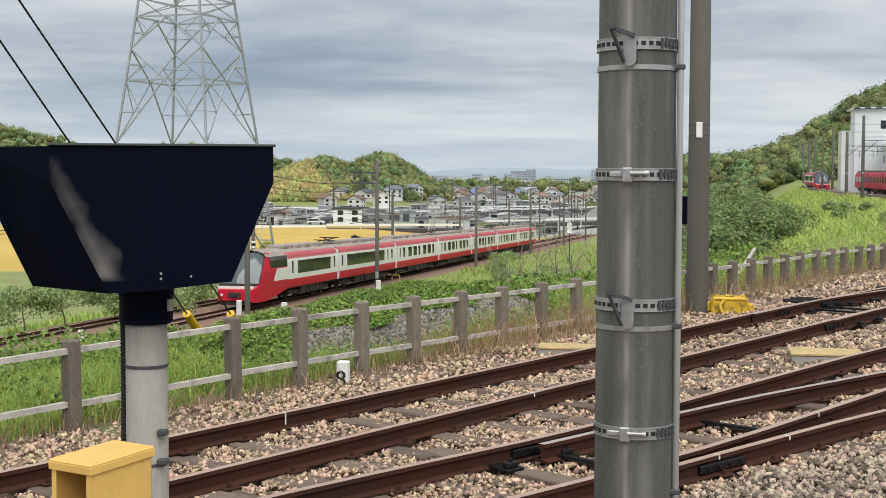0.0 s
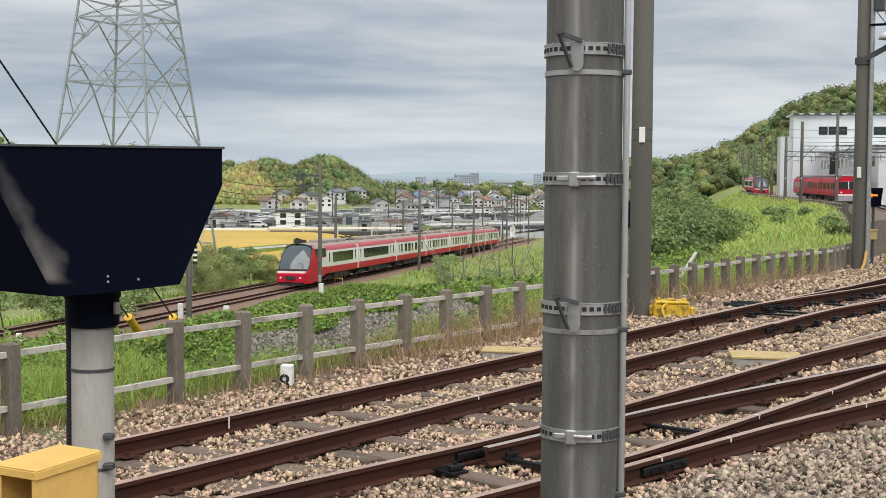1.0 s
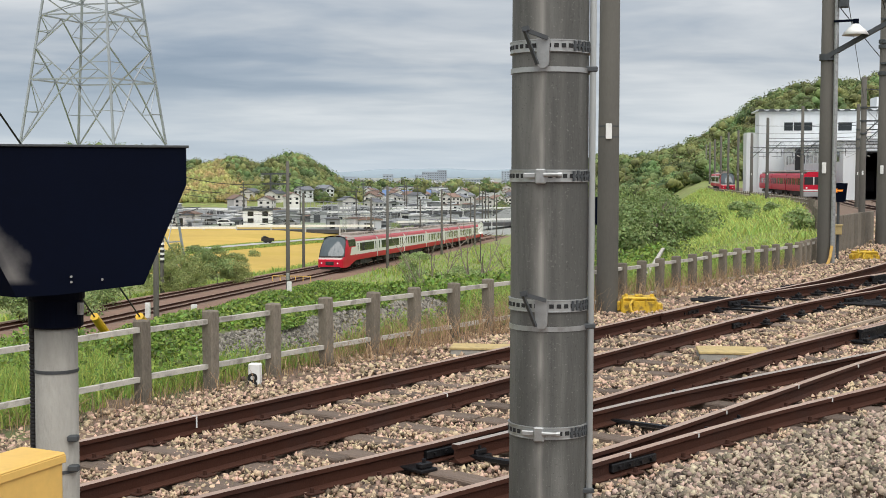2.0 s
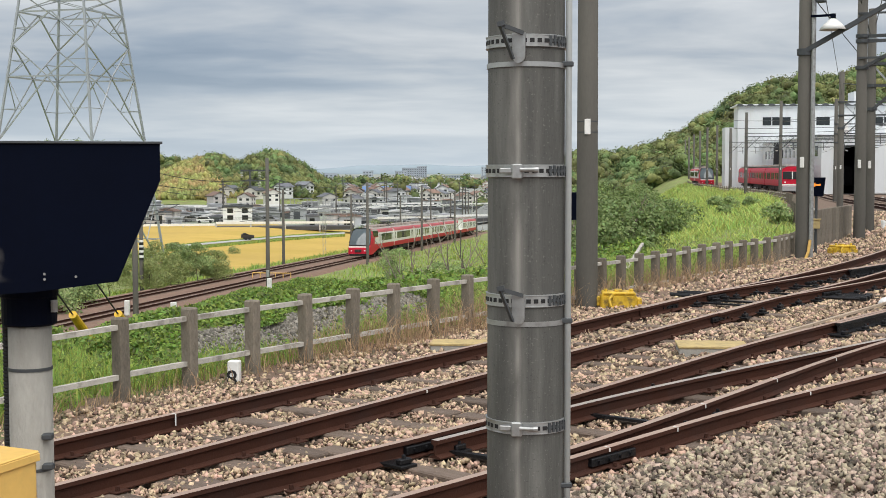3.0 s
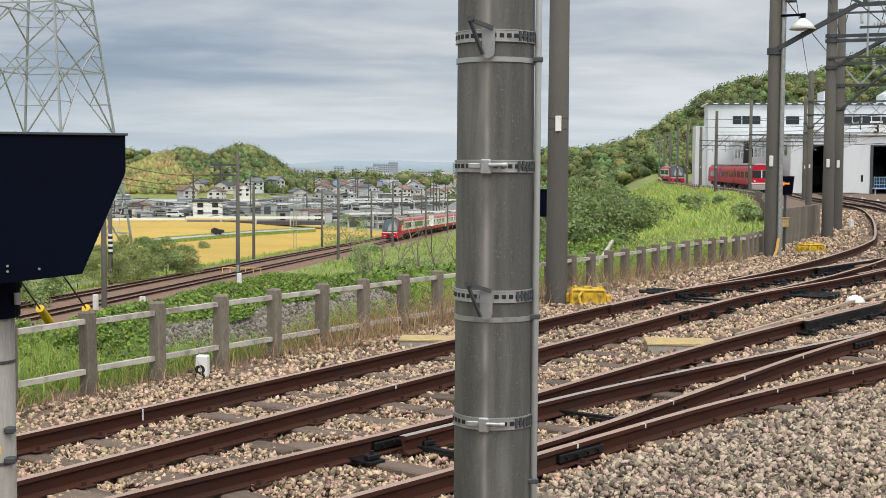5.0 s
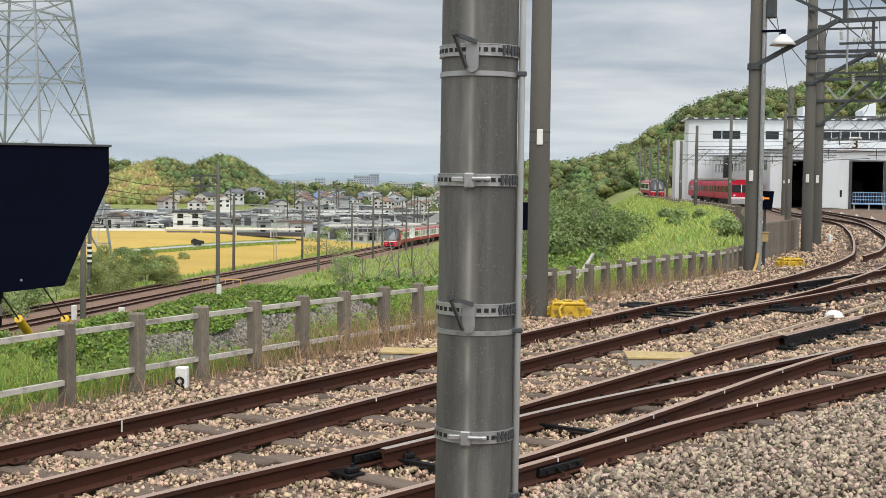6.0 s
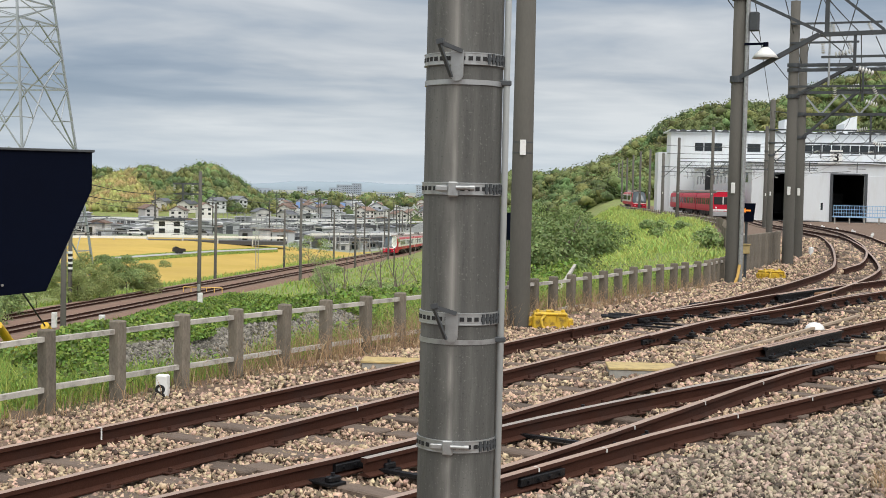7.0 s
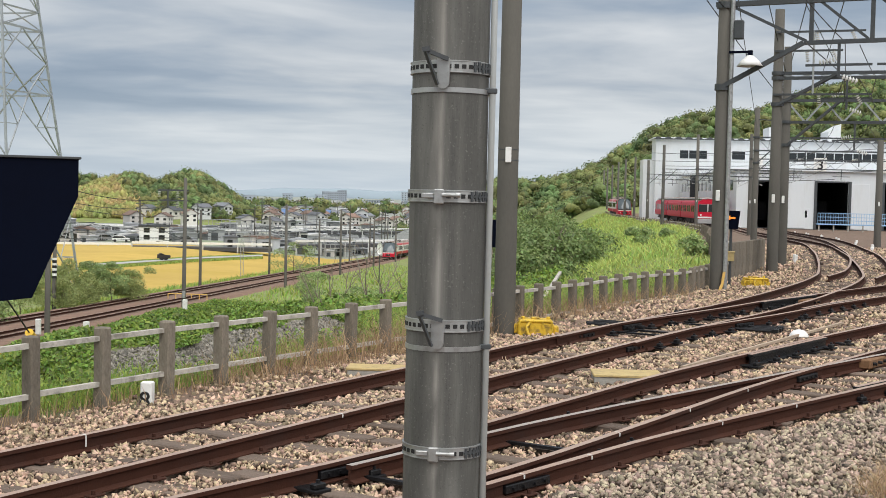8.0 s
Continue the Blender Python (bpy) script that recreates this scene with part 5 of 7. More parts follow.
SHARD_F = np.array([(0, 1, 4), (1, 2, 4), (2, 3, 4), (3, 0, 4), (1, 0, 5), (2, 1, 5), (3, 2, 5), (0, 3, 5)])


def random_turns(n):
    q = RNG.normal(size=(n, 4))
    q /= np.linalg.norm(q, axis=1)[:, None]
    w, x, y, z = q.T
    return np.stack([np.stack([1 - 2 * (y * y + z * z), 2 * (x * y - z * w), 2 * (x * z + y * w)], 1),
                     np.stack([2 * (x * y + z * w), 1 - 2 * (x * x + z * z), 2 * (y * z - x * w)], 1),
                     np.stack([2 * (x * z - y * w), 2 * (y * z + x * w), 1 - 2 * (x * x + y * y)], 1)], 1)


def stones(name, pos, size, material, label):
    shapes = np.array(stone_shapes(12))
    n = len(pos)
    v = shapes[RNG.integers(0, 12, n)] * (size[:, None] * RNG.uniform(0.45, 1.3, (n, 3)))[:, None, :]
    v = np.einsum("nij,nkj->nki", random_turns(n), v) + pos[:, None, :]
    f = (SHARD_F[None] + 6 * np.arange(n)[:, None, None]).reshape(-1, 3)
    return tagged(bulk(name, v.reshape(-1, 3), f, material), label, "ballast", kind="stuff")


def near_rails(x, y):
    """Distance to the nearest upper rail."""
    best = np.full(len(x), 9.0)
    for ctrl in (A_LINE, L_LINE, R3_LINE, R4_LINE, M_LINE):
        c = so_line(ctrl, 1.5)
        for line in (c, sideways(c, G)):
            for a, b in zip(line, line[1:]):
                if a.length > 60:
                    continue
                dx, dy = b.x - a.x, b.y - a.y
                k = np.clip(((x - a.x) * dx + (y - a.y) * dy) / (dx * dx + dy * dy + 1e-9), 0, 1)
                best = np.minimum(best, np.hypot(x - a.x - k * dx, y - a.y - k * dy))
    return best


def wavy(x, y, s, seed=0.0):
    """Soft uneven pattern between -1 and 1."""
    return (np.sin(x * s + 1.3 * np.sin(y * s * 0.7 + seed)) + np.sin(y * s * 1.13 + 1.7 * np.sin(x * s * 0.61 + seed * 2.0))) / 2


def ballast():
    px, py, ps = [], [], []
    for r0, r1, dens, size in ((6, 14, 1060, 0.0215), (14, 21, 500, 0.0265), (21, 40, 150, 0.033), (40, 75, 20, 0.055)):
        n = int(dens * 0.5 * (r1 ** 2 - r0 ** 2) * 0.86)
        rr = np.sqrt(RNG.uniform(r0 ** 2, r1 ** 2, n))
        az = np.radians(RNG.uniform(-20, 29, n))
        px.append(rr * np.sin(az))
        py.append(rr * np.cos(az))
        ps.append(size * RNG.uniform(0.4, 1.55, n))
    x, y, size = (np.concatenate(v) for v in (px, py, ps))
    s, o = x * U[0] + y * U[1], x * N[0] + y * N[1]
    keep = (edge_dist(x, y) < -0.3 - 0.75 * RNG.uniform(0, 1, len(x)) ** 1.5) & (near_rails(x, y) > 0.065 + size * 0.5)
    x, y, size, s, o = x[keep], y[keep], size[keep], s[keep], o[keep]
    z = rail_z(s) - 0.168 + 0.020 * wavy(x, y, 3.1) + 0.014 * wavy(x, y, 9.0, 2.0) + RNG.uniform(-0.016, 0.010, len(x))
    z = np.where(edge_dist(x, y) > -1.7, z - 0.038, z)
    lim = np.interp(s, [0, 8.5, 11, 14.8, 22], [6.0, 3.85, 3.3, 2.25, 0.3])
    grey = o < lim
    z = np.where(grey, z + 0.02 + 0.03 * np.clip(lim - o, 0, 1), z)
    stones("ballast", np.stack([x, y, z], 1)[~grey], size[~grey], M_BALLAST, "brown crushed-stone ballast between the rails")
    stones("ballast", np.stack([x, y, z], 1)[grey], size[grey] * 1.1, M_BALLAST_GREY, "pale grey crushed-stone ballast on the cess")


ballast()


def blades(name, x, y, z, height, width, material, label, lean=0.35, category="grass"):
    """Single tapering blades; each leans its own way."""
    n = len(x)
    a = RNG.uniform(0, 2 * math.pi, n)
    w = np.stack([np.cos(a), np.sin(a), np.zeros(n)], 1) * (width / 2)[:, None]
    b = RNG.uniform(0, 2 * math.pi, n)
    tip = np.stack([np.cos(b), np.sin(b), np.zeros(n)], 1) * (height * RNG.uniform(0.05, 2 * lean, n))[:, None]
    base = np.stack([x, y, z - 0.02], 1)
    up = np.stack([np.zeros(n), np.zeros(n), height], 1)
    mid = base + 0.55 * up + 0.28 * tip
    v = np.stack([base - w, base + w, mid + 0.8 * w, mid - 0.8 * w, base + up + tip], 1)
    i = 5 * np.arange(n)[:, None]
    v2 = v.reshape(-1, 3)
    tri = np.concatenate([np.stack([i[:, 0], i[:, 0] + 1, i[:, 0] + 2], 1), np.stack([i[:, 0], i[:, 0] + 2, i[:, 0] + 3], 1), np.stack([i[:, 0] + 3, i[:, 0] + 2, i[:, 0] + 4], 1)])
    return tagged(bulk(name, v2, tri, material), label, category, kind="stuff")


def leaves(name, centres, size, normal, material, parent=None, spread=0.7):
    """Small folded leaves at the given places, roughly facing their normals."""
    n = len(centres)
    nrm = normal + RNG.normal(scale=spread, size=(n, 3))
    nrm /= np.linalg.norm(nrm, axis=1)[:, None] + 1e-9
    t = np.cross(nrm, RNG.normal(size=(n, 3)))
    t /= np.linalg.norm(t, axis=1)[:, None] + 1e-9
    b = np.cross(nrm, t)
    s = (size * RNG.uniform(0.6, 1.3, n))[:, None]
    v = np.stack([centres - t * s * 0.5, centres + b * s * 0.32 + nrm * s * 0.08, centres + t * s * 0.55, centres - b * s * 0.32 + nrm * s * 0.08], 1)
    f = 4 * np.arange(n)[:, None] + np.arange(4)[None]
    return bulk(name, v.reshape(-1, 3), f, material, parent)


def wedge(n, r0, r1, a0, a1, power=1.0):
    r = r0 + (r1 - r0) * RNG.uniform(0, 1, n) ** power
    az = np.radians(RNG.uniform(a0, a1, n))
    return r * np.sin(az), r * np.cos(az)


def off_pitching(x, y):
    """False for nearly all places before and on the stone-pitched bank."""
    s, o = x * U[0] + y * U[1], x * N[0] + y * N[1]
    return ~((s > 11.9) & (s < 17.8) & (o > 9.9) & (o < 11.05) & (RNG.uniform(0, 1, len(x)) > 0.09 + 0.3 * (wavy(x, y, 2.4) > 0.4)))


def stone_bank():
    """Low bank behind the fence, pitched with grey rubble, creeper hanging over its top."""
    M_PITCH = mat("grey rubble", (0.20, 0.185, 0.16), 0.92, vary=0.5, scale=12, fine=60, island=0.6, hue=0.01, bump=0.5, bump_scale=40)
    s = np.linspace(11.7, 18.2, 44)
    prof = ((10.5, -0.75), (10.62, -0.30), (10.98, 0.0), (11.3, 0.04), (12.2, -0.9))
    v = np.array([(*plan(a, o + 0.05 * math.sin(a * 2.3)), float(rail_z(a)) + z - 0.02 - 0.25 * max(0, 12.3 - a) - 0.25 * max(0, a - 17.4)) for a in s for o, z in prof])
    m = len(prof)
    f = np.array([(i * m + k, (i + 1) * m + k, (i + 1) * m + k + 1, i * m + k + 1) for i in range(len(s) - 1) for k in range(m - 1)])
    bank = tagged(bulk("stone_bank", v, f, M_LITTER_SHADE), "low bank pitched with grey rubble behind the fence", "bank", kind="structure")
    n = 5500
    a, k = RNG.uniform(11.8, 18.0, n), RNG.uniform(0, 1, n)
    o = 10.60 + 0.40 * k + 0.05 * np.sin(a * 2.3)
    z = rail_z(a) - 0.33 + 0.32 * k - 0.25 * np.maximum(0, 12.3 - a) - 0.25 * np.maximum(0, a - 17.4)
    x, y = a * U[0] + o * N[0], a * U[1] + o * N[1]
    st = stones("rubble", np.stack([x, y, z], 1), RNG.uniform(0.015, 0.038, n), M_PITCH, "grey rubble stones of the bank")
    n = 26000
    a, k = RNG.uniform(11.6, 18.4, n), RNG.uniform(0, 1, n)
    o = 10.86 + 1.2 * k + 0.12 * np.sin(a * 3.1)
    z = rail_z(a) - 0.06 + np.interp(k, [0, 0.2, 0.7, 1], [0.0, 0.10, 0.22, 0.1]) * RNG.uniform(0.2, 1.3, n) - 0.25 * np.maximum(0, 12.3 - a) - 0.25 * np.maximum(0, a - 17.4)
    keep = (k > 0.12 + 0.12 * wavy(a, a * 0.4, 2.7)) | (a < 12.6)
    x, y, z = (a * U[0] + o * N[0])[keep], (a * U[1] + o * N[1])[keep], z[keep]
    r = np.hypot(x, y)
    tagged(leaves("creeper", np.stack([x, y, z], 1), np.full(len(x), 0.06), np.stack([-x / r * 0.5, -y / r * 0.5, np.full(len(x), 0.7)], 1), M_IVY), "green creeper hanging over the stone bank", "creeper", kind="stuff")


stone_bank()


def verge():
    # lush grass just behind the fence
    x, y = wedge(230000, 9, 34, -20, 22, 1.0)
    d = edge_dist(x, y)
    patch = wavy(x, y, 1.3) + 0.6 * wavy(x, y, 3.3, 1.0)
    keep = (d > -0.25) & (d < 5.0) & (patch > -0.6) & off_pitching(x, y)
    x, y, d = x[keep], y[keep], d[keep]
    z = land(x, y)
    h = RNG.uniform(0.08, 0.34, len(x)) * np.interp(d, [-0.3, 0.3, 2.5], [0.5, 0.9, 1.0]) * (1 + 0.45 * patch[keep])
    blades("grass", x, y, z, h, RNG.uniform(0.008, 0.02, len(x)), M_GRASS, "lush green grass behind the fence")
    # broad-leaved weeds among the grass
    x, y = wedge(90000, 9, 34, -20, 20, 1.0)
    d = edge_dist(x, y)
    keep = (d > -0.15) & (d < 4.0) & (wavy(x, y, 1.9, 5.0) + 0.5 * wavy(x, y, 4.4) > 0.05) & off_pitching(x, y)
    x, y = x[keep], y[keep]
    z = land(x, y) + RNG.uniform(0.03, 0.42, len(x)) * (0.7 + 0.4 * wavy(x, y, 2.6, 1.0))
    r = np.hypot(x, y)
    tagged(leaves("weeds", np.stack([x, y, z], 1), RNG.uniform(0.03, 0.075, len(x)), np.stack([-x / r * 0.4, -y / r * 0.4, np.full(len(x), 0.8)], 1), M_IVY), "broad-leaved weeds behind the fence", "weeds", kind="stuff")
    # dry grass along the foot of the fence
    x, y = wedge(140000, 9, 34, -20, 24, 1.0)
    d = edge_dist(x, y)
    s = x * U[0] + y * U[1]
    amount = np.interp(s, [4, 8, 11.5, 13.5, 17, 30], [0.35, 0.45, 0.5, 1.0, 1.0, 0.55])
    keep = (np.abs(d + 0.40 + 0.12 * wavy(x, y, 2.2)) < 0.42 * amount + 0.08) & (RNG.uniform(0, 1, len(x)) < amount)
    x, y, s = x[keep], y[keep], s[keep]
    h = RNG.uniform(0.06, 0.33, len(x)) * np.interp(s, [4, 11, 14, 18, 30], [0.8, 0.85, 1.7, 1.6, 0.9])
    blades("dry_grass", x, y, land(x, y) + 0.01, h, RNG.uniform(0.004, 0.010, len(x)), M_DRY, "dry brown grass along the foot of the fence", 0.7)
    # straw beside the near track
    x, y = wedge(16000, 8.3, 13.5, 20, 29)
    s, o = x * U[0] + y * U[1], x * N[0] + y * N[1]
    keep = o < np.interp(s, [8, 11, 13], [1.2, 1.75, 1.1]) + 0.25 * wavy(x, y, 3.0)
    x, y, s = x[keep], y[keep], s[keep]
    blades("dry_grass", x, y, rail_z(s) - 0.15, RNG.uniform(0.08, 0.3, len(x)), RNG.uniform(0.004, 0.008, len(x)), M_DRY, "dry straw growing in the grey ballast", 0.8)
    # creeper over the slope beyond
    x, y = wedge(220000, 13, 62, -20, 13, 0.8)
    d = edge_dist(x, y)
    dl = x - low_x(y)
    keep = (d > 0.7) & (dl > 3.4) & (wavy(x, y, 0.55, 4.0) + 0.5 * wavy(x, y, 1.5) > np.interp(d, [0.7, 2.5, 5], [0.35, -0.3, -0.75])) & off_pitching(x, y)
    x, y, d = x[keep], y[keep], d[keep]
    mound = 0.45 * np.clip(wavy(x, y, 0.8) + 0.5 * wavy(x, y, 2.1, 3.0), -0.4, 1.2) + 0.3
    z = land(x, y) + np.maximum(mound, 0.05) * RNG.uniform(0.35, 1.0, len(x)) * np.interp(d, [0.7, 2, 5], [0.3, 0.5, 1.0])
    r = np.hypot(x, y)
    nrm = np.stack([-x / r * 0.6, -y / r * 0.6, np.full(len(x), 0.7)], 1)
    tagged(leaves("creeper", np.stack([x, y, z], 1), np.interp(r, [13, 25, 60], [0.062, 0.09, 0.17]), nrm, M_IVY), "bright green creeper covering the slope", "creeper", kind="stuff")
    # long grass of the depot embankment
    x, y = wedge(165000, 34, 270, 9, 21, 0.9)
    d = edge_dist(x, y)
    keep = (d > -1.2) & (d < 26) & (hills(x, y) < 1)
    x, y = x[keep], y[keep]
    r = np.hypot(x, y)
    h = RNG.uniform(0.25, 1.0, len(x)) * np.interp(r, [34, 90, 270], [0.24, 0.36, 0.6]) * (1 + 0.5 * wavy(x, y, 0.3) + 0.6 * (wavy(x, y, 0.9, 2.0) > 0.6))
    blades("grass", x, y, land(x, y), h, h * 0.19, M_BANK, "long fresh grass on the depot embankment", 0.6)
    # weeds between the lower line and the fields
    x, y = wedge(60000, 48, 260, -20, 8, 1.0)
    dl = x - low_x(y)
    keep = ((dl < -8) & (dl > -15)) | ((dl > 3.2) & (dl < 14) & (y > 62))
    x, y = x[keep], y[keep]
    h = RNG.uniform(0.2, 0.6, len(x)) * (1 + 0.4 * wavy(x, y, 0.4))
    blades("grass", x, y, land(x, y), h, h * 0.2, M_GRASS, "rough weeds beside the main line", 0.6)
    # lineside hedge of creeper
    n = 42000
    y = RNG.uniform(56, 120, n)
    off = 3.0 + RNG.uniform(0, 1, n) ** 0.8 * (3.5 + 1.2 * wavy(y, y * 0.3, 0.4))
    x = low_x(y) + off
    top = (0.62 + 0.4 * wavy(x, y, 0.7)) * np.interp(off, [3.0, 3.8, 7], [0.5, 1.0, 0.5])
    z = land(x, y) + top * RNG.uniform(0.2, 1.0, n)
    r = np.hypot(x, y)
    nrm = np.stack([-x / r * 0.5, -y / r * 0.5, np.full(n, 0.7)], 1)
    tagged(leaves("hedge", np.stack([x, y, z], 1), np.full(n, 0.21), nrm, M_IVY), "leafy hedge of creeper beside the main line", "hedge", kind="stuff")


verge()


def crown_cloud(n, centres, radii, flat=0.8):
    """Leaf places and outward normals on a set of lumps."""
    k = RNG.integers(0, len(centres), n)
    u = RNG.normal(size=(n, 3))
    u /= np.linalg.norm(u, axis=1)[:, None]
    u[:, 2] = np.where(u[:, 2] < -0.35, -u[:, 2], u[:, 2])
    rad = radii[k] * RNG.uniform(0.55, 1.05, n)
    p = centres[k] + u * rad[:, None] * np.array([1, 1, flat])
    return p, u


def tree(x, y, h, spread, material, label, n=1500, leaf=0.35, lumps=9, name="tree", stem=0.12, low=0.35, group=""):
    z = float(land(x, y))
    t = thing(name, label, "tree" if name == "tree" else "bush", group, at=(x, y, z - 0.1))
    bm = new_bm()
    top = Vector((R.uniform(-.1, .1) * h, R.uniform(-.1, .1) * h, h * 0.8))
    tube(bm, [top * (i / 5) + Vector((0.03 * h * math.sin(i * 1.7), 0.03 * h * math.cos(i), 0)) * (i / 5) for i in range(6)], lambda k: stem * (1 - 0.75 * k), 7)
    part("trunk", bm, M_BARK, t)
    cs, rs = [], []
    for i in range(lumps):
        a, rr = R.uniform(0, 6.28), spread * R.uniform(0.15, 0.8)
        c = Vector((math.cos(a) * rr, math.sin(a) * rr, h * R.uniform(low, 0.92)))
        cs.append(c)
        rs.append(spread * R.uniform(0.28, 0.5) * (1.15 - 0.5 * c.z / h))
        if i < 6:
            bm = new_bm()
            st = top * (0.35 + 0.1 * i * 0.8)
            tube(bm, [st, (st + c) / 2 + Vector((0, 0, -0.04 * h)), c], lambda k: stem * 0.4 * (1 - 0.7 * k), 5)
            part("limb", bm, M_BARK, t)
    p, u = crown_cloud(n, np.array([tuple(c) for c in cs]), np.array(rs))
    leaves("crown", p, np.full(n, leaf), u + np.array([0, 0, 0.35]), material, t, 0.6)
    return t


def dip_trees():
    for az, r, dip, w in ((10.4, 44, 1.6, 1.8), (11.3, 52, 1.0, 2.2), (12.4, 47, 1.5, 2.0), (13.2, 60, 1.2, 2.4), (13.4, 74, 1.5, 2.2), (11.9, 70, 0.7, 2.8), (12.8, 86, 0.8, 3.0), (13.2, 100, 1.1, 2.6),
                          (10.6, 84, 0.7, 3.0), (12.2, 112, 0.8, 3.0), (9.8, 60, 1.3, 2.4), (13.6, 62, 2.2, 1.6), (11.4, 118, 0.45, 3.6), (10.5, 140, 0.5, 3.8)):
        x, y = r * math.sin(radians(az)), r * math.cos(radians(az))
        h = 2.05 - math.tan(radians(dip)) * r - float(land(x, y))
        tree(x, y, h, w, M_HOLLOW, "young broad-leaved tree in the hollow below the embankment", 4200, 0.085 + r * 0.0009, 15, group="trees in the hollow", low=0.2)
    # grey-green bamboo thicket across the lower line
    for az, r, h, w in ((-8.6, 118, 3.6, 2.4), (-7.6, 116, 4.0, 2.4), (-6.8, 118, 3.8, 2.2), (-6.0, 117, 3.6, 2.2), (-5.2, 119, 3.0, 2.0), (-9.6, 110, 3.4, 2.4), (-8.0, 108, 2.8, 2.0), (-7.1, 112, 3.0, 1.8)):
        x, y = r * math.sin(radians(az)), r * math.cos(radians(az))
        tree(x, y, h, w, M_LEAF2 if R.random() < .7 else M_LEAF, "grey-green bamboo clump beside the main line", 7500, 0.125, 16, "bush", 0.05, 0.1, "bamboo clumps")
    for az, r, h, w in ((-12.5, 84, 2.6, 2.4), (-14, 80, 2.5, 2.6), (-16, 78, 2.6, 2.6), (-17.6, 76, 2.4, 2.4), (-10.6, 92, 2.6, 2.2), (1.5, 190, 4.5, 3.6), (3.0, 120, 2.6, 2.6), (4.6, 112, 3.2, 3), (6.0, 104, 3.0, 2.8), (6.9, 128, 3.4, 3.2), (2.2, 150, 2.2, 2.4)):
        x, y = r * math.sin(radians(az)), r * math.cos(radians(az))
        tree(x, y, h, w, M_LEAF, "rounded green bush beside the main line", 3600, 0.17, 9, "bush", 0.05, 0.15, "lineside bushes")
    # bushes on the embankment
    for az, r, s in ((18.3, 52, 1.0), (16.3, 74, 1.1), (14.6, 110, 1.6), (13.8, 150, 2.0), (17.2, 92, 0.9)):
        x, y = r * math.sin(radians(az)), r * math.cos(radians(az))
        tree(x, y, s * 1.1, s * 1.1, M_LEAF, "dark green shrub on the grassy embankment", 1800, 0.13, 8, "bush", 0.03, 0.1, "embankment shrubs")


dip_trees()


M_BARE = mat("bleached twig", (0.24, 0.20, 0.16), 0.9, vary=0.2)


def bare_tree(az, r, h, turn, label="leafless grey shrub with crooked branches"):
    x, y = r * math.sin(radians(az)), r * math.cos(radians(az))
    t = thing("bare_tree", label, "tree", "bare shrubs", at=(x, y, float(land(x, y)) - 0.1), turn=turn)
    rr = random.Random(int(az * 100) + 900)

    def grow(p, d, length, rad, depth, bm):
        pts = [p]
        for i in range(4):
            d = (d + Vector((rr.uniform(-.25, .25), rr.uniform(-.25, .25), rr.uniform(-.05, .2)))).normalized()
            pts.append(pts[-1] + d * length / 4)
        tube(bm, pts, lambda k: rad * (1 - 0.6 * k), 5)
        if depth:
            for _ in range(3):
                q = pts[rr.randint(2, 4)]
                grow(q, (d + Vector((rr.uniform(-.9, .9), rr.uniform(-.9, .9), rr.uniform(-.1, .5)))).normalized(), length * rr.uniform(.5, .75), rad * 0.55, depth - 1, bm)

    for k in range(4):
        bm = new_bm()
        grow(Vector((0, 0, 0)), Vector((rr.uniform(-.8, .8), rr.uniform(-.8, .8), 1)).normalized(), h * rr.uniform(.5, .75), 0.05, 2, bm)
        part("branch", bm, M_BARE, t)


bare_tree(3.35, 50, 3.6, 0)
bare_tree(5.7, 54, 3.2, 60)
for az, r, h in ((9.7, 44, 2.4), (11.5, 48, 2.4)):
    bare_tree(az, r, h, az * 90, "pale leafless stems rising through the hollow trees")


def forest(name, n, region, material, label, size=(2.6, 4.2), leaf=0.9, per=70, tall=0.85):
    """Crowns of a wood, as lumps of leaves over dark cores."""
    xs, ys = region(n)
    z = land(xs, ys)
    rad = RNG.uniform(size[0], size[1], len(xs))
    cen = np.stack([xs, ys, z + rad * RNG.uniform(0.3, 1.5, len(xs))], 1)
    m = len(xs)
    u = RNG.normal(size=(m, per, 3))
    u /= np.linalg.norm(u, axis=2)[:, :, None]
    u[:, :, 2] = np.abs(u[:, :, 2]) * 1.0 - 0.15
    lump = RNG.uniform(0.72, 1.15, (m, per)) + 0.2 * np.sin(u[:, :, 0] * 5 + cen[:, None, 0]) * np.cos(u[:, :, 1] * 5 + cen[:, None, 1])
    p = cen[:, None, :] + u * (rad[:, None] * lump)[:, :, None] * np.array([1, 1, tall])
    lf = np.repeat(rad / 3.4, per) * leaf
    f = leaves(name, p.reshape(-1, 3), lf, u.reshape(-1, 3) + np.array([0, -0.1, 0.15]), material, None, 0.5)
    cb = bmesh.new()
    bmesh.ops.create_icosphere(cb, subdivisions=1, radius=1.0)
    core = np.array([tuple(v.co) for v in cb.verts])
    tri = np.array([[v.index for v in q.verts] for q in cb.faces])
    cb.free()
    k = len(core)
    bumpy = 0.66 + 0.14 * np.sin(core[None, :, 0] * 5 + cen[:, None, 0]) * np.cos(core[None, :, 1] * 5 + cen[:, None, 1]) + RNG.uniform(-0.07, 0.07, (m, k))
    v = cen[:, None, :] + core[None] * (rad[:, None] * bumpy)[:, :, None] * np.array([1, 1, tall])
    fc = (tri[None] + k * np.arange(m)[:, None, None]).reshape(-1, 3)
    c = bulk("shaded_foliage", v.reshape(-1, 3), fc, material)
    c.parent = f
    return tagged(f, label, "forest", kind="stuff")


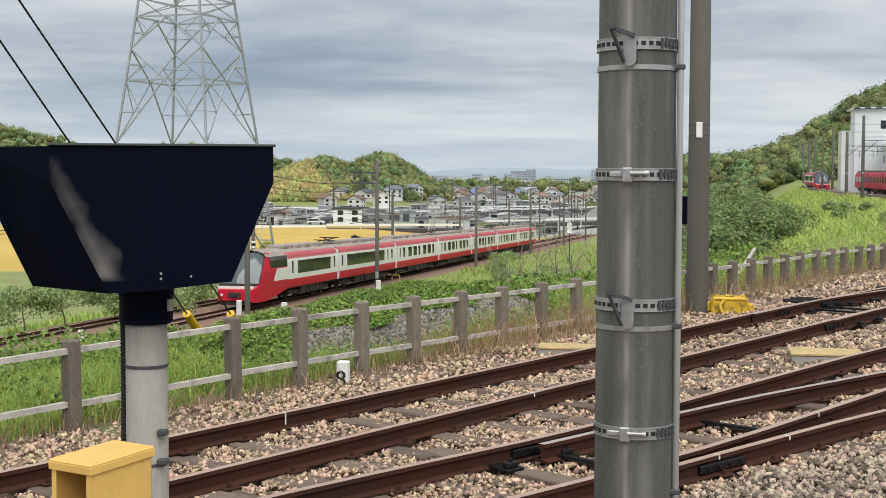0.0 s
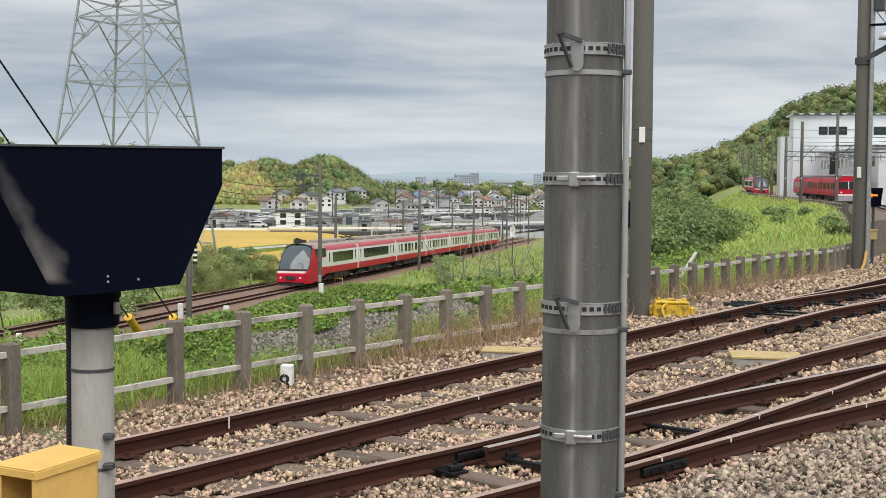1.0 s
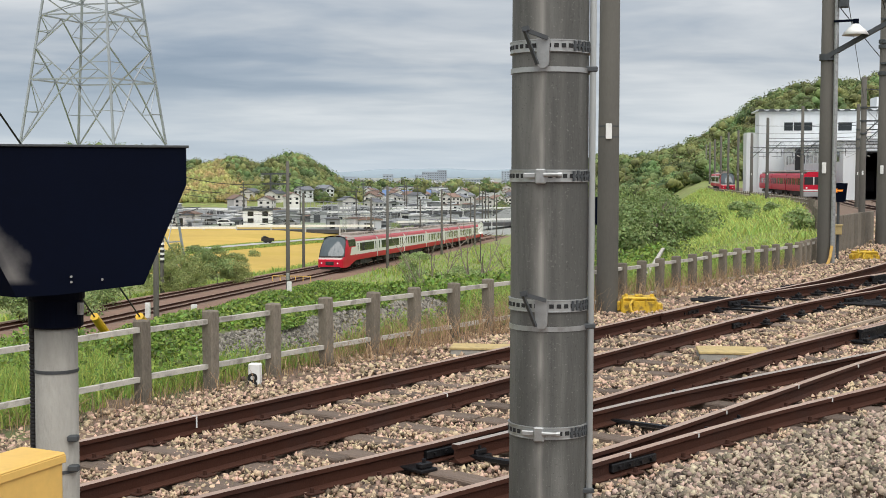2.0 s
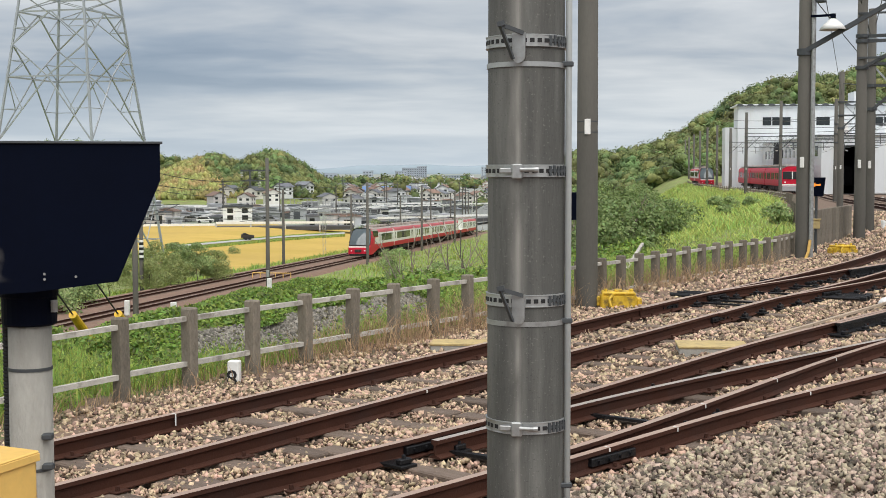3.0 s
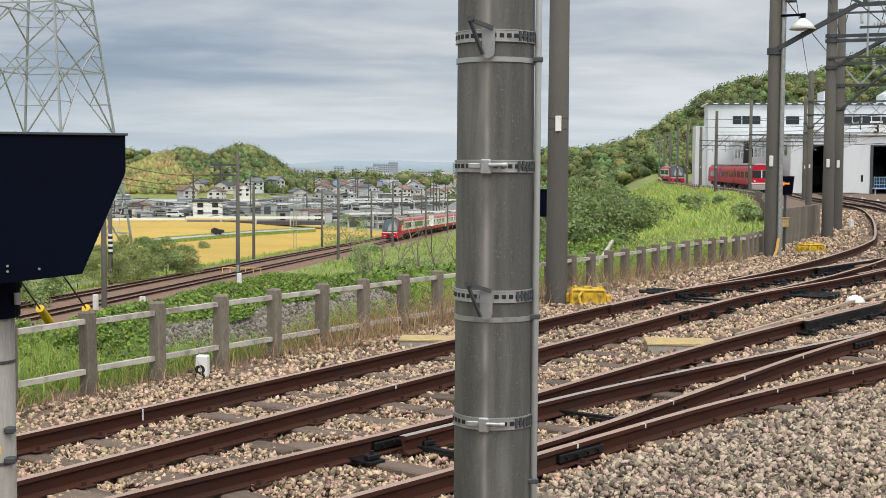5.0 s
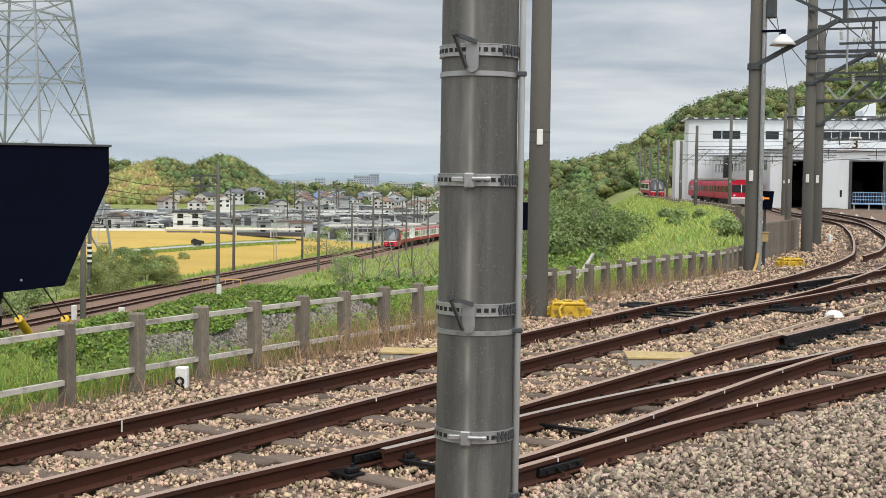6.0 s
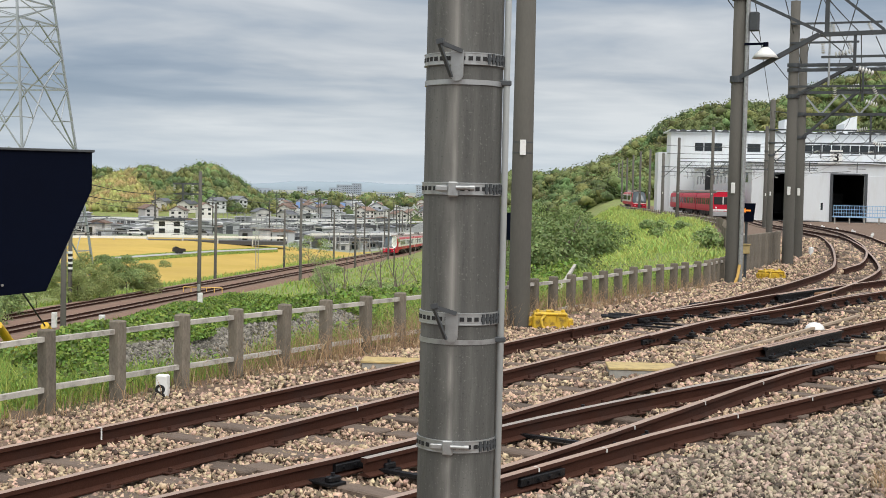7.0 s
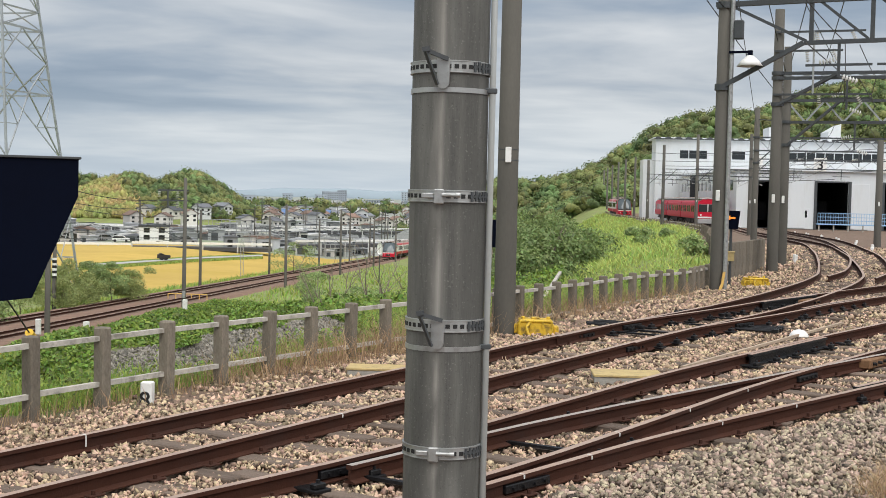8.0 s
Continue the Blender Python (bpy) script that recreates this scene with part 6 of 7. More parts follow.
def region_right(n):
    x, y = RNG.uniform(55, 260, n * 5), RNG.uniform(225, 410, n * 5)
    az = np.degrees(np.arctan2(x, y))
    k = (hills(x, y) > 1.6) & (az < 29) & (y < 395)
    return x[k][:n], y[k][:n]


def region_hollow(n):
    x, y = RNG.uniform(20, 110, n * 4), RNG.uniform(150, 420, n * 4)
    az = np.degrees(np.arctan2(x, y))
    d = edge_dist(x, y)
    k = (d > 14) & (d < 45) & (az > 9.8) & (az < 15.5) & (hills(x, y) < 3)
    return x[k][:n], y[k][:n]


def region_left(n):
    x, y = RNG.uniform(-330, 0, n * 5), RNG.uniform(540, 720, n * 5)
    k = (hills(x, y) > 2.5)
    return x[k][:n], y[k][:n]


def region_grove(side):
    def f(n):
        x, y = RNG.uniform(-90, 10, n * 6), RNG.uniform(425, 530, n * 6)
        az = np.degrees(np.arctan2(x, y))
        k = (hills(x, y) > 3.4) & (y < 500) & ((az < -4.2 + 1.2 * wavy(x, y, 0.06)) if side < 0 else (az >= -4.6 + 1.2 * wavy(x, y, 0.06)))
        return x[k][:n], y[k][:n]
    return f


forest("forest", 5600, region_right, M_FOREST, "dense broad-leaved wood on the hillside behind the depot", (1.0, 2.7), 0.82, 50)
forest("forest", 420, region_hollow, M_FOREST, "dark wood in the hollow beyond the embankment", (1.2, 2.6), 0.6, 90)
forest("forest", 2600, region_left, M_FOREST, "dark wood along the far ridge", (1.8, 3.6), 0.8, 36)
forest("forest", 4200, region_grove(-1), M_FOREST_Y, "yellow-green bamboo grove on the round hill", (0.6, 1.25), 0.95, 26, 1.7)
forest("forest", 1900, region_grove(1), M_FOREST, "dark broad-leaved trees on the round hill", (0.8, 2.0), 0.75, 40, 1.2)


# ---- turnout hardware ----
def along(line, s):
    """The place and turn of a rail line at a given distance along the yard."""
    for a, b in zip(line, line[1:]):
        sa, sb = a.x * U[0] + a.y * U[1], b.x * U[0] + b.y * U[1]
        if sa <= s <= sb:
            p = a.lerp(b, (s - sa) / (sb - sa + 1e-9))
            d = b - a
            return p, math.degrees(math.atan2(-d.x, d.y))
    return line[-1], 0.0


def shared_mesh(name, build, material):
    bm = new_bm()
    build(bm)
    me = bpy.data.meshes.new(name)
    bm.to_mesh(me)
    bm.free()
    me.materials.append(material)
    return me


def chair_shape(bm):
    box(bm, -0.19, -0.085, -0.142, 0.19, 0.085, -0.118, 0.004)
    for sx in (-0.13, 0.13):
        box(bm, sx - 0.03, -0.06, -0.118, sx + 0.03, 0.06, -0.075, 0.008)
        rod(bm, (sx, 0, -0.075), (sx, 0, -0.05), 0.017, seg=6)


CHAIR = shared_mesh("slide_chair", chair_shape, M_IRON)
PLATE = shared_mesh("base_plate", lambda bm: (box(bm, -0.13, -0.07, -0.142, 0.13, 0.07, -0.128, 0.004), rod(bm, (-0.095, 0.02, -0.13), (-0.095, 0.02, -0.095), 0.016, seg=6), rod(bm, (0.095, -0.02, -0.13), (0.095, -0.02, -0.095), 0.016, seg=6)), M_RAIL)
FISH = shared_mesh("fishplate", lambda bm: (box(bm, -0.045, -0.28, -0.112, 0.045, 0.28, -0.05, 0.006), [rod(bm, (-0.065, yy, -0.08), (0.065, yy, -0.08), 0.016, seg=6) for yy in (-0.2, -0.07, 0.07, 0.2)]), M_IRON)


def fittings(label, line, s0, s1, me, name, step=0.6, offset=0.0):
    t = thing("rail_fittings", label, "rail fittings", kind="structure")
    s = s0
    while s < s1:
        p, turn = along(line, s)
        d = Vector((math.cos(radians(turn)), math.sin(radians(turn)), 0)) * offset
        share(name, me, t, pose(p.x + d.x, p.y + d.y, upper_h(p), 0, 0, turn))
        s += step
    return t


A_L, R3_L, R4_L, L_L = so_line(A_LINE), so_line(R3_LINE), so_line(R4_LINE), so_line(L_LINE)
A_R, R3_R, R4_R, L_R = (sideways(v, G) for v in (A_L, R3_L, R4_L, L_L))
fittings("black greased slide chairs under the near switch", R3_L, 8.3, 12.0, CHAIR, "slide_chair", 0.6, 0.06)
fittings("black greased slide chairs under the near switch", R3_R, 8.0, 11.2, CHAIR, "slide_chair", 0.6, -0.03)
fittings("black greased slide chairs under the far switch", A_L, 18.6, 23.5, CHAIR, "slide_chair", 0.6)
fittings("black greased slide chairs under the far switch", A_R, 17.6, 23.0, CHAIR, "slide_chair", 0.6)
for line, s0, s1 in ((A_L, 3.0, 18.3), (A_R, 3.0, 17.3), (R3_L, 3.0, 8.0), (R3_L, 12.5, 21), (R3_R, 12.0, 18), (R4_R, 9.0, 16.5), (R4_L, 12.2, 16.5)):
    fittings("rusty base plates with rail spikes", line, s0, s1, PLATE, "base_plate", 0.62)
for line, marks in ((A_L, (17.9, 19.4)), (A_R, (17.0, 20.6)), (R4_R, (9.05,)), (R3_L, (8.75,)), (R3_R, (15.6,))):
    t = thing("rail_joint", "black bolted fishplate joint in the rail", "rail joint", kind="structure")
    for s in marks:
        p, turn = along(line, s)
        share("fishplate", FISH, t, pose(p.x, p.y, upper_h(p), 0, 0, turn))
# check rails and the crossing
chk = thing("check_rail", "dark check rails beside the crossing", "rail", kind="structure")
for line, s0, s1, off in ((R3_L, 16.2, 19.6, 0.085), (R4_R, 14.2, 17.2, -0.085), (A_R, 22.5, 26, -0.085), (A_L, 23.5, 26.5, 0.085)):
    seg = [p for p in sideways(line, off) if s0 < p.x * U[0] + p.y * U[1] < s1]
    if len(seg) > 2:
        rail(chk, seg, lambda p: upper_h(p) + 0.004, name="check_rail").data.materials[0] = M_IRON
        for s in np.arange(s0 + 0.3, s1, 0.6):
            p, turn = along(line, float(s))
            d = Vector((math.cos(radians(turn)), math.sin(radians(turn)), 0)) * off
            share("check_chair", CHAIR, chk, pose(p.x + d.x, p.y + d.y, upper_h(p), 0, 0, turn))
for s, o in ((17.3, 2.95), (25.2, 5.45)):
    x, y = plan(s, o)
    fb = thing("crossing_block", "rusty cast crossing block between the rails", "crossing", at=(x, y, float(rail_z(s))), turn=-42)
    bm = new_bm()
    box(bm, -0.09, -0.34, -0.13, 0.09, 0.34, -0.012, 0.015)
    part("casting", bm, M_RUST, fb)
    for yy in (-0.22, 0.0, 0.22):
        bm = new_bm()
        rod(bm, (-0.14, yy, -0.07), (0.14, yy, -0.07), 0.02, seg=8)
        part("bolt", bm, M_IRON, fb)
# stretcher bars
for la, lb, ss in ((R3_L, R3_R, (8.8, 9.4, 10.6)), (A_L, A_R, (18.9, 19.3, 20.6, 21.8))):
    st = thing("stretcher_bars", "black stretcher bars between the switch blades", "switch gear", kind="structure")
    for s in ss:
        a, _ = along(la, s)
        b, _ = along(lb, s - 0.1)
        bm = new_bm()
        beam(bm, (a.x, a.y, upper_h(a) - 0.12), (b.x, b.y, upper_h(b) - 0.12), 0.06, 0.025)
        part("bar", bm, M_IRON, st)
for (s, o), n in (((19.6, 7.25), 4), ((20.3, 5.35), 4), ((22.2, 6.6), 3)):
    for k in range(n):
        x, y = plan(s + k * 0.22, o + R.uniform(-.05, .05))
        rd = thing("switch_rod", "black greased switch rod lying on the sleepers", "switch gear", "switch rods", at=(x, y, float(rail_z(s)) - 0.12), turn=R.uniform(44, 60))
        bm = new_bm()
        rod(bm, (0, -0.45, 0), (0, 0.45, 0.01), 0.022, seg=8)
        box(bm, -0.05, -0.5, -0.02, 0.05, -0.40, 0.04, 0.008)
        part("rod", bm, M_IRON, rd)
# white paint ticks on the rails
tk = thing("paint_marks", "white paint ticks on the rail webs", "paint mark", kind="structure")
for line, marks in ((A_L, (8.45,)), (A_R, (10.4,)), (R3_R, (10.9, 12.4, 13.9)), (R4_R, (9.0, 9.9, 11.9, 13.2))):
    for s in marks:
        p, turn = along(line, s)
        bm = new_bm()
        box(bm, -0.003, -0.006, -0.10 if line is A_L else -0.034, 0.003, 0.006, -0.004)
        box(bm, -0.045, -0.007, 0.0, -0.006, 0.007, 0.002)
        o = part("tick", bm, M_WHITE, tk)
        o.matrix_basis = pose(p.x, p.y, upper_h(p) + 0.0015, 0, 0, turn) @ Matrix.Translation((0.036, 0, 0))
# pale cable duct lying on the ballast
a, b = plan(15.9, 4.95), plan(22.2, 4.25)
bm = new_bm()
beam(bm, (*a, float(rail_z(15.9)) - 0.13), (*b, float(rail_z(22.2)) - 0.12), 0.04, 0.035)
tagged(part("cable_duct", bm, M_SLEEPER_PALE), "pale cable duct lying on the ballast", "cable duct")


# ---- small things on the slope ----
def slope_things():
    x, y = bearing_xy2(13.35, 70)
    z = 2.05 - math.tan(radians(2.75)) * 70
    sh = thing("shed", "white sheet-roofed shed among the trees in the hollow", "shed", at=(x, y, z - 2.2), turn=-30)
    bm = new_bm()
    box(bm, -1.6, -1.2, -2.5, 1.6, 1.2, 1.9)
    part("wall", bm, M_CONC, sh)
    bm = new_bm()
    prism(bm, [(-1.9, 1.85), (1.9, 1.85), (1.9, 1.95), (0, 2.5), (-1.9, 1.95)], -1.5, 1.5)
    part("roof", bm, M_WHITE, sh)
    a, b = bearing_xy2(11.7, 23.5), bearing_xy2(12.85, 34)
    bm = new_bm()
    za, zb = 2.05 - math.tan(radians(5.0)) * 23.5, 2.05 - math.tan(radians(3.1)) * 34
    beam(bm, (*a, za), (*b, zb), 0.07, 0.06)
    tagged(part("drain_channel", bm, M_CONC_RAIL), "pale concrete drain channel down the slope", "drain")
    for az, r, w, h in ((-7.0, 84, 0.35, 0.5), (-8.9, 80, 0.3, 0.9), (-4.9, 92, 0.5, 0.3), (-15.4, 62, 0.25, 0.9), (-3.0, 104, 0.35, 0.9)):
        x, y = bearing_xy2(az, r)
        z = max(float(land(x, y)), float(low_z(y)) - 0.6)
        rb = thing("relay_box", "small white lineside relay box", "relay box", "lineside boxes", at=(x, y, z), turn=-10)
        bm = new_bm()
        box(bm, -w / 2, -w / 3, 0.3, w / 2, w / 3, 0.3 + h, 0.03)
        part("case", bm, M_WHITE, rb)
        bm = new_bm()
        rod(bm, (0, 0, -0.3), (0, 0, 0.3), 0.05, seg=8)
        part("foot", bm, M_CONC, rb)
    # yellow barrier by the main line
    x, y = bearing_xy2(-3.7, 121)
    yb = thing("barrier", "yellow pipe barrier beside the main line", "barrier", at=(x, y, float(low_z(y)) - 0.8), turn=-12)
    for k in range(6):
        bm = new_bm()
        rod(bm, (k * 0.7, 0, -0.2), (k * 0.7, 0, 1.1), 0.04, seg=6)
        part("post", bm, M_YELLOW, yb)
    for z in (0.6, 1.1):
        bm = new_bm()
        rod(bm, (0, 0, z), (3.5, 0, z), 0.04, seg=6)
        part("rail", bm, M_YELLOW, yb)
    # round white lineside signal disc
    x, y = bearing_xy2(5.15, 172)
    sg = thing("lineside_signal", "white backed lineside signal on a post", "signal", at=(x, y, float(low_z(y)) - 0.4), turn=-8)
    bm = new_bm()
    rod(bm, (0, 0, 0), (0, 0, 3.6), 0.08, seg=8)
    part("post", bm, M_POLE_FAR, sg)
    bm = new_bm()
    box(bm, -0.32, -0.06, 3.5, 0.32, 0.06, 5.0, 0.25)
    part("head", bm, M_WHITE, sg)


def bearing_xy2(az, r):
    return r * math.sin(radians(az)), r * math.cos(radians(az))


slope_things()


# ---- masts, portals and wires ----
def bearing_xy(az, r):
    return r * math.sin(radians(az)), r * math.cos(radians(az))


def wire(name, pts, r, label, sag=0.0, parent=None, material=None):
    """A line from support to support with a little sag."""
    bm = new_bm()
    out = []
    for a, b in zip(pts, pts[1:]):
        a, b = Vector(a), Vector(b)
        n = 8 if sag else 3
        for i in range(n):
            t = i / n
            out.append(a.lerp(b, t) - Vector((0, 0, sag * 4 * t * (1 - t))))
    out.append(Vector(pts[-1]))
    tube(bm, out, r, 5)
    ob = part(name, bm, material or M_CABLE, parent, "" if parent else label)
    if not parent:
        tagged(ob, label, "cable")
    return ob


def insulator(bm, p, d, n=5, r=0.075, pitch=0.07):
    """A string of porcelain discs from p along d."""
    d = Vector(d).normalized()
    for i in range(n):
        q = Vector(p) + d * pitch * i
        rod(bm, q, q + d * pitch * 0.55, r, r * 0.45, 10)


def mast(x, y, z0, height, r=0.17, label="round concrete catenary mast", group="catenary masts"):
    p = thing("catenary_mast", label, "mast", group, at=(x, y, z0))
    bm = new_bm()
    lathe(bm, [(r, -0.6), (r, 0), (r * 0.8, height)], 20)
    part("shaft", bm, M_POLE_FAR, p, smooth=True)
    return p


def lower_mast(y, off, height, arm, cross=False):
    x, z = low_x(y) + off, float(low_z(y)) - 0.3
    p = mast(x, y, z, height, 0.17, "concrete catenary mast beside the main line", "main line masts")
    s = 1 if arm > 0 else -1
    bm = new_bm()
    beam(bm, (0, 0, 6.6), (s * 3.0, 0, 6.75), 0.06)
    beam(bm, (0, 0, 5.5), (s * 2.9, 0, 6.7), 0.05)
    beam(bm, (0, 0, 5.6), (s * 2.2, 0, 5.35), 0.045)
    part("cantilever", bm, M_GALV_D, p)
    bm = new_bm()
    insulator(bm, (s * 0.2, 0, 6.6), (s, 0, 0.05))
    part("insulator", bm, M_INSUL, p)
    if cross:
        bm = new_bm()
        beam(bm, (-2.1, 0, height - 1.0), (0.25, 0, height - 1.0), 0.13)
        beam(bm, (-2.0, 0, height - 1.8), (0.25, 0, height - 1.8), 0.11)
        beam(bm, (-1.35, 0, height - 2.4), (-1.35, 0, height - 1.0), 0.12)
        arm_ob = part("crossarm", bm, M_GALV_D, p)
        for ax, az_ in ((-2.0, height - 1.1), (-0.6, height - 1.1), (-0.6, height - 1.9)):
            bm = new_bm()
            insulator(bm, (ax, 0, az_), (0, 0, -1), 4, 0.16, 0.13)
            part("insulator", bm, M_INSUL, arm_ob)
        bm = new_bm()
        box(bm, -0.12, -0.3, 0.95, 0.12, -0.18, 1.5, 0.02)
        part("control_box", bm, M_GALV, p)
    return p


for i, (yy, hh) in enumerate(((78, 10.3), (107.5, 10.4), (151, 9.2), (194, 9.4), (235, 9.0), (273, 9.0), (312, 9), (352, 9))):
    lower_mast(yy, 2.8, hh, -1, i == 1)
for i, (yy, hh) in enumerate(((106, 8.4), (151, 8.4), (190, 8.2), (234, 8.2), (273, 8.6), (307, 9), (345, 9))):
    m_ = lower_mast(yy, -6.6, hh, 1)
    if i == 0:
        for k in range(8):  # striped hazard band
            bm = new_bm()
            lathe(bm, [(0.176, 2.4 + k * 0.2), (0.176, 2.58 + k * 0.2)], 16)
            part("hazard_band", bm, M_WHITE if k % 2 else M_RUBBER, m_)
for off in (0.0, -3.9):
    for h, sag in ((5.25, 0.05), (6.3, 0.55)):
        wire("contact_wire", [(low_x(y) + off, y, float(low_z(y)) + h) for y in (30, 78, 107, 151, 194, 235, 273, 312, 352, 420)], 0.018, "overhead contact wire above the main line", sag)
for off, h in ((2.8, 8.6), (-6.6, 7.7), (2.2, 8.0)):
    wire("feeder_wire", [(low_x(y) + off, y, float(low_z(y)) + h) for y in (30, 78, 107, 151, 194, 235, 273, 312, 352, 420)], 0.022, "feeder cable strung along the main line masts", 0.6)


def lattice(parent, a, b, depth, name="portal_truss", chord=0.09, web=0.055, bays=15):
    """A lattice girder between two points; its lower chord hangs below."""
    a, b = Vector(a), Vector(b)
    d = b - a
    dn = Vector((0, 0, -depth))
    bm = new_bm()
    beam(bm, a, b, chord)
    beam(bm, a + dn, b + dn, chord)
    top = part(name, bm, M_GALV_D, parent)
    for i in range(bays):
        p, q = a + d * (i / bays), a + d * ((i + 1) / bays)
        bm = new_bm()
        beam(bm, p, (p + q) / 2 + dn, web)
        beam(bm, (p + q) / 2 + dn, q, web)
        part("web_bar", bm, M_PYLON, top)
    return top


def hanger(parent, p, drop):
    """Dropper tube with insulators and a registration arm."""
    bm = new_bm()
    p = Vector(p)
    beam(bm, p, p + Vector((0, 0, -drop)), 0.06)
    beam(bm, p + Vector((-0.7, 0, -drop * 0.65)), p + Vector((0.7, 0, -drop * 0.65)), 0.05)
    h = part("dropper", bm, M_GALV_D, parent)
    bm = new_bm()
    insulator(bm, p + Vector((0.1, 0, -drop)), (1, 0, -0.35), 5, 0.07, 0.07)
    part("insulator", bm, M_INSUL, h)
    bm = new_bm()
    insulator(bm, p + Vector((-0.1, 0, -drop * 0.5)), (-1, 0, -0.2), 5, 0.07, 0.07)
    part("insulator", bm, M_INSUL, h)


def yard_mast(az, r, z0, top, rad, label, heading, truss=None, span=14, extra=None):
    x, y = bearing_xy(az, r)
    p = mast(x, y, z0, top - z0, rad, label, "yard masts")
    p.matrix_world = pose(x, y, z0, 0, 0, -heading)
    if truss:
        zt_, zb_ = truss
        t = lattice(p, (0, 0, zt_ - z0), (span, 0, zt_ - z0), zt_ - zb_)
        for k in (0.12, 0.25, 0.4, 0.55, 0.85):
            hanger(p, (span * k, 0, zb_ - z0), 0.9)
        for y_ in (-0.14, 0.14):
            bm = new_bm()
            beam(bm, (0.05, y_, zb_ - z0 - 0.75), (1.7, y_, zt_ - z0), 0.07)
            part("knee_brace", bm, M_GALV_D, p)
        for z_ in (zb_ - z0 - 0.75, zb_ - z0, zt_ - z0):
            bm = new_bm()
            lathe(bm, [(rad * 0.85, z_ - 0.05), (rad + 0.015, z_ - 0.05), (rad + 0.015, z_ + 0.05), (rad * 0.85, z_ + 0.05)], 16)
            part("collar", bm, M_GALV_D, p)
    bm = new_bm()
    box(bm, -0.045, -rad - 0.02, 2.1 - z0, 0.045, -rad + 0.01, 2.34 - z0, 0.01)
    part("tag_plate", bm, M_WHITE, p)
    return p


m2 = yard_mast(19.4, 30.8, -0.1, 9.5, 0.165, "tall concrete mast with a lamp and steel knee brace", 33)
# first portal: a deep girder of angle steel on a knee brace
bm = new_bm()
beam(bm, (-0.2, 0, 6.58), (14, 0, 6.72), 0.11)
part("upper_chord", bm, M_GALV_D, m2)
bm = new_bm()
beam(bm, (1.75, 0, 5.68), (14, 0, 5.82), 0.09)
part("lower_chord", bm, M_GALV_D, m2)
bm = new_bm()
beam(bm, (0, -0.12, 4.74), (1.75, -0.06, 5.68), 0.10)
part("knee_brace", bm, M_GALV_D, m2)
for k in range(7):
    x0, x1 = 1.9 + 1.28 * k, 1.9 + 1.28 * (k + 1)
    bm = new_bm()
    beam(bm, (x0, 0, 5.70), (x0, 0, 6.62), 0.085)
    part("web_post", bm, M_GALV_D, m2)
    bm = new_bm()
    beam(bm, (x0 + 0.15, 0, 6.6), (x1 - 0.08, 0, 5.74), 0.06)
    part("web_bar", bm, M_GALV_D, m2)
bm = new_bm()
beam(bm, (0.15, 0, 6.54), (1.8, 0, 5.72), 0.065)
part("web_bar", bm, M_GALV_D, m2)
for k in (2.5, 4.0, 6.2):
    hanger(m2, (k, 0.0, 5.68), 0.75)
bm = new_bm()
rod(bm, (0.2, -0.1, -0.2), (0.2, -0.1, 7.2), 0.05, seg=10)
part("conduit", bm, M_GALV, m2, "white conduit up the mast")
bm = new_bm()
tube(bm, [(0.02, -0.30, -0.1), (0.09, -0.26, 0.1), (0.17, -0.2, 0.35), (0.2, -0.17, 0.62)], 0.033, 8)
part("guard", bm, M_YELLOW, m2, "yellow cable guard at the foot")
bm = new_bm()
box(bm, 0.26, -0.25, 5.78, 0.46, -0.08, 6.2, 0.02)
part("control_box", bm, M_GALV_D, m2)
lampshade = new_bm()
lathe(lampshade, [(0.05, 0.25), (0.10, 0.21), (0.21, 0.11), (0.29, 0.0), (0.275, 0.0), (0.19, 0.09), (0.08, 0.18)], 22, (0.62, -0.15, 5.18))
ls = part("lamp_shade", lampshade, M_WHITE, m2, "white enamel lamp shade", True)
bm = new_bm()
beam(bm, (0.15, -0.15, 5.5), (0.64, -0.15, 5.5), 0.05)
rod(bm, (0.62, -0.15, 5.38), (0.62, -0.15, 5.53), 0.06)
part("lamp_arm", bm, M_BLACK, m2)
for z in (4.74, 6.56):
    bm = new_bm()
    lathe(bm, [(0.15, z - 0.07), (0.185, z - 0.07), (0.185, z + 0.07), (0.15, z + 0.07)], 18)
    part("collar", bm, M_GALV_D, m2)

m3_ = yard_mast(21.62, 40.0, -0.1, 7.65, 0.17, "tall concrete mast with a slim crossbeam", 30, (5.82, 5.68), 16)
for z_, reach in ((7.08, 2.4), (6.54, 1.8), (5.3, 2.6)):
    bm = new_bm()
    beam(bm, (-0.1, -0.17, z_), (reach, -0.17, z_), 0.055)
    part("cross_arm", bm, M_GALV_D, m3_)
    bm = new_bm()
    insulator(bm, (reach * 0.85, -0.17, z_ - 0.04), (0.5, 0, -1), 5, 0.06, 0.06)
    part("insulator", bm, M_INSUL, m3_)
    bm = new_bm()
    insulator(bm, (reach * 0.45, -0.17, z_ - 0.04), (0.1, 0, -1), 5, 0.06, 0.06)
    part("insulator", bm, M_INSUL, m3_)
bm = new_bm()
rod(bm, (1.0, -0.17, 5.3), (1.0, -0.17, 7.1), 0.03, seg=8)
part("dropper", bm, M_GALV, m3_)
yard_mast(22.0, 45.5, -0.1, 7.2, 0.16, "concrete mast carrying a lattice portal over the tracks", 27, (5.45, 4.75), 18)
yard_mast(20.85, 84, -0.6, 7.9, 0.20, "concrete mast carrying a lattice portal over the tracks", 20, (6.1, 5.3), 24)
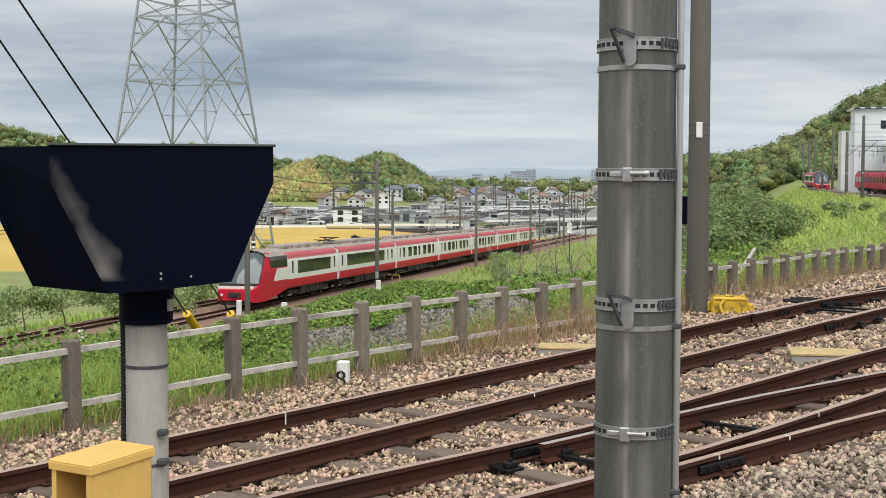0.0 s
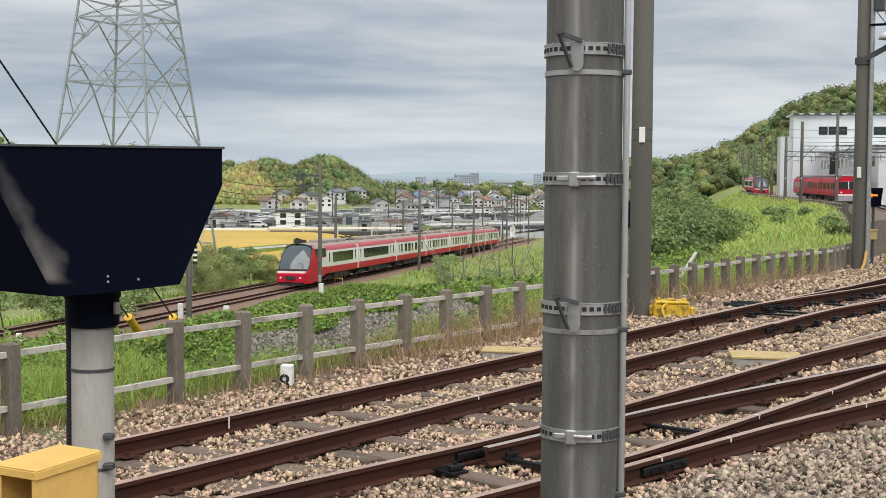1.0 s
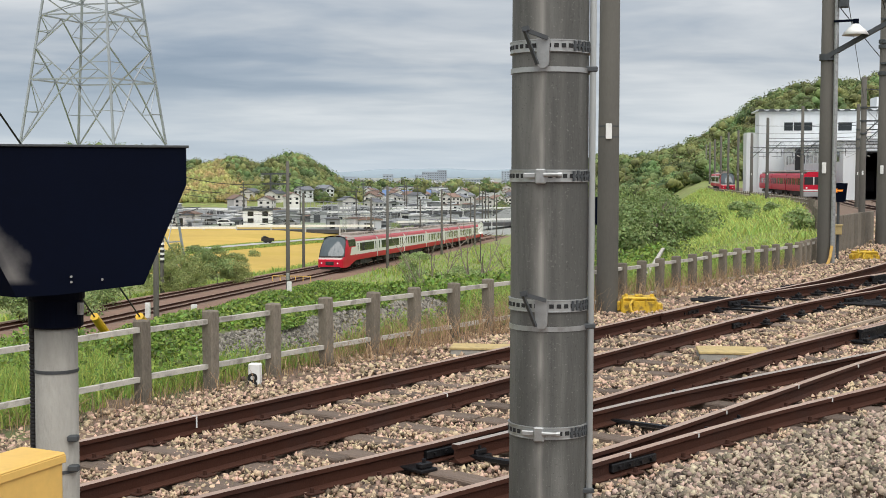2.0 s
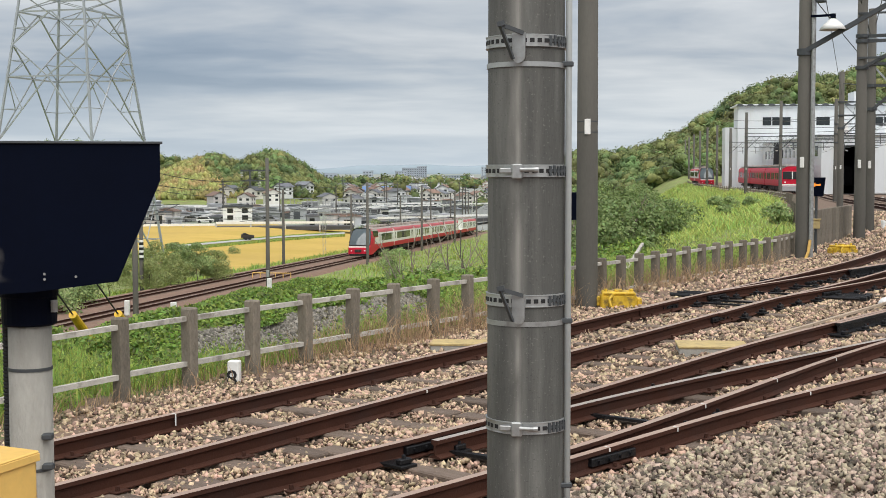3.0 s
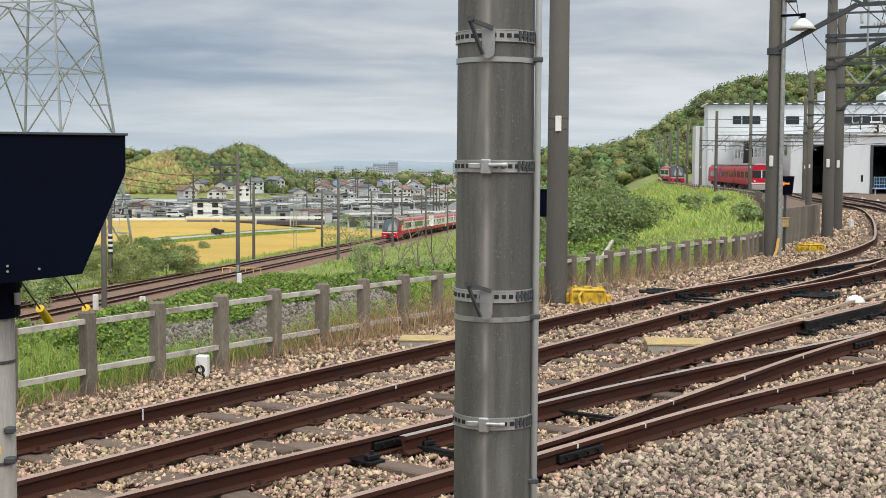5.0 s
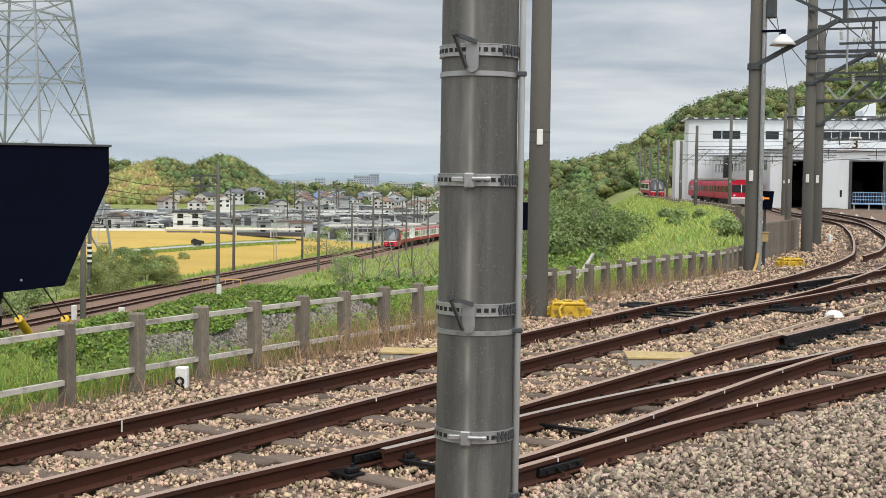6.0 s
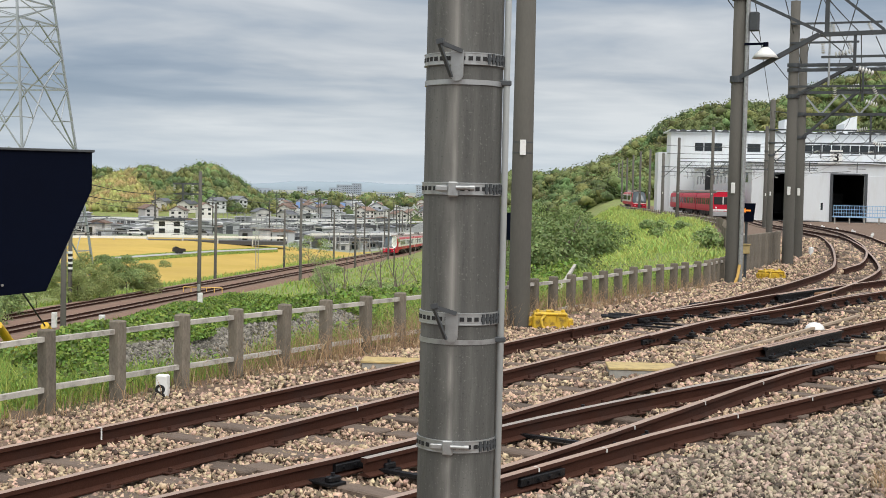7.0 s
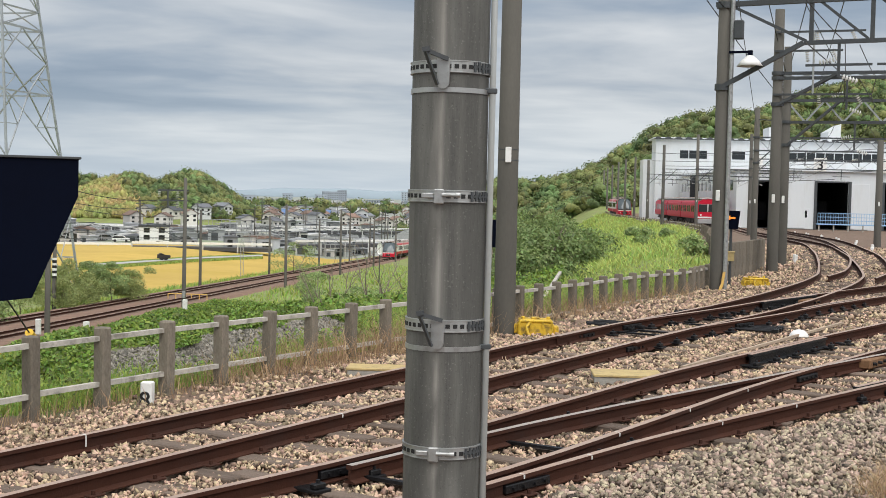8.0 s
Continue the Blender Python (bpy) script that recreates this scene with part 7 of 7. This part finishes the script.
yard_mast(20.65, 118, -0.8, 8.0, 0.18, "concrete mast carrying a lattice portal over the tracks", 16, (5.9, 5.1), 30)
yard_mast(25.75, 82, -0.6, 5.9, 0.22, "concrete mast between the depot tracks", 20)
yard_mast(18.47, 160, -1.0, 10.0, 0.21, "concrete mast beside the depot siding", 12, (6.0, 5.2), 12)
yard_mast(17.08, 172, -1.0, 9.2, 0.22, "concrete mast beside the depot siding", 12, (6.2, 5.4), 14)
yard_mast(16.45, 196, -1.1, 8.0, 0.24, "concrete mast beside the far siding", 12, (6.0, 5.3), 14)
for az, r in ((15.9, 228), (15.5, 240), (15.2, 262), (14.95, 285), (14.75, 310), (14.6, 335)):
    yard_mast(az, r, -1.2, 9.5, 0.22, "distant concrete mast beside the far siding", 12)

for ctrl in (L_LINE, M_LINE):
    c = sideways(so_line(ctrl, 4.0), G / 2)
    c = [p for p in c if 24 < p.x * U[0] + p.y * U[1] < 165]
    for h, sag in ((4.9, 0.0), (5.7, 0.02)):
        wire("contact_wire", [(p.x, p.y, upper_h(p) + h) for p in c[::3]], 0.012, "overhead contact wire above the depot tracks", sag)
for k, (az0, z0, az1, r1, z1) in enumerate(((16.6, 7.3, 19.4, 30.8, 6.4), (17.6, 7.6, 19.4, 30.8, 6.6), (16.8, 7.4, 22.0, 45.5, 5.3), (19.4, 7.9, 20.85, 84, 6.6), (20.4, 7.9, 22.0, 45.5, 6.2), (21.3, 7.9, 25.7, 82, 5.6), (22.8, 7.0, 21.2, 118, 5.8), (24.2, 7.0, 22.4, 118, 5.6))):
    a, b = bearing_xy(az0, 26 + k), bearing_xy(az1, r1)
    wire("overhead_cable", [(a[0] - (b[0] - a[0]) * 0.6, a[1] - (b[1] - a[1]) * 0.6, z0 + (z0 - z1) * 0.6), (*a, z0), (*b, z1)], 0.013, "dark overhead cable strung between the yard masts", 0.08)

# signal and small cabinet beside the lamp mast
x, y = bearing_xy(19.92, 32.2)
sg = thing("dwarf_signal", "black hooded yard signal with a lit amber arrow", "signal", at=(x, y, -0.1), turn=-18)
bm = new_bm()
prism(bm, [(-0.20, 1.98), (0.20, 1.98), (0.155, 1.55), (-0.155, 1.55)], 0, 0.2)
part("hood", bm, M_BLACK, sg)
bm = new_bm()
rod(bm, (0, 0.1, 0), (0, 0.1, 1.6), 0.034)
part("post", bm, M_GALV_D, sg)
bm = new_bm()
prism(bm, [(-0.11, 1.81), (-0.03, 1.865), (-0.03, 1.83), (0.09, 1.83), (0.09, 1.79), (-0.03, 1.79), (-0.03, 1.755)], -0.012, 0.0)
part("arrow_lamp", bm, M_AMBER, sg)
bm = new_bm()
box(bm, -0.09, -0.06, 0.80, 0.09, 0.06, 1.0, 0.01)
box(bm, -0.11, -0.08, 1.0, 0.11, 0.08, 1.03, 0.005)
part("junction_box", bm, M_YPLATE, sg, "small yellow junction box")

# guardrail of yellow pipe at the end of the fence
x, y = bearing_xy(20.3, 44)
gr = thing("pipe_guard", "low concrete guard rail beyond the fence", "railing", at=(x, y, -0.1), turn=-20)
for k in range(6):
    bm = new_bm()
    rod(bm, (-0.2 * k, 4.0 * k, -0.3), (-0.2 * k, 4.0 * k, 0.75), 0.05, seg=8)
    part("post", bm, M_CONC_POST, gr)
for z in (0.35, 0.7):
    bm = new_bm()
    rod(bm, (0, 0, z), (-1.0, 20, z), 0.05, seg=8)
    part("rail", bm, M_CONC_RAIL, gr)

# low fence along the brink of the embankment
bf = thing("brink_fence", "low grey fence along the brink of the embankment", "fence")
brink = [Vector((*p, 0)) for p in ((16.0, 46), (19.6, 57), (29, 84), (39, 115), (50.6, 158), (58.4, 205), (66.2, 250), (85, 326))]
for z in (0.3, 0.65):
    bm = new_bm()
    tube(bm, [(p.x, p.y, float(rail_z(p.x * U[0] + p.y * U[1])) - 0.2 + z) for p in brink], 0.05, 5)
    part("rail", bm, M_CONC_RAIL, bf)
bm = new_bm()
box(bm, -0.07, -0.07, -0.3, 0.07, 0.07, 0.8)
me = bpy.data.meshes.new("post")
bm.to_mesh(me)
bm.free()
me.materials.append(M_CONC_POST)
for a, b in zip(brink, brink[1:]):
    n = int((b - a).length / 2.5)
    for i in range(n):
        p = a.lerp(b, i / n)
        share("post", me, bf, pose(p.x, p.y, float(rail_z(p.x * U[0] + p.y * U[1])) - 0.2))

# white marker stones between the depot tracks
for i in range(14):
    s = 46 + i * 7.5
    o = np.interp(s, [34, 48, 60, 90, 123.6, 165], [5.4, 7.3, 9.9, 17.0, 26.6, 39.5]) - 0.6 + 0.5 * (i % 2)
    x, y = plan(s, float(o))
    mk = thing("marker_block", "small white marker block on the ballast", "marker", "white marker blocks", at=(x, y, float(rail_z(s)) - 0.2), turn=-20)
    bm = new_bm()
    box(bm, -0.075, -0.075, 0, 0.075, 0.075, 0.2, 0.02)
    part("block", bm, M_WHITE, mk)
x, y = bearing_xy(22.55, 49)
mk = thing("marker_post", "small white post on the ballast beside the curve", "marker", at=(x, y, -0.2))
bm = new_bm()
box(bm, -0.07, -0.07, -0.1, 0.07, 0.07, 0.5, 0.02)
part("stone", bm, M_WHITE, mk)

# guy wires with yellow guards behind the fence
for az_lo, r_lo, z_lo, az_hi, r_hi, z_hi in ((-8.5, 19.48, -0.38, -17.68, 13.99, 3.75), (-10.32, 19.48, -0.37, -19.49, 13.99, 3.74)):
    a, b = bearing_xy(az_lo, r_lo), bearing_xy(az_hi, r_hi)
    lo, hi = Vector((*a, z_lo)), Vector((*b, z_hi))
    gy = thing("guy_wire", "steel guy wire with a yellow plastic guard behind the fence", "guy wire", "guy wires")
    bm = new_bm()
    rod(bm, lo, lo.lerp(hi, 1.6), 0.011, seg=6)
    part("wire", bm, M_CABLE, gy)
    bm = new_bm()
    d = (hi - lo).normalized()
    rod(bm, lo - d * 0.38, lo + d * 0.85, 0.072, 0.058, 12)
    part("guard", bm, M_GUARD, gy)
    bm = new_bm()
    rod(bm, lo - d * 0.66, lo - d * 0.38, 0.078, 0.074, 12)
    part("guard_foot", bm, M_RUBBER, gy)

# cross-span wires in front of the depot
for az0, az1, r0, r1, z in ((16.6, 21.2, 172, 150, 8.2), (16.6, 27, 172, 140, 7.2), (17.0, 27, 165, 120, 6.4), (17.0, 27, 165, 122, 5.6), (18.5, 28, 160, 118, 7.6), (19.4, 28, 140, 100, 5.2), (20.8, 28, 84, 78, 7.2), (18.2, 24, 150, 130, 4.8)):
    a, b = bearing_xy(az0, r0), bearing_xy(az1, r1)
    wire("span_wire", [(*a, z), (*b, z - 0.3)], 0.03, "thin grey cross-span wire over the depot tracks", 0.25, None, M_GALV_D)


# ---- the town across the valley ----
def house(name, label, w, d, h, roof_h, wall, roof, flat=False, floors=2):
    """A prototype building with walls, roof, windows and door."""
    t = thing(name, label, "house" if not flat else "building", "houses of the town")
    bm = new_bm()
    box(bm, -w / 2, -d / 2, -1.5, w / 2, d / 2, h)
    if not flat:
        prism(bm, [(-w / 2, h), (w / 2, h), (0, h + roof_h)], -d / 2, d / 2)
    part("wall", bm, wall, t)
    bm = new_bm()
    e = 0.6
    if flat:
        box(bm, -w / 2 - 0.2, -d / 2 - 0.2, h, w / 2 + 0.2, d / 2 + 0.2, h + 0.5)
    else:
        for s in (1, -1):
            v = [bm.verts.new(p) for p in ((0, -d / 2 - e, h + roof_h + 0.15), (0, d / 2 + e, h + roof_h + 0.15), (s * (w / 2 + e), d / 2 + e, h - e * roof_h * 2 / w + 0.15), (s * (w / 2 + e), -d / 2 - e, h - e * roof_h * 2 / w + 0.15))]
            v2 = [bm.verts.new(q.co + Vector((0, 0, 0.22))) for q in v]
            bm.faces.new(v)
            bm.faces.new(v2[::-1])
            for i in range(4):
                bm.faces.new((v[i], v2[i], v2[(i + 1) % 4], v[(i + 1) % 4]))
        bmesh.ops.recalc_face_normals(bm, faces=bm.faces)
    part("roof", bm, roof, t)
    n = max(2, int(w / 3.2))
    nd = max(2, int(d / 3.6))
    bmw = new_bm()
    box(bmw, -0.7, -0.03, -0.55, 0.7, 0.03, 0.55)
    me = bpy.data.meshes.new("window")
    bmw.to_mesh(me)
    bmw.free()
    me.materials.append(M_GLASS_D)
    for f in range(floors):
        z = 1.5 + f * (h - 0.6) / max(1, floors)
        for k in range(n):
            share("window", me, t, pose(-w / 2 + (k + 0.5) * w / n, -d / 2 - 0.02, z))
        for k in range(nd):
            share("window", me, t, pose(w / 2 + 0.02, -d / 2 + (k + 0.5) * d / nd, z, 0, 0, 90))
    return t


def town():
    protos = [house("house", "two-storey house with a grey tiled gable roof", 7, 8, 4.8, 1.8, M_HOUSE, M_BROWNROOF),
              house("house", "low house with a wide grey tiled roof", 8.5, 6.5, 2.9, 1.8, M_HOUSE, M_ROOFTILE, floors=1),
              house("house", "pale rendered house with a tiled roof", 6, 8, 4.8, 1.6, M_FARWHITE, M_ROOFTILE),
              house("warehouse", "long pale warehouse with a low metal roof", 26, 12, 6.0, 0.9, M_FARWHITE, M_GALV_D, True, 1),
              house("apartment_block", "pale concrete apartment block", 10, 8, 9, 0, M_FARWHITE, M_CONC, True, 4)]
    rr = random.Random(21)
    used = set()
    for k in range(520):
        y = 540 * (1900 / 540) ** (rr.random() ** 1.25)
        az = rr.uniform(-9.5, 10.6)
        x = y * math.tan(radians(az))
        if float(hills(np.array(x), np.array(y))) > 1.2 or float(edge_dist(np.array(x), np.array(y))) < 60 or abs(x - low_x(y)) < 14:
            continue
        if any((x - a) ** 2 + (y - b) ** 2 < 110 for a, b in used):
            continue
        used.add((x, y))
        q = rr.random()
        i = (0 if q < .34 else 1 if q < .58 else 2 if q < .80 else 3 if q < .96 else 4)
        i = 1 if y < 480 or (i == 3 and y < 800) or (i == 4 and y < 1250) else i
        z = float(land(x, y))
        m = pose(x, y, z + 0.5, 0, 0, rr.uniform(-50, 50)) @ Matrix.Scale(0.85, 4)
        if protos[i].location.length < 0.01:
            protos[i].matrix_world = m
        else:
            copy_thing(protos[i], m)
    for k in range(34):  # houses at the foot of the grove
        az, y = rr.uniform(-7.5, 0.6), rr.uniform(405, 452)
        x = y * math.tan(radians(az))
        hh = float(hills(np.array(x), np.array(y)))
        if hh > 4.5 or any((x - a) ** 2 + (y - b) ** 2 < 60 for a, b in used):
            continue
        used.add((x, y))
        copy_thing(protos[k % 3], pose(x, y, float(land(x, y)) + 0.6, 0, 0, rr.uniform(-60, 60)) @ Matrix.Scale(0.72, 4))
    big = [(2.6, 1750, 14, 14, M_FARWHITE), (1.2, 1500, 10, 15, M_FARWHITE), (3.0, 2100, 24, 20, M_FARWHITE), (3.5, 2300, 16, 24, M_FARWHITE), (6.2, 2000, 12, 22, M_FARWHITE), (7.0, 1800, 14, 16, M_FARWHITE), (8.0, 1900, 13, 17, M_FARWHITE),
           (8.6, 1500, 12, 16, M_TERRA), (9.2, 1700, 16, 14, M_FARWHITE), (5.0, 1600, 26, 8, M_FARWHITE), (9.9, 2000, 22, 15, M_FARWHITE), (6.7, 1400, 24, 9, M_FARWHITE), (-0.4, 1300, 12, 12, M_FARWHITE)]
    for az, r, w, h, m in big:
        x, y = bearing_xy(az, r)
        # all but the orange block take the colour with the haze in it
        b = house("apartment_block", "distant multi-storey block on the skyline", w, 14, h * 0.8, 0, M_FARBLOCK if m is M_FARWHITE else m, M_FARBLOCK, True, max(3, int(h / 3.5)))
        b.matrix_world = pose(x, y, float(land(x, y)), 0, 0, rr.uniform(-15, 15))
    # blue-roofed factory and sheeted building
    b = house("factory", "long factory hall with a blue metal roof", 13, 22, 4.5, 2.2, M_FARWHITE, M_BLUEROOF, floors=1)
    b.matrix_world = pose(*bearing_xy(2.0, 640), -12.5, 0, 0, 84)
    b = house("sheeted_building", "building wrapped in white construction sheeting", 7, 6, 5.6, 0, M_WHITE, M_GALV_D, True, 3)
    b.matrix_world = pose(*bearing_xy(-4.3, 330), -12.4, 0, 0, 4)


town()


def roads():
    """Roads at the edge of the fields, with white parapets."""
    for az0, az1, r0, r1, z, h, label in ((-5.2, 0.6, 305, 305, -10.55, 0.9, "white road parapet at the edge of the fields"), (-12, -5.2, 306, 306, -10.75, 0.7, "grey road parapet at the edge of the fields"), (-4.5, 9.5, 360, 470, -9.6, 0.9, "white parapet of a raised road"),
                                          (1.6, 10, 322, 370, -10.3, 0.9, "white parapet beside the embankment road"), (-10, 4.0, 395, 430, -9.2, 0.8, "pale parapet of a raised road")):
        a, b = bearing_xy(az0, r0), bearing_xy(az1, r1)
        t = thing("road_parapet", label, "parapet", kind="structure")
        bm = new_bm()
        beam(bm, (*a, z + h), (*b, z + h), 0.5, 0.5)
        part("rail", bm, M_WHITE, t)
        n = int(math.hypot(b[0] - a[0], b[1] - a[1]) / 7)
        bm = new_bm()
        box(bm, -0.15, -0.15, -3, 0.15, 0.15, h)
        me = bpy.data.meshes.new("post")
        bm.to_mesh(me)
        bm.free()
        me.materials.append(M_VIADUCT)
        for k in range(n):
            share("post", me, t, pose(a[0] + (b[0] - a[0]) * k / n, a[1] + (b[1] - a[1]) * k / n, z))
        bm = new_bm()
        a2, b2 = (a[0] * 1.012, a[1] * 1.012), (b[0] * 1.012, b[1] * 1.012)
        v = [bm.verts.new(p) for p in ((*a, z), (*b, z), (b2[0] * 1.01, b2[1] * 1.01, z), (a2[0] * 1.01, a2[1] * 1.01, z))]
        w = [bm.verts.new(q.co + Vector((0, 0, -0.8))) for q in v]
        bm.faces.new(v)
        for k in range(4):
            bm.faces.new((v[k], w[k], w[(k + 1) % 4], v[(k + 1) % 4]))
        bmesh.ops.recalc_face_normals(bm, faces=bm.faces)
        part("deck", bm, M_ASPHALT, t)
    # farm track through the wheat
    bm = new_bm()
    pts = [bearing_xy(-7.2, 225), bearing_xy(-4.6, 246), bearing_xy(-2.5, 268), bearing_xy(0.2, 300)]
    rows = []
    for p in pts:
        rows.append([bm.verts.new((p[0], p[1] + o, float(land(p[0], p[1])) + 0.35)) for o in (-3.4, 3.4)])
    for u, v in zip(rows, rows[1:]):
        bm.faces.new((u[0], v[0], v[1], u[1]))
    tagged(part("farm_track", bm, M_PATH), "pale concrete farm track through the wheat", "road", kind="structure")
    for side, wdt in ((-1, 3.2), (1, 2.2)):
        x, y, z = [], [], []
        for a, b in zip(pts, pts[1:]):
            n = 1800
            k = RNG.uniform(0, 1, n)
            x.append(a[0] + (b[0] - a[0]) * k)
            y.append(a[1] + (b[1] - a[1]) * k + side * (3.5 + RNG.uniform(0, wdt * 2, n)))
        x, y = np.concatenate(x), np.concatenate(y)
        blades("grass", x, y, land(x, y) + 0.05, RNG.uniform(0.15, 0.4, len(x)), RNG.uniform(0.15, 0.3, len(x)), M_GRASS, "green verge along the farm track", 0.6)


roads()


def car(name, label, at, turn, material, length=4.2, height=1.5):
    c = thing(name, label, "car", "cars in the valley", at=at, turn=turn)
    bm = new_bm()
    L = length / 2
    prism(bm, [(-L, 0.35), (L, 0.35), (L, 0.85), (L - 0.9, 0.95), (L - 1.5, height), (-L + 0.5, height), (-L + 0.05, 0.95)], -0.82, 0.82)
    body = part("body", bm, material, c)
    bm = new_bm()
    prism(bm, [(L - 1.05, 0.98), (L - 1.52, height - 0.1), (-L + 0.55, height - 0.1), (-L + 0.2, 0.98)], -0.84, 0.84)
    part("window", bm, M_GLASS_D, body)
    for sx in (-L + 0.75, L - 0.8):
        for sy in (-0.75, 0.75):
            bm = new_bm()
            rod(bm, (sx, sy - 0.1, 0.32), (sx, sy + 0.1, 0.32), 0.32, seg=14)
            part("wheel", bm, M_RUBBER, c)


x, y = bearing_xy(-3.9, 253)
car("car", "dark off-road car parked on the farm track", (x, y, float(land(x, y)) + 0.35), 10, M_UNDER, 2.3, 1.25)
for k in range(12):
    az = -9.0 + k * 0.55 + R.uniform(-.15, .15)
    x, y = bearing_xy(az, 322 + R.uniform(0, 30))
    car("car", "car parked at the edge of the town", (x, y, float(land(x, y)) + 0.1), R.uniform(-20, 20), M_CARS if k % 3 else M_WHITE)


def town_poles():
    rr = random.Random(5)
    for k in range(46):
        r = rr.uniform(325, 640)
        az = rr.uniform(-9, 10)
        x, y = bearing_xy(az, r)
        if float(hills(np.array(x), np.array(y))) > 1 or float(edge_dist(np.array(x), np.array(y))) < 50:
            continue
        p = thing("power_pole", "slim grey power pole in the town", "pole", "town power poles", at=(x, y, float(land(x, y))))
        bm = new_bm()
        rod(bm, (0, 0, -0.5), (0, 0, 10), 0.17, 0.12, 8)
        part("shaft", bm, M_POLE_FAR, p)
        for z in (9.3, 8.5):
            bm = new_bm()
            beam(bm, (-1.0, 0, z), (1.0, 0, z), 0.12)
            part("crossarm", bm, M_GALV_D, p)
    # slim lattice mast in the wheat
    x, y = bearing_xy(-0.66, 205)
    p = thing("lattice_mast", "slim white lattice mast at the edge of the wheat", "mast", at=(x, y, float(land(x, y))))
    for sx, sy in ((-.22, -.22), (.22, -.22), (.22, .22), (-.22, .22)):
        bm = new_bm()
        beam(bm, (sx, sy, -0.3), (sx, sy, 7.6), 0.07)
        part("leg", bm, M_GALV, p)
    for k in range(14):
        bm = new_bm()
        s = 1 if k % 2 else -1
        beam(bm, (-.22 * s, -.22, k * 0.54), (.22 * s, -.22, k * 0.54 + 0.54), 0.05)
        part("lacing", bm, M_GALV, p)


town_poles()


def sheds():
    """Low sheds, greenhouses and stacked materials between the fields and the houses."""
    rr = random.Random(77)
    mats = [M_SHEET, M_SHEET, M_GALV_D, M_FARWHITE, M_SHEET, M_ROOFTILE, M_VIADUCT, M_BROWNROOF]
    for k in range(300):
        r = 324 + 210 * rr.random() ** 1.1
        az = rr.uniform(-9.5, 10)
        x, y = bearing_xy(az, r)
        if float(hills(np.array(x), np.array(y))) > 0.8 or float(edge_dist(np.array(x), np.array(y))) < 55 or abs(x - low_x(y)) < 12:
            continue
        w, d, h = rr.uniform(1.8, 5.5), rr.uniform(2.0, 4), rr.uniform(1.2, 3.0)
        t = thing("shed", "low pale shed between the fields and the town", "shed", "sheds of the town", at=(x, y, float(land(x, y)) - 0.1), turn=rr.uniform(-30, 30))
        bm = new_bm()
        box(bm, -w / 2, -d / 2, -1, w / 2, d / 2, h)
        part("wall", bm, rr.choice([M_FARWHITE, M_HOUSE, M_SHEET, M_SHEET]), t)
        bm = new_bm()
        prism(bm, [(-w / 2 - 0.3, h), (w / 2 + 0.3, h), (w / 2 + 0.3, h + 0.15), (0, h + 0.15 + w * rr.uniform(0.02, 0.14)), (-w / 2 - 0.3, h + 0.15)], -d / 2 - 0.3, d / 2 + 0.3)
        part("roof", bm, rr.choice(mats), t)
        bm = new_bm()
        box(bm, -w * 0.3, -d / 2 - 0.04, 0.1, w * 0.1, -d / 2, h * 0.75)
        part("door", bm, rr.choice([M_GLASS_D, M_GALV_D]), t)


sheds()


def racks():
    """Pale steel pipe frames between the sheds."""
    rr = random.Random(31)
    for k in range(46):
        x, y = bearing_xy(rr.uniform(-9.5, 6), rr.uniform(318, 420))
        if float(hills(np.array(x), np.array(y))) > 0.8 or abs(x - low_x(y)) < 12:
            continue
        w, h, n = rr.uniform(5, 14), rr.uniform(2.0, 4.2), rr.randint(4, 8)
        t = thing("pipe_rack", "pale steel pipe rack standing between the sheds", "rack", "pipe racks of the town", at=(x, y, float(land(x, y))), turn=rr.uniform(-25, 25))
        for i in range(n):
            bm = new_bm()
            rod(bm, (w * i / (n - 1), 0, -0.3), (w * i / (n - 1), 0, h), 0.08, seg=5)
            part("upright", bm, M_GALV, t)
        for z in (h * 0.5, h):
            bm = new_bm()
            rod(bm, (-0.3, 0, z), (w + 0.3, 0, z), 0.08, seg=5)
            part("bar", bm, M_GALV, t)


racks()

# mountains beyond the plain; the haze before them is put into their colour
bm = new_bm()
prev = None
for i in range(80):
    az = -30 + i * 0.75
    r = 4300
    h = 8 + 13 * max(0, math.sin((az + 1) * 0.16)) + 4 * math.sin(az * 0.83) + 2 * math.sin(az * 2.1)
    x, y = r * math.sin(radians(az)), r * math.cos(radians(az))
    row = [bm.verts.new((x, y, -20)), bm.verts.new((x, y, max(h, 6) + 2)), bm.verts.new((x * 1.08, y * 1.08, -20))]
    if prev:
        bm.faces.new((prev[0], row[0], row[1], prev[1]))
        bm.faces.new((prev[1], row[1], row[2], prev[2]))
    prev = row
tagged(part("backdrop", bm, M_MOUNT, smooth=True), "mountains far beyond the plain, haze painted in as pale blue", "mountains", kind="structure")


def tree_belt(n):
    x, y = RNG.uniform(-70, 230, n * 6), RNG.uniform(520, 1300, n * 6)
    az = np.degrees(np.arctan2(x, y))
    k = (az > -4) & (az < 10.5) & (wavy(x, y, 0.012, 1.0) + 0.5 * wavy(x, y, 0.05) > 0.45)
    return x[k][:n], y[k][:n]


forest("forest", 260, tree_belt, M_FOREST, "dark trees scattered through the town", (3.0, 5.0), 1.3, 40)


# ---- motion ----
def motions():
    """The express runs away down the main line, easing off a little."""
    walk(moving_train, [(t * 0.5, train_pose(84.3 + 25.5 * min(t * 0.5, 3.5) + 25.0 * max(0.0, t * 0.5 - 3.5))) for t in range(17)])


motions()
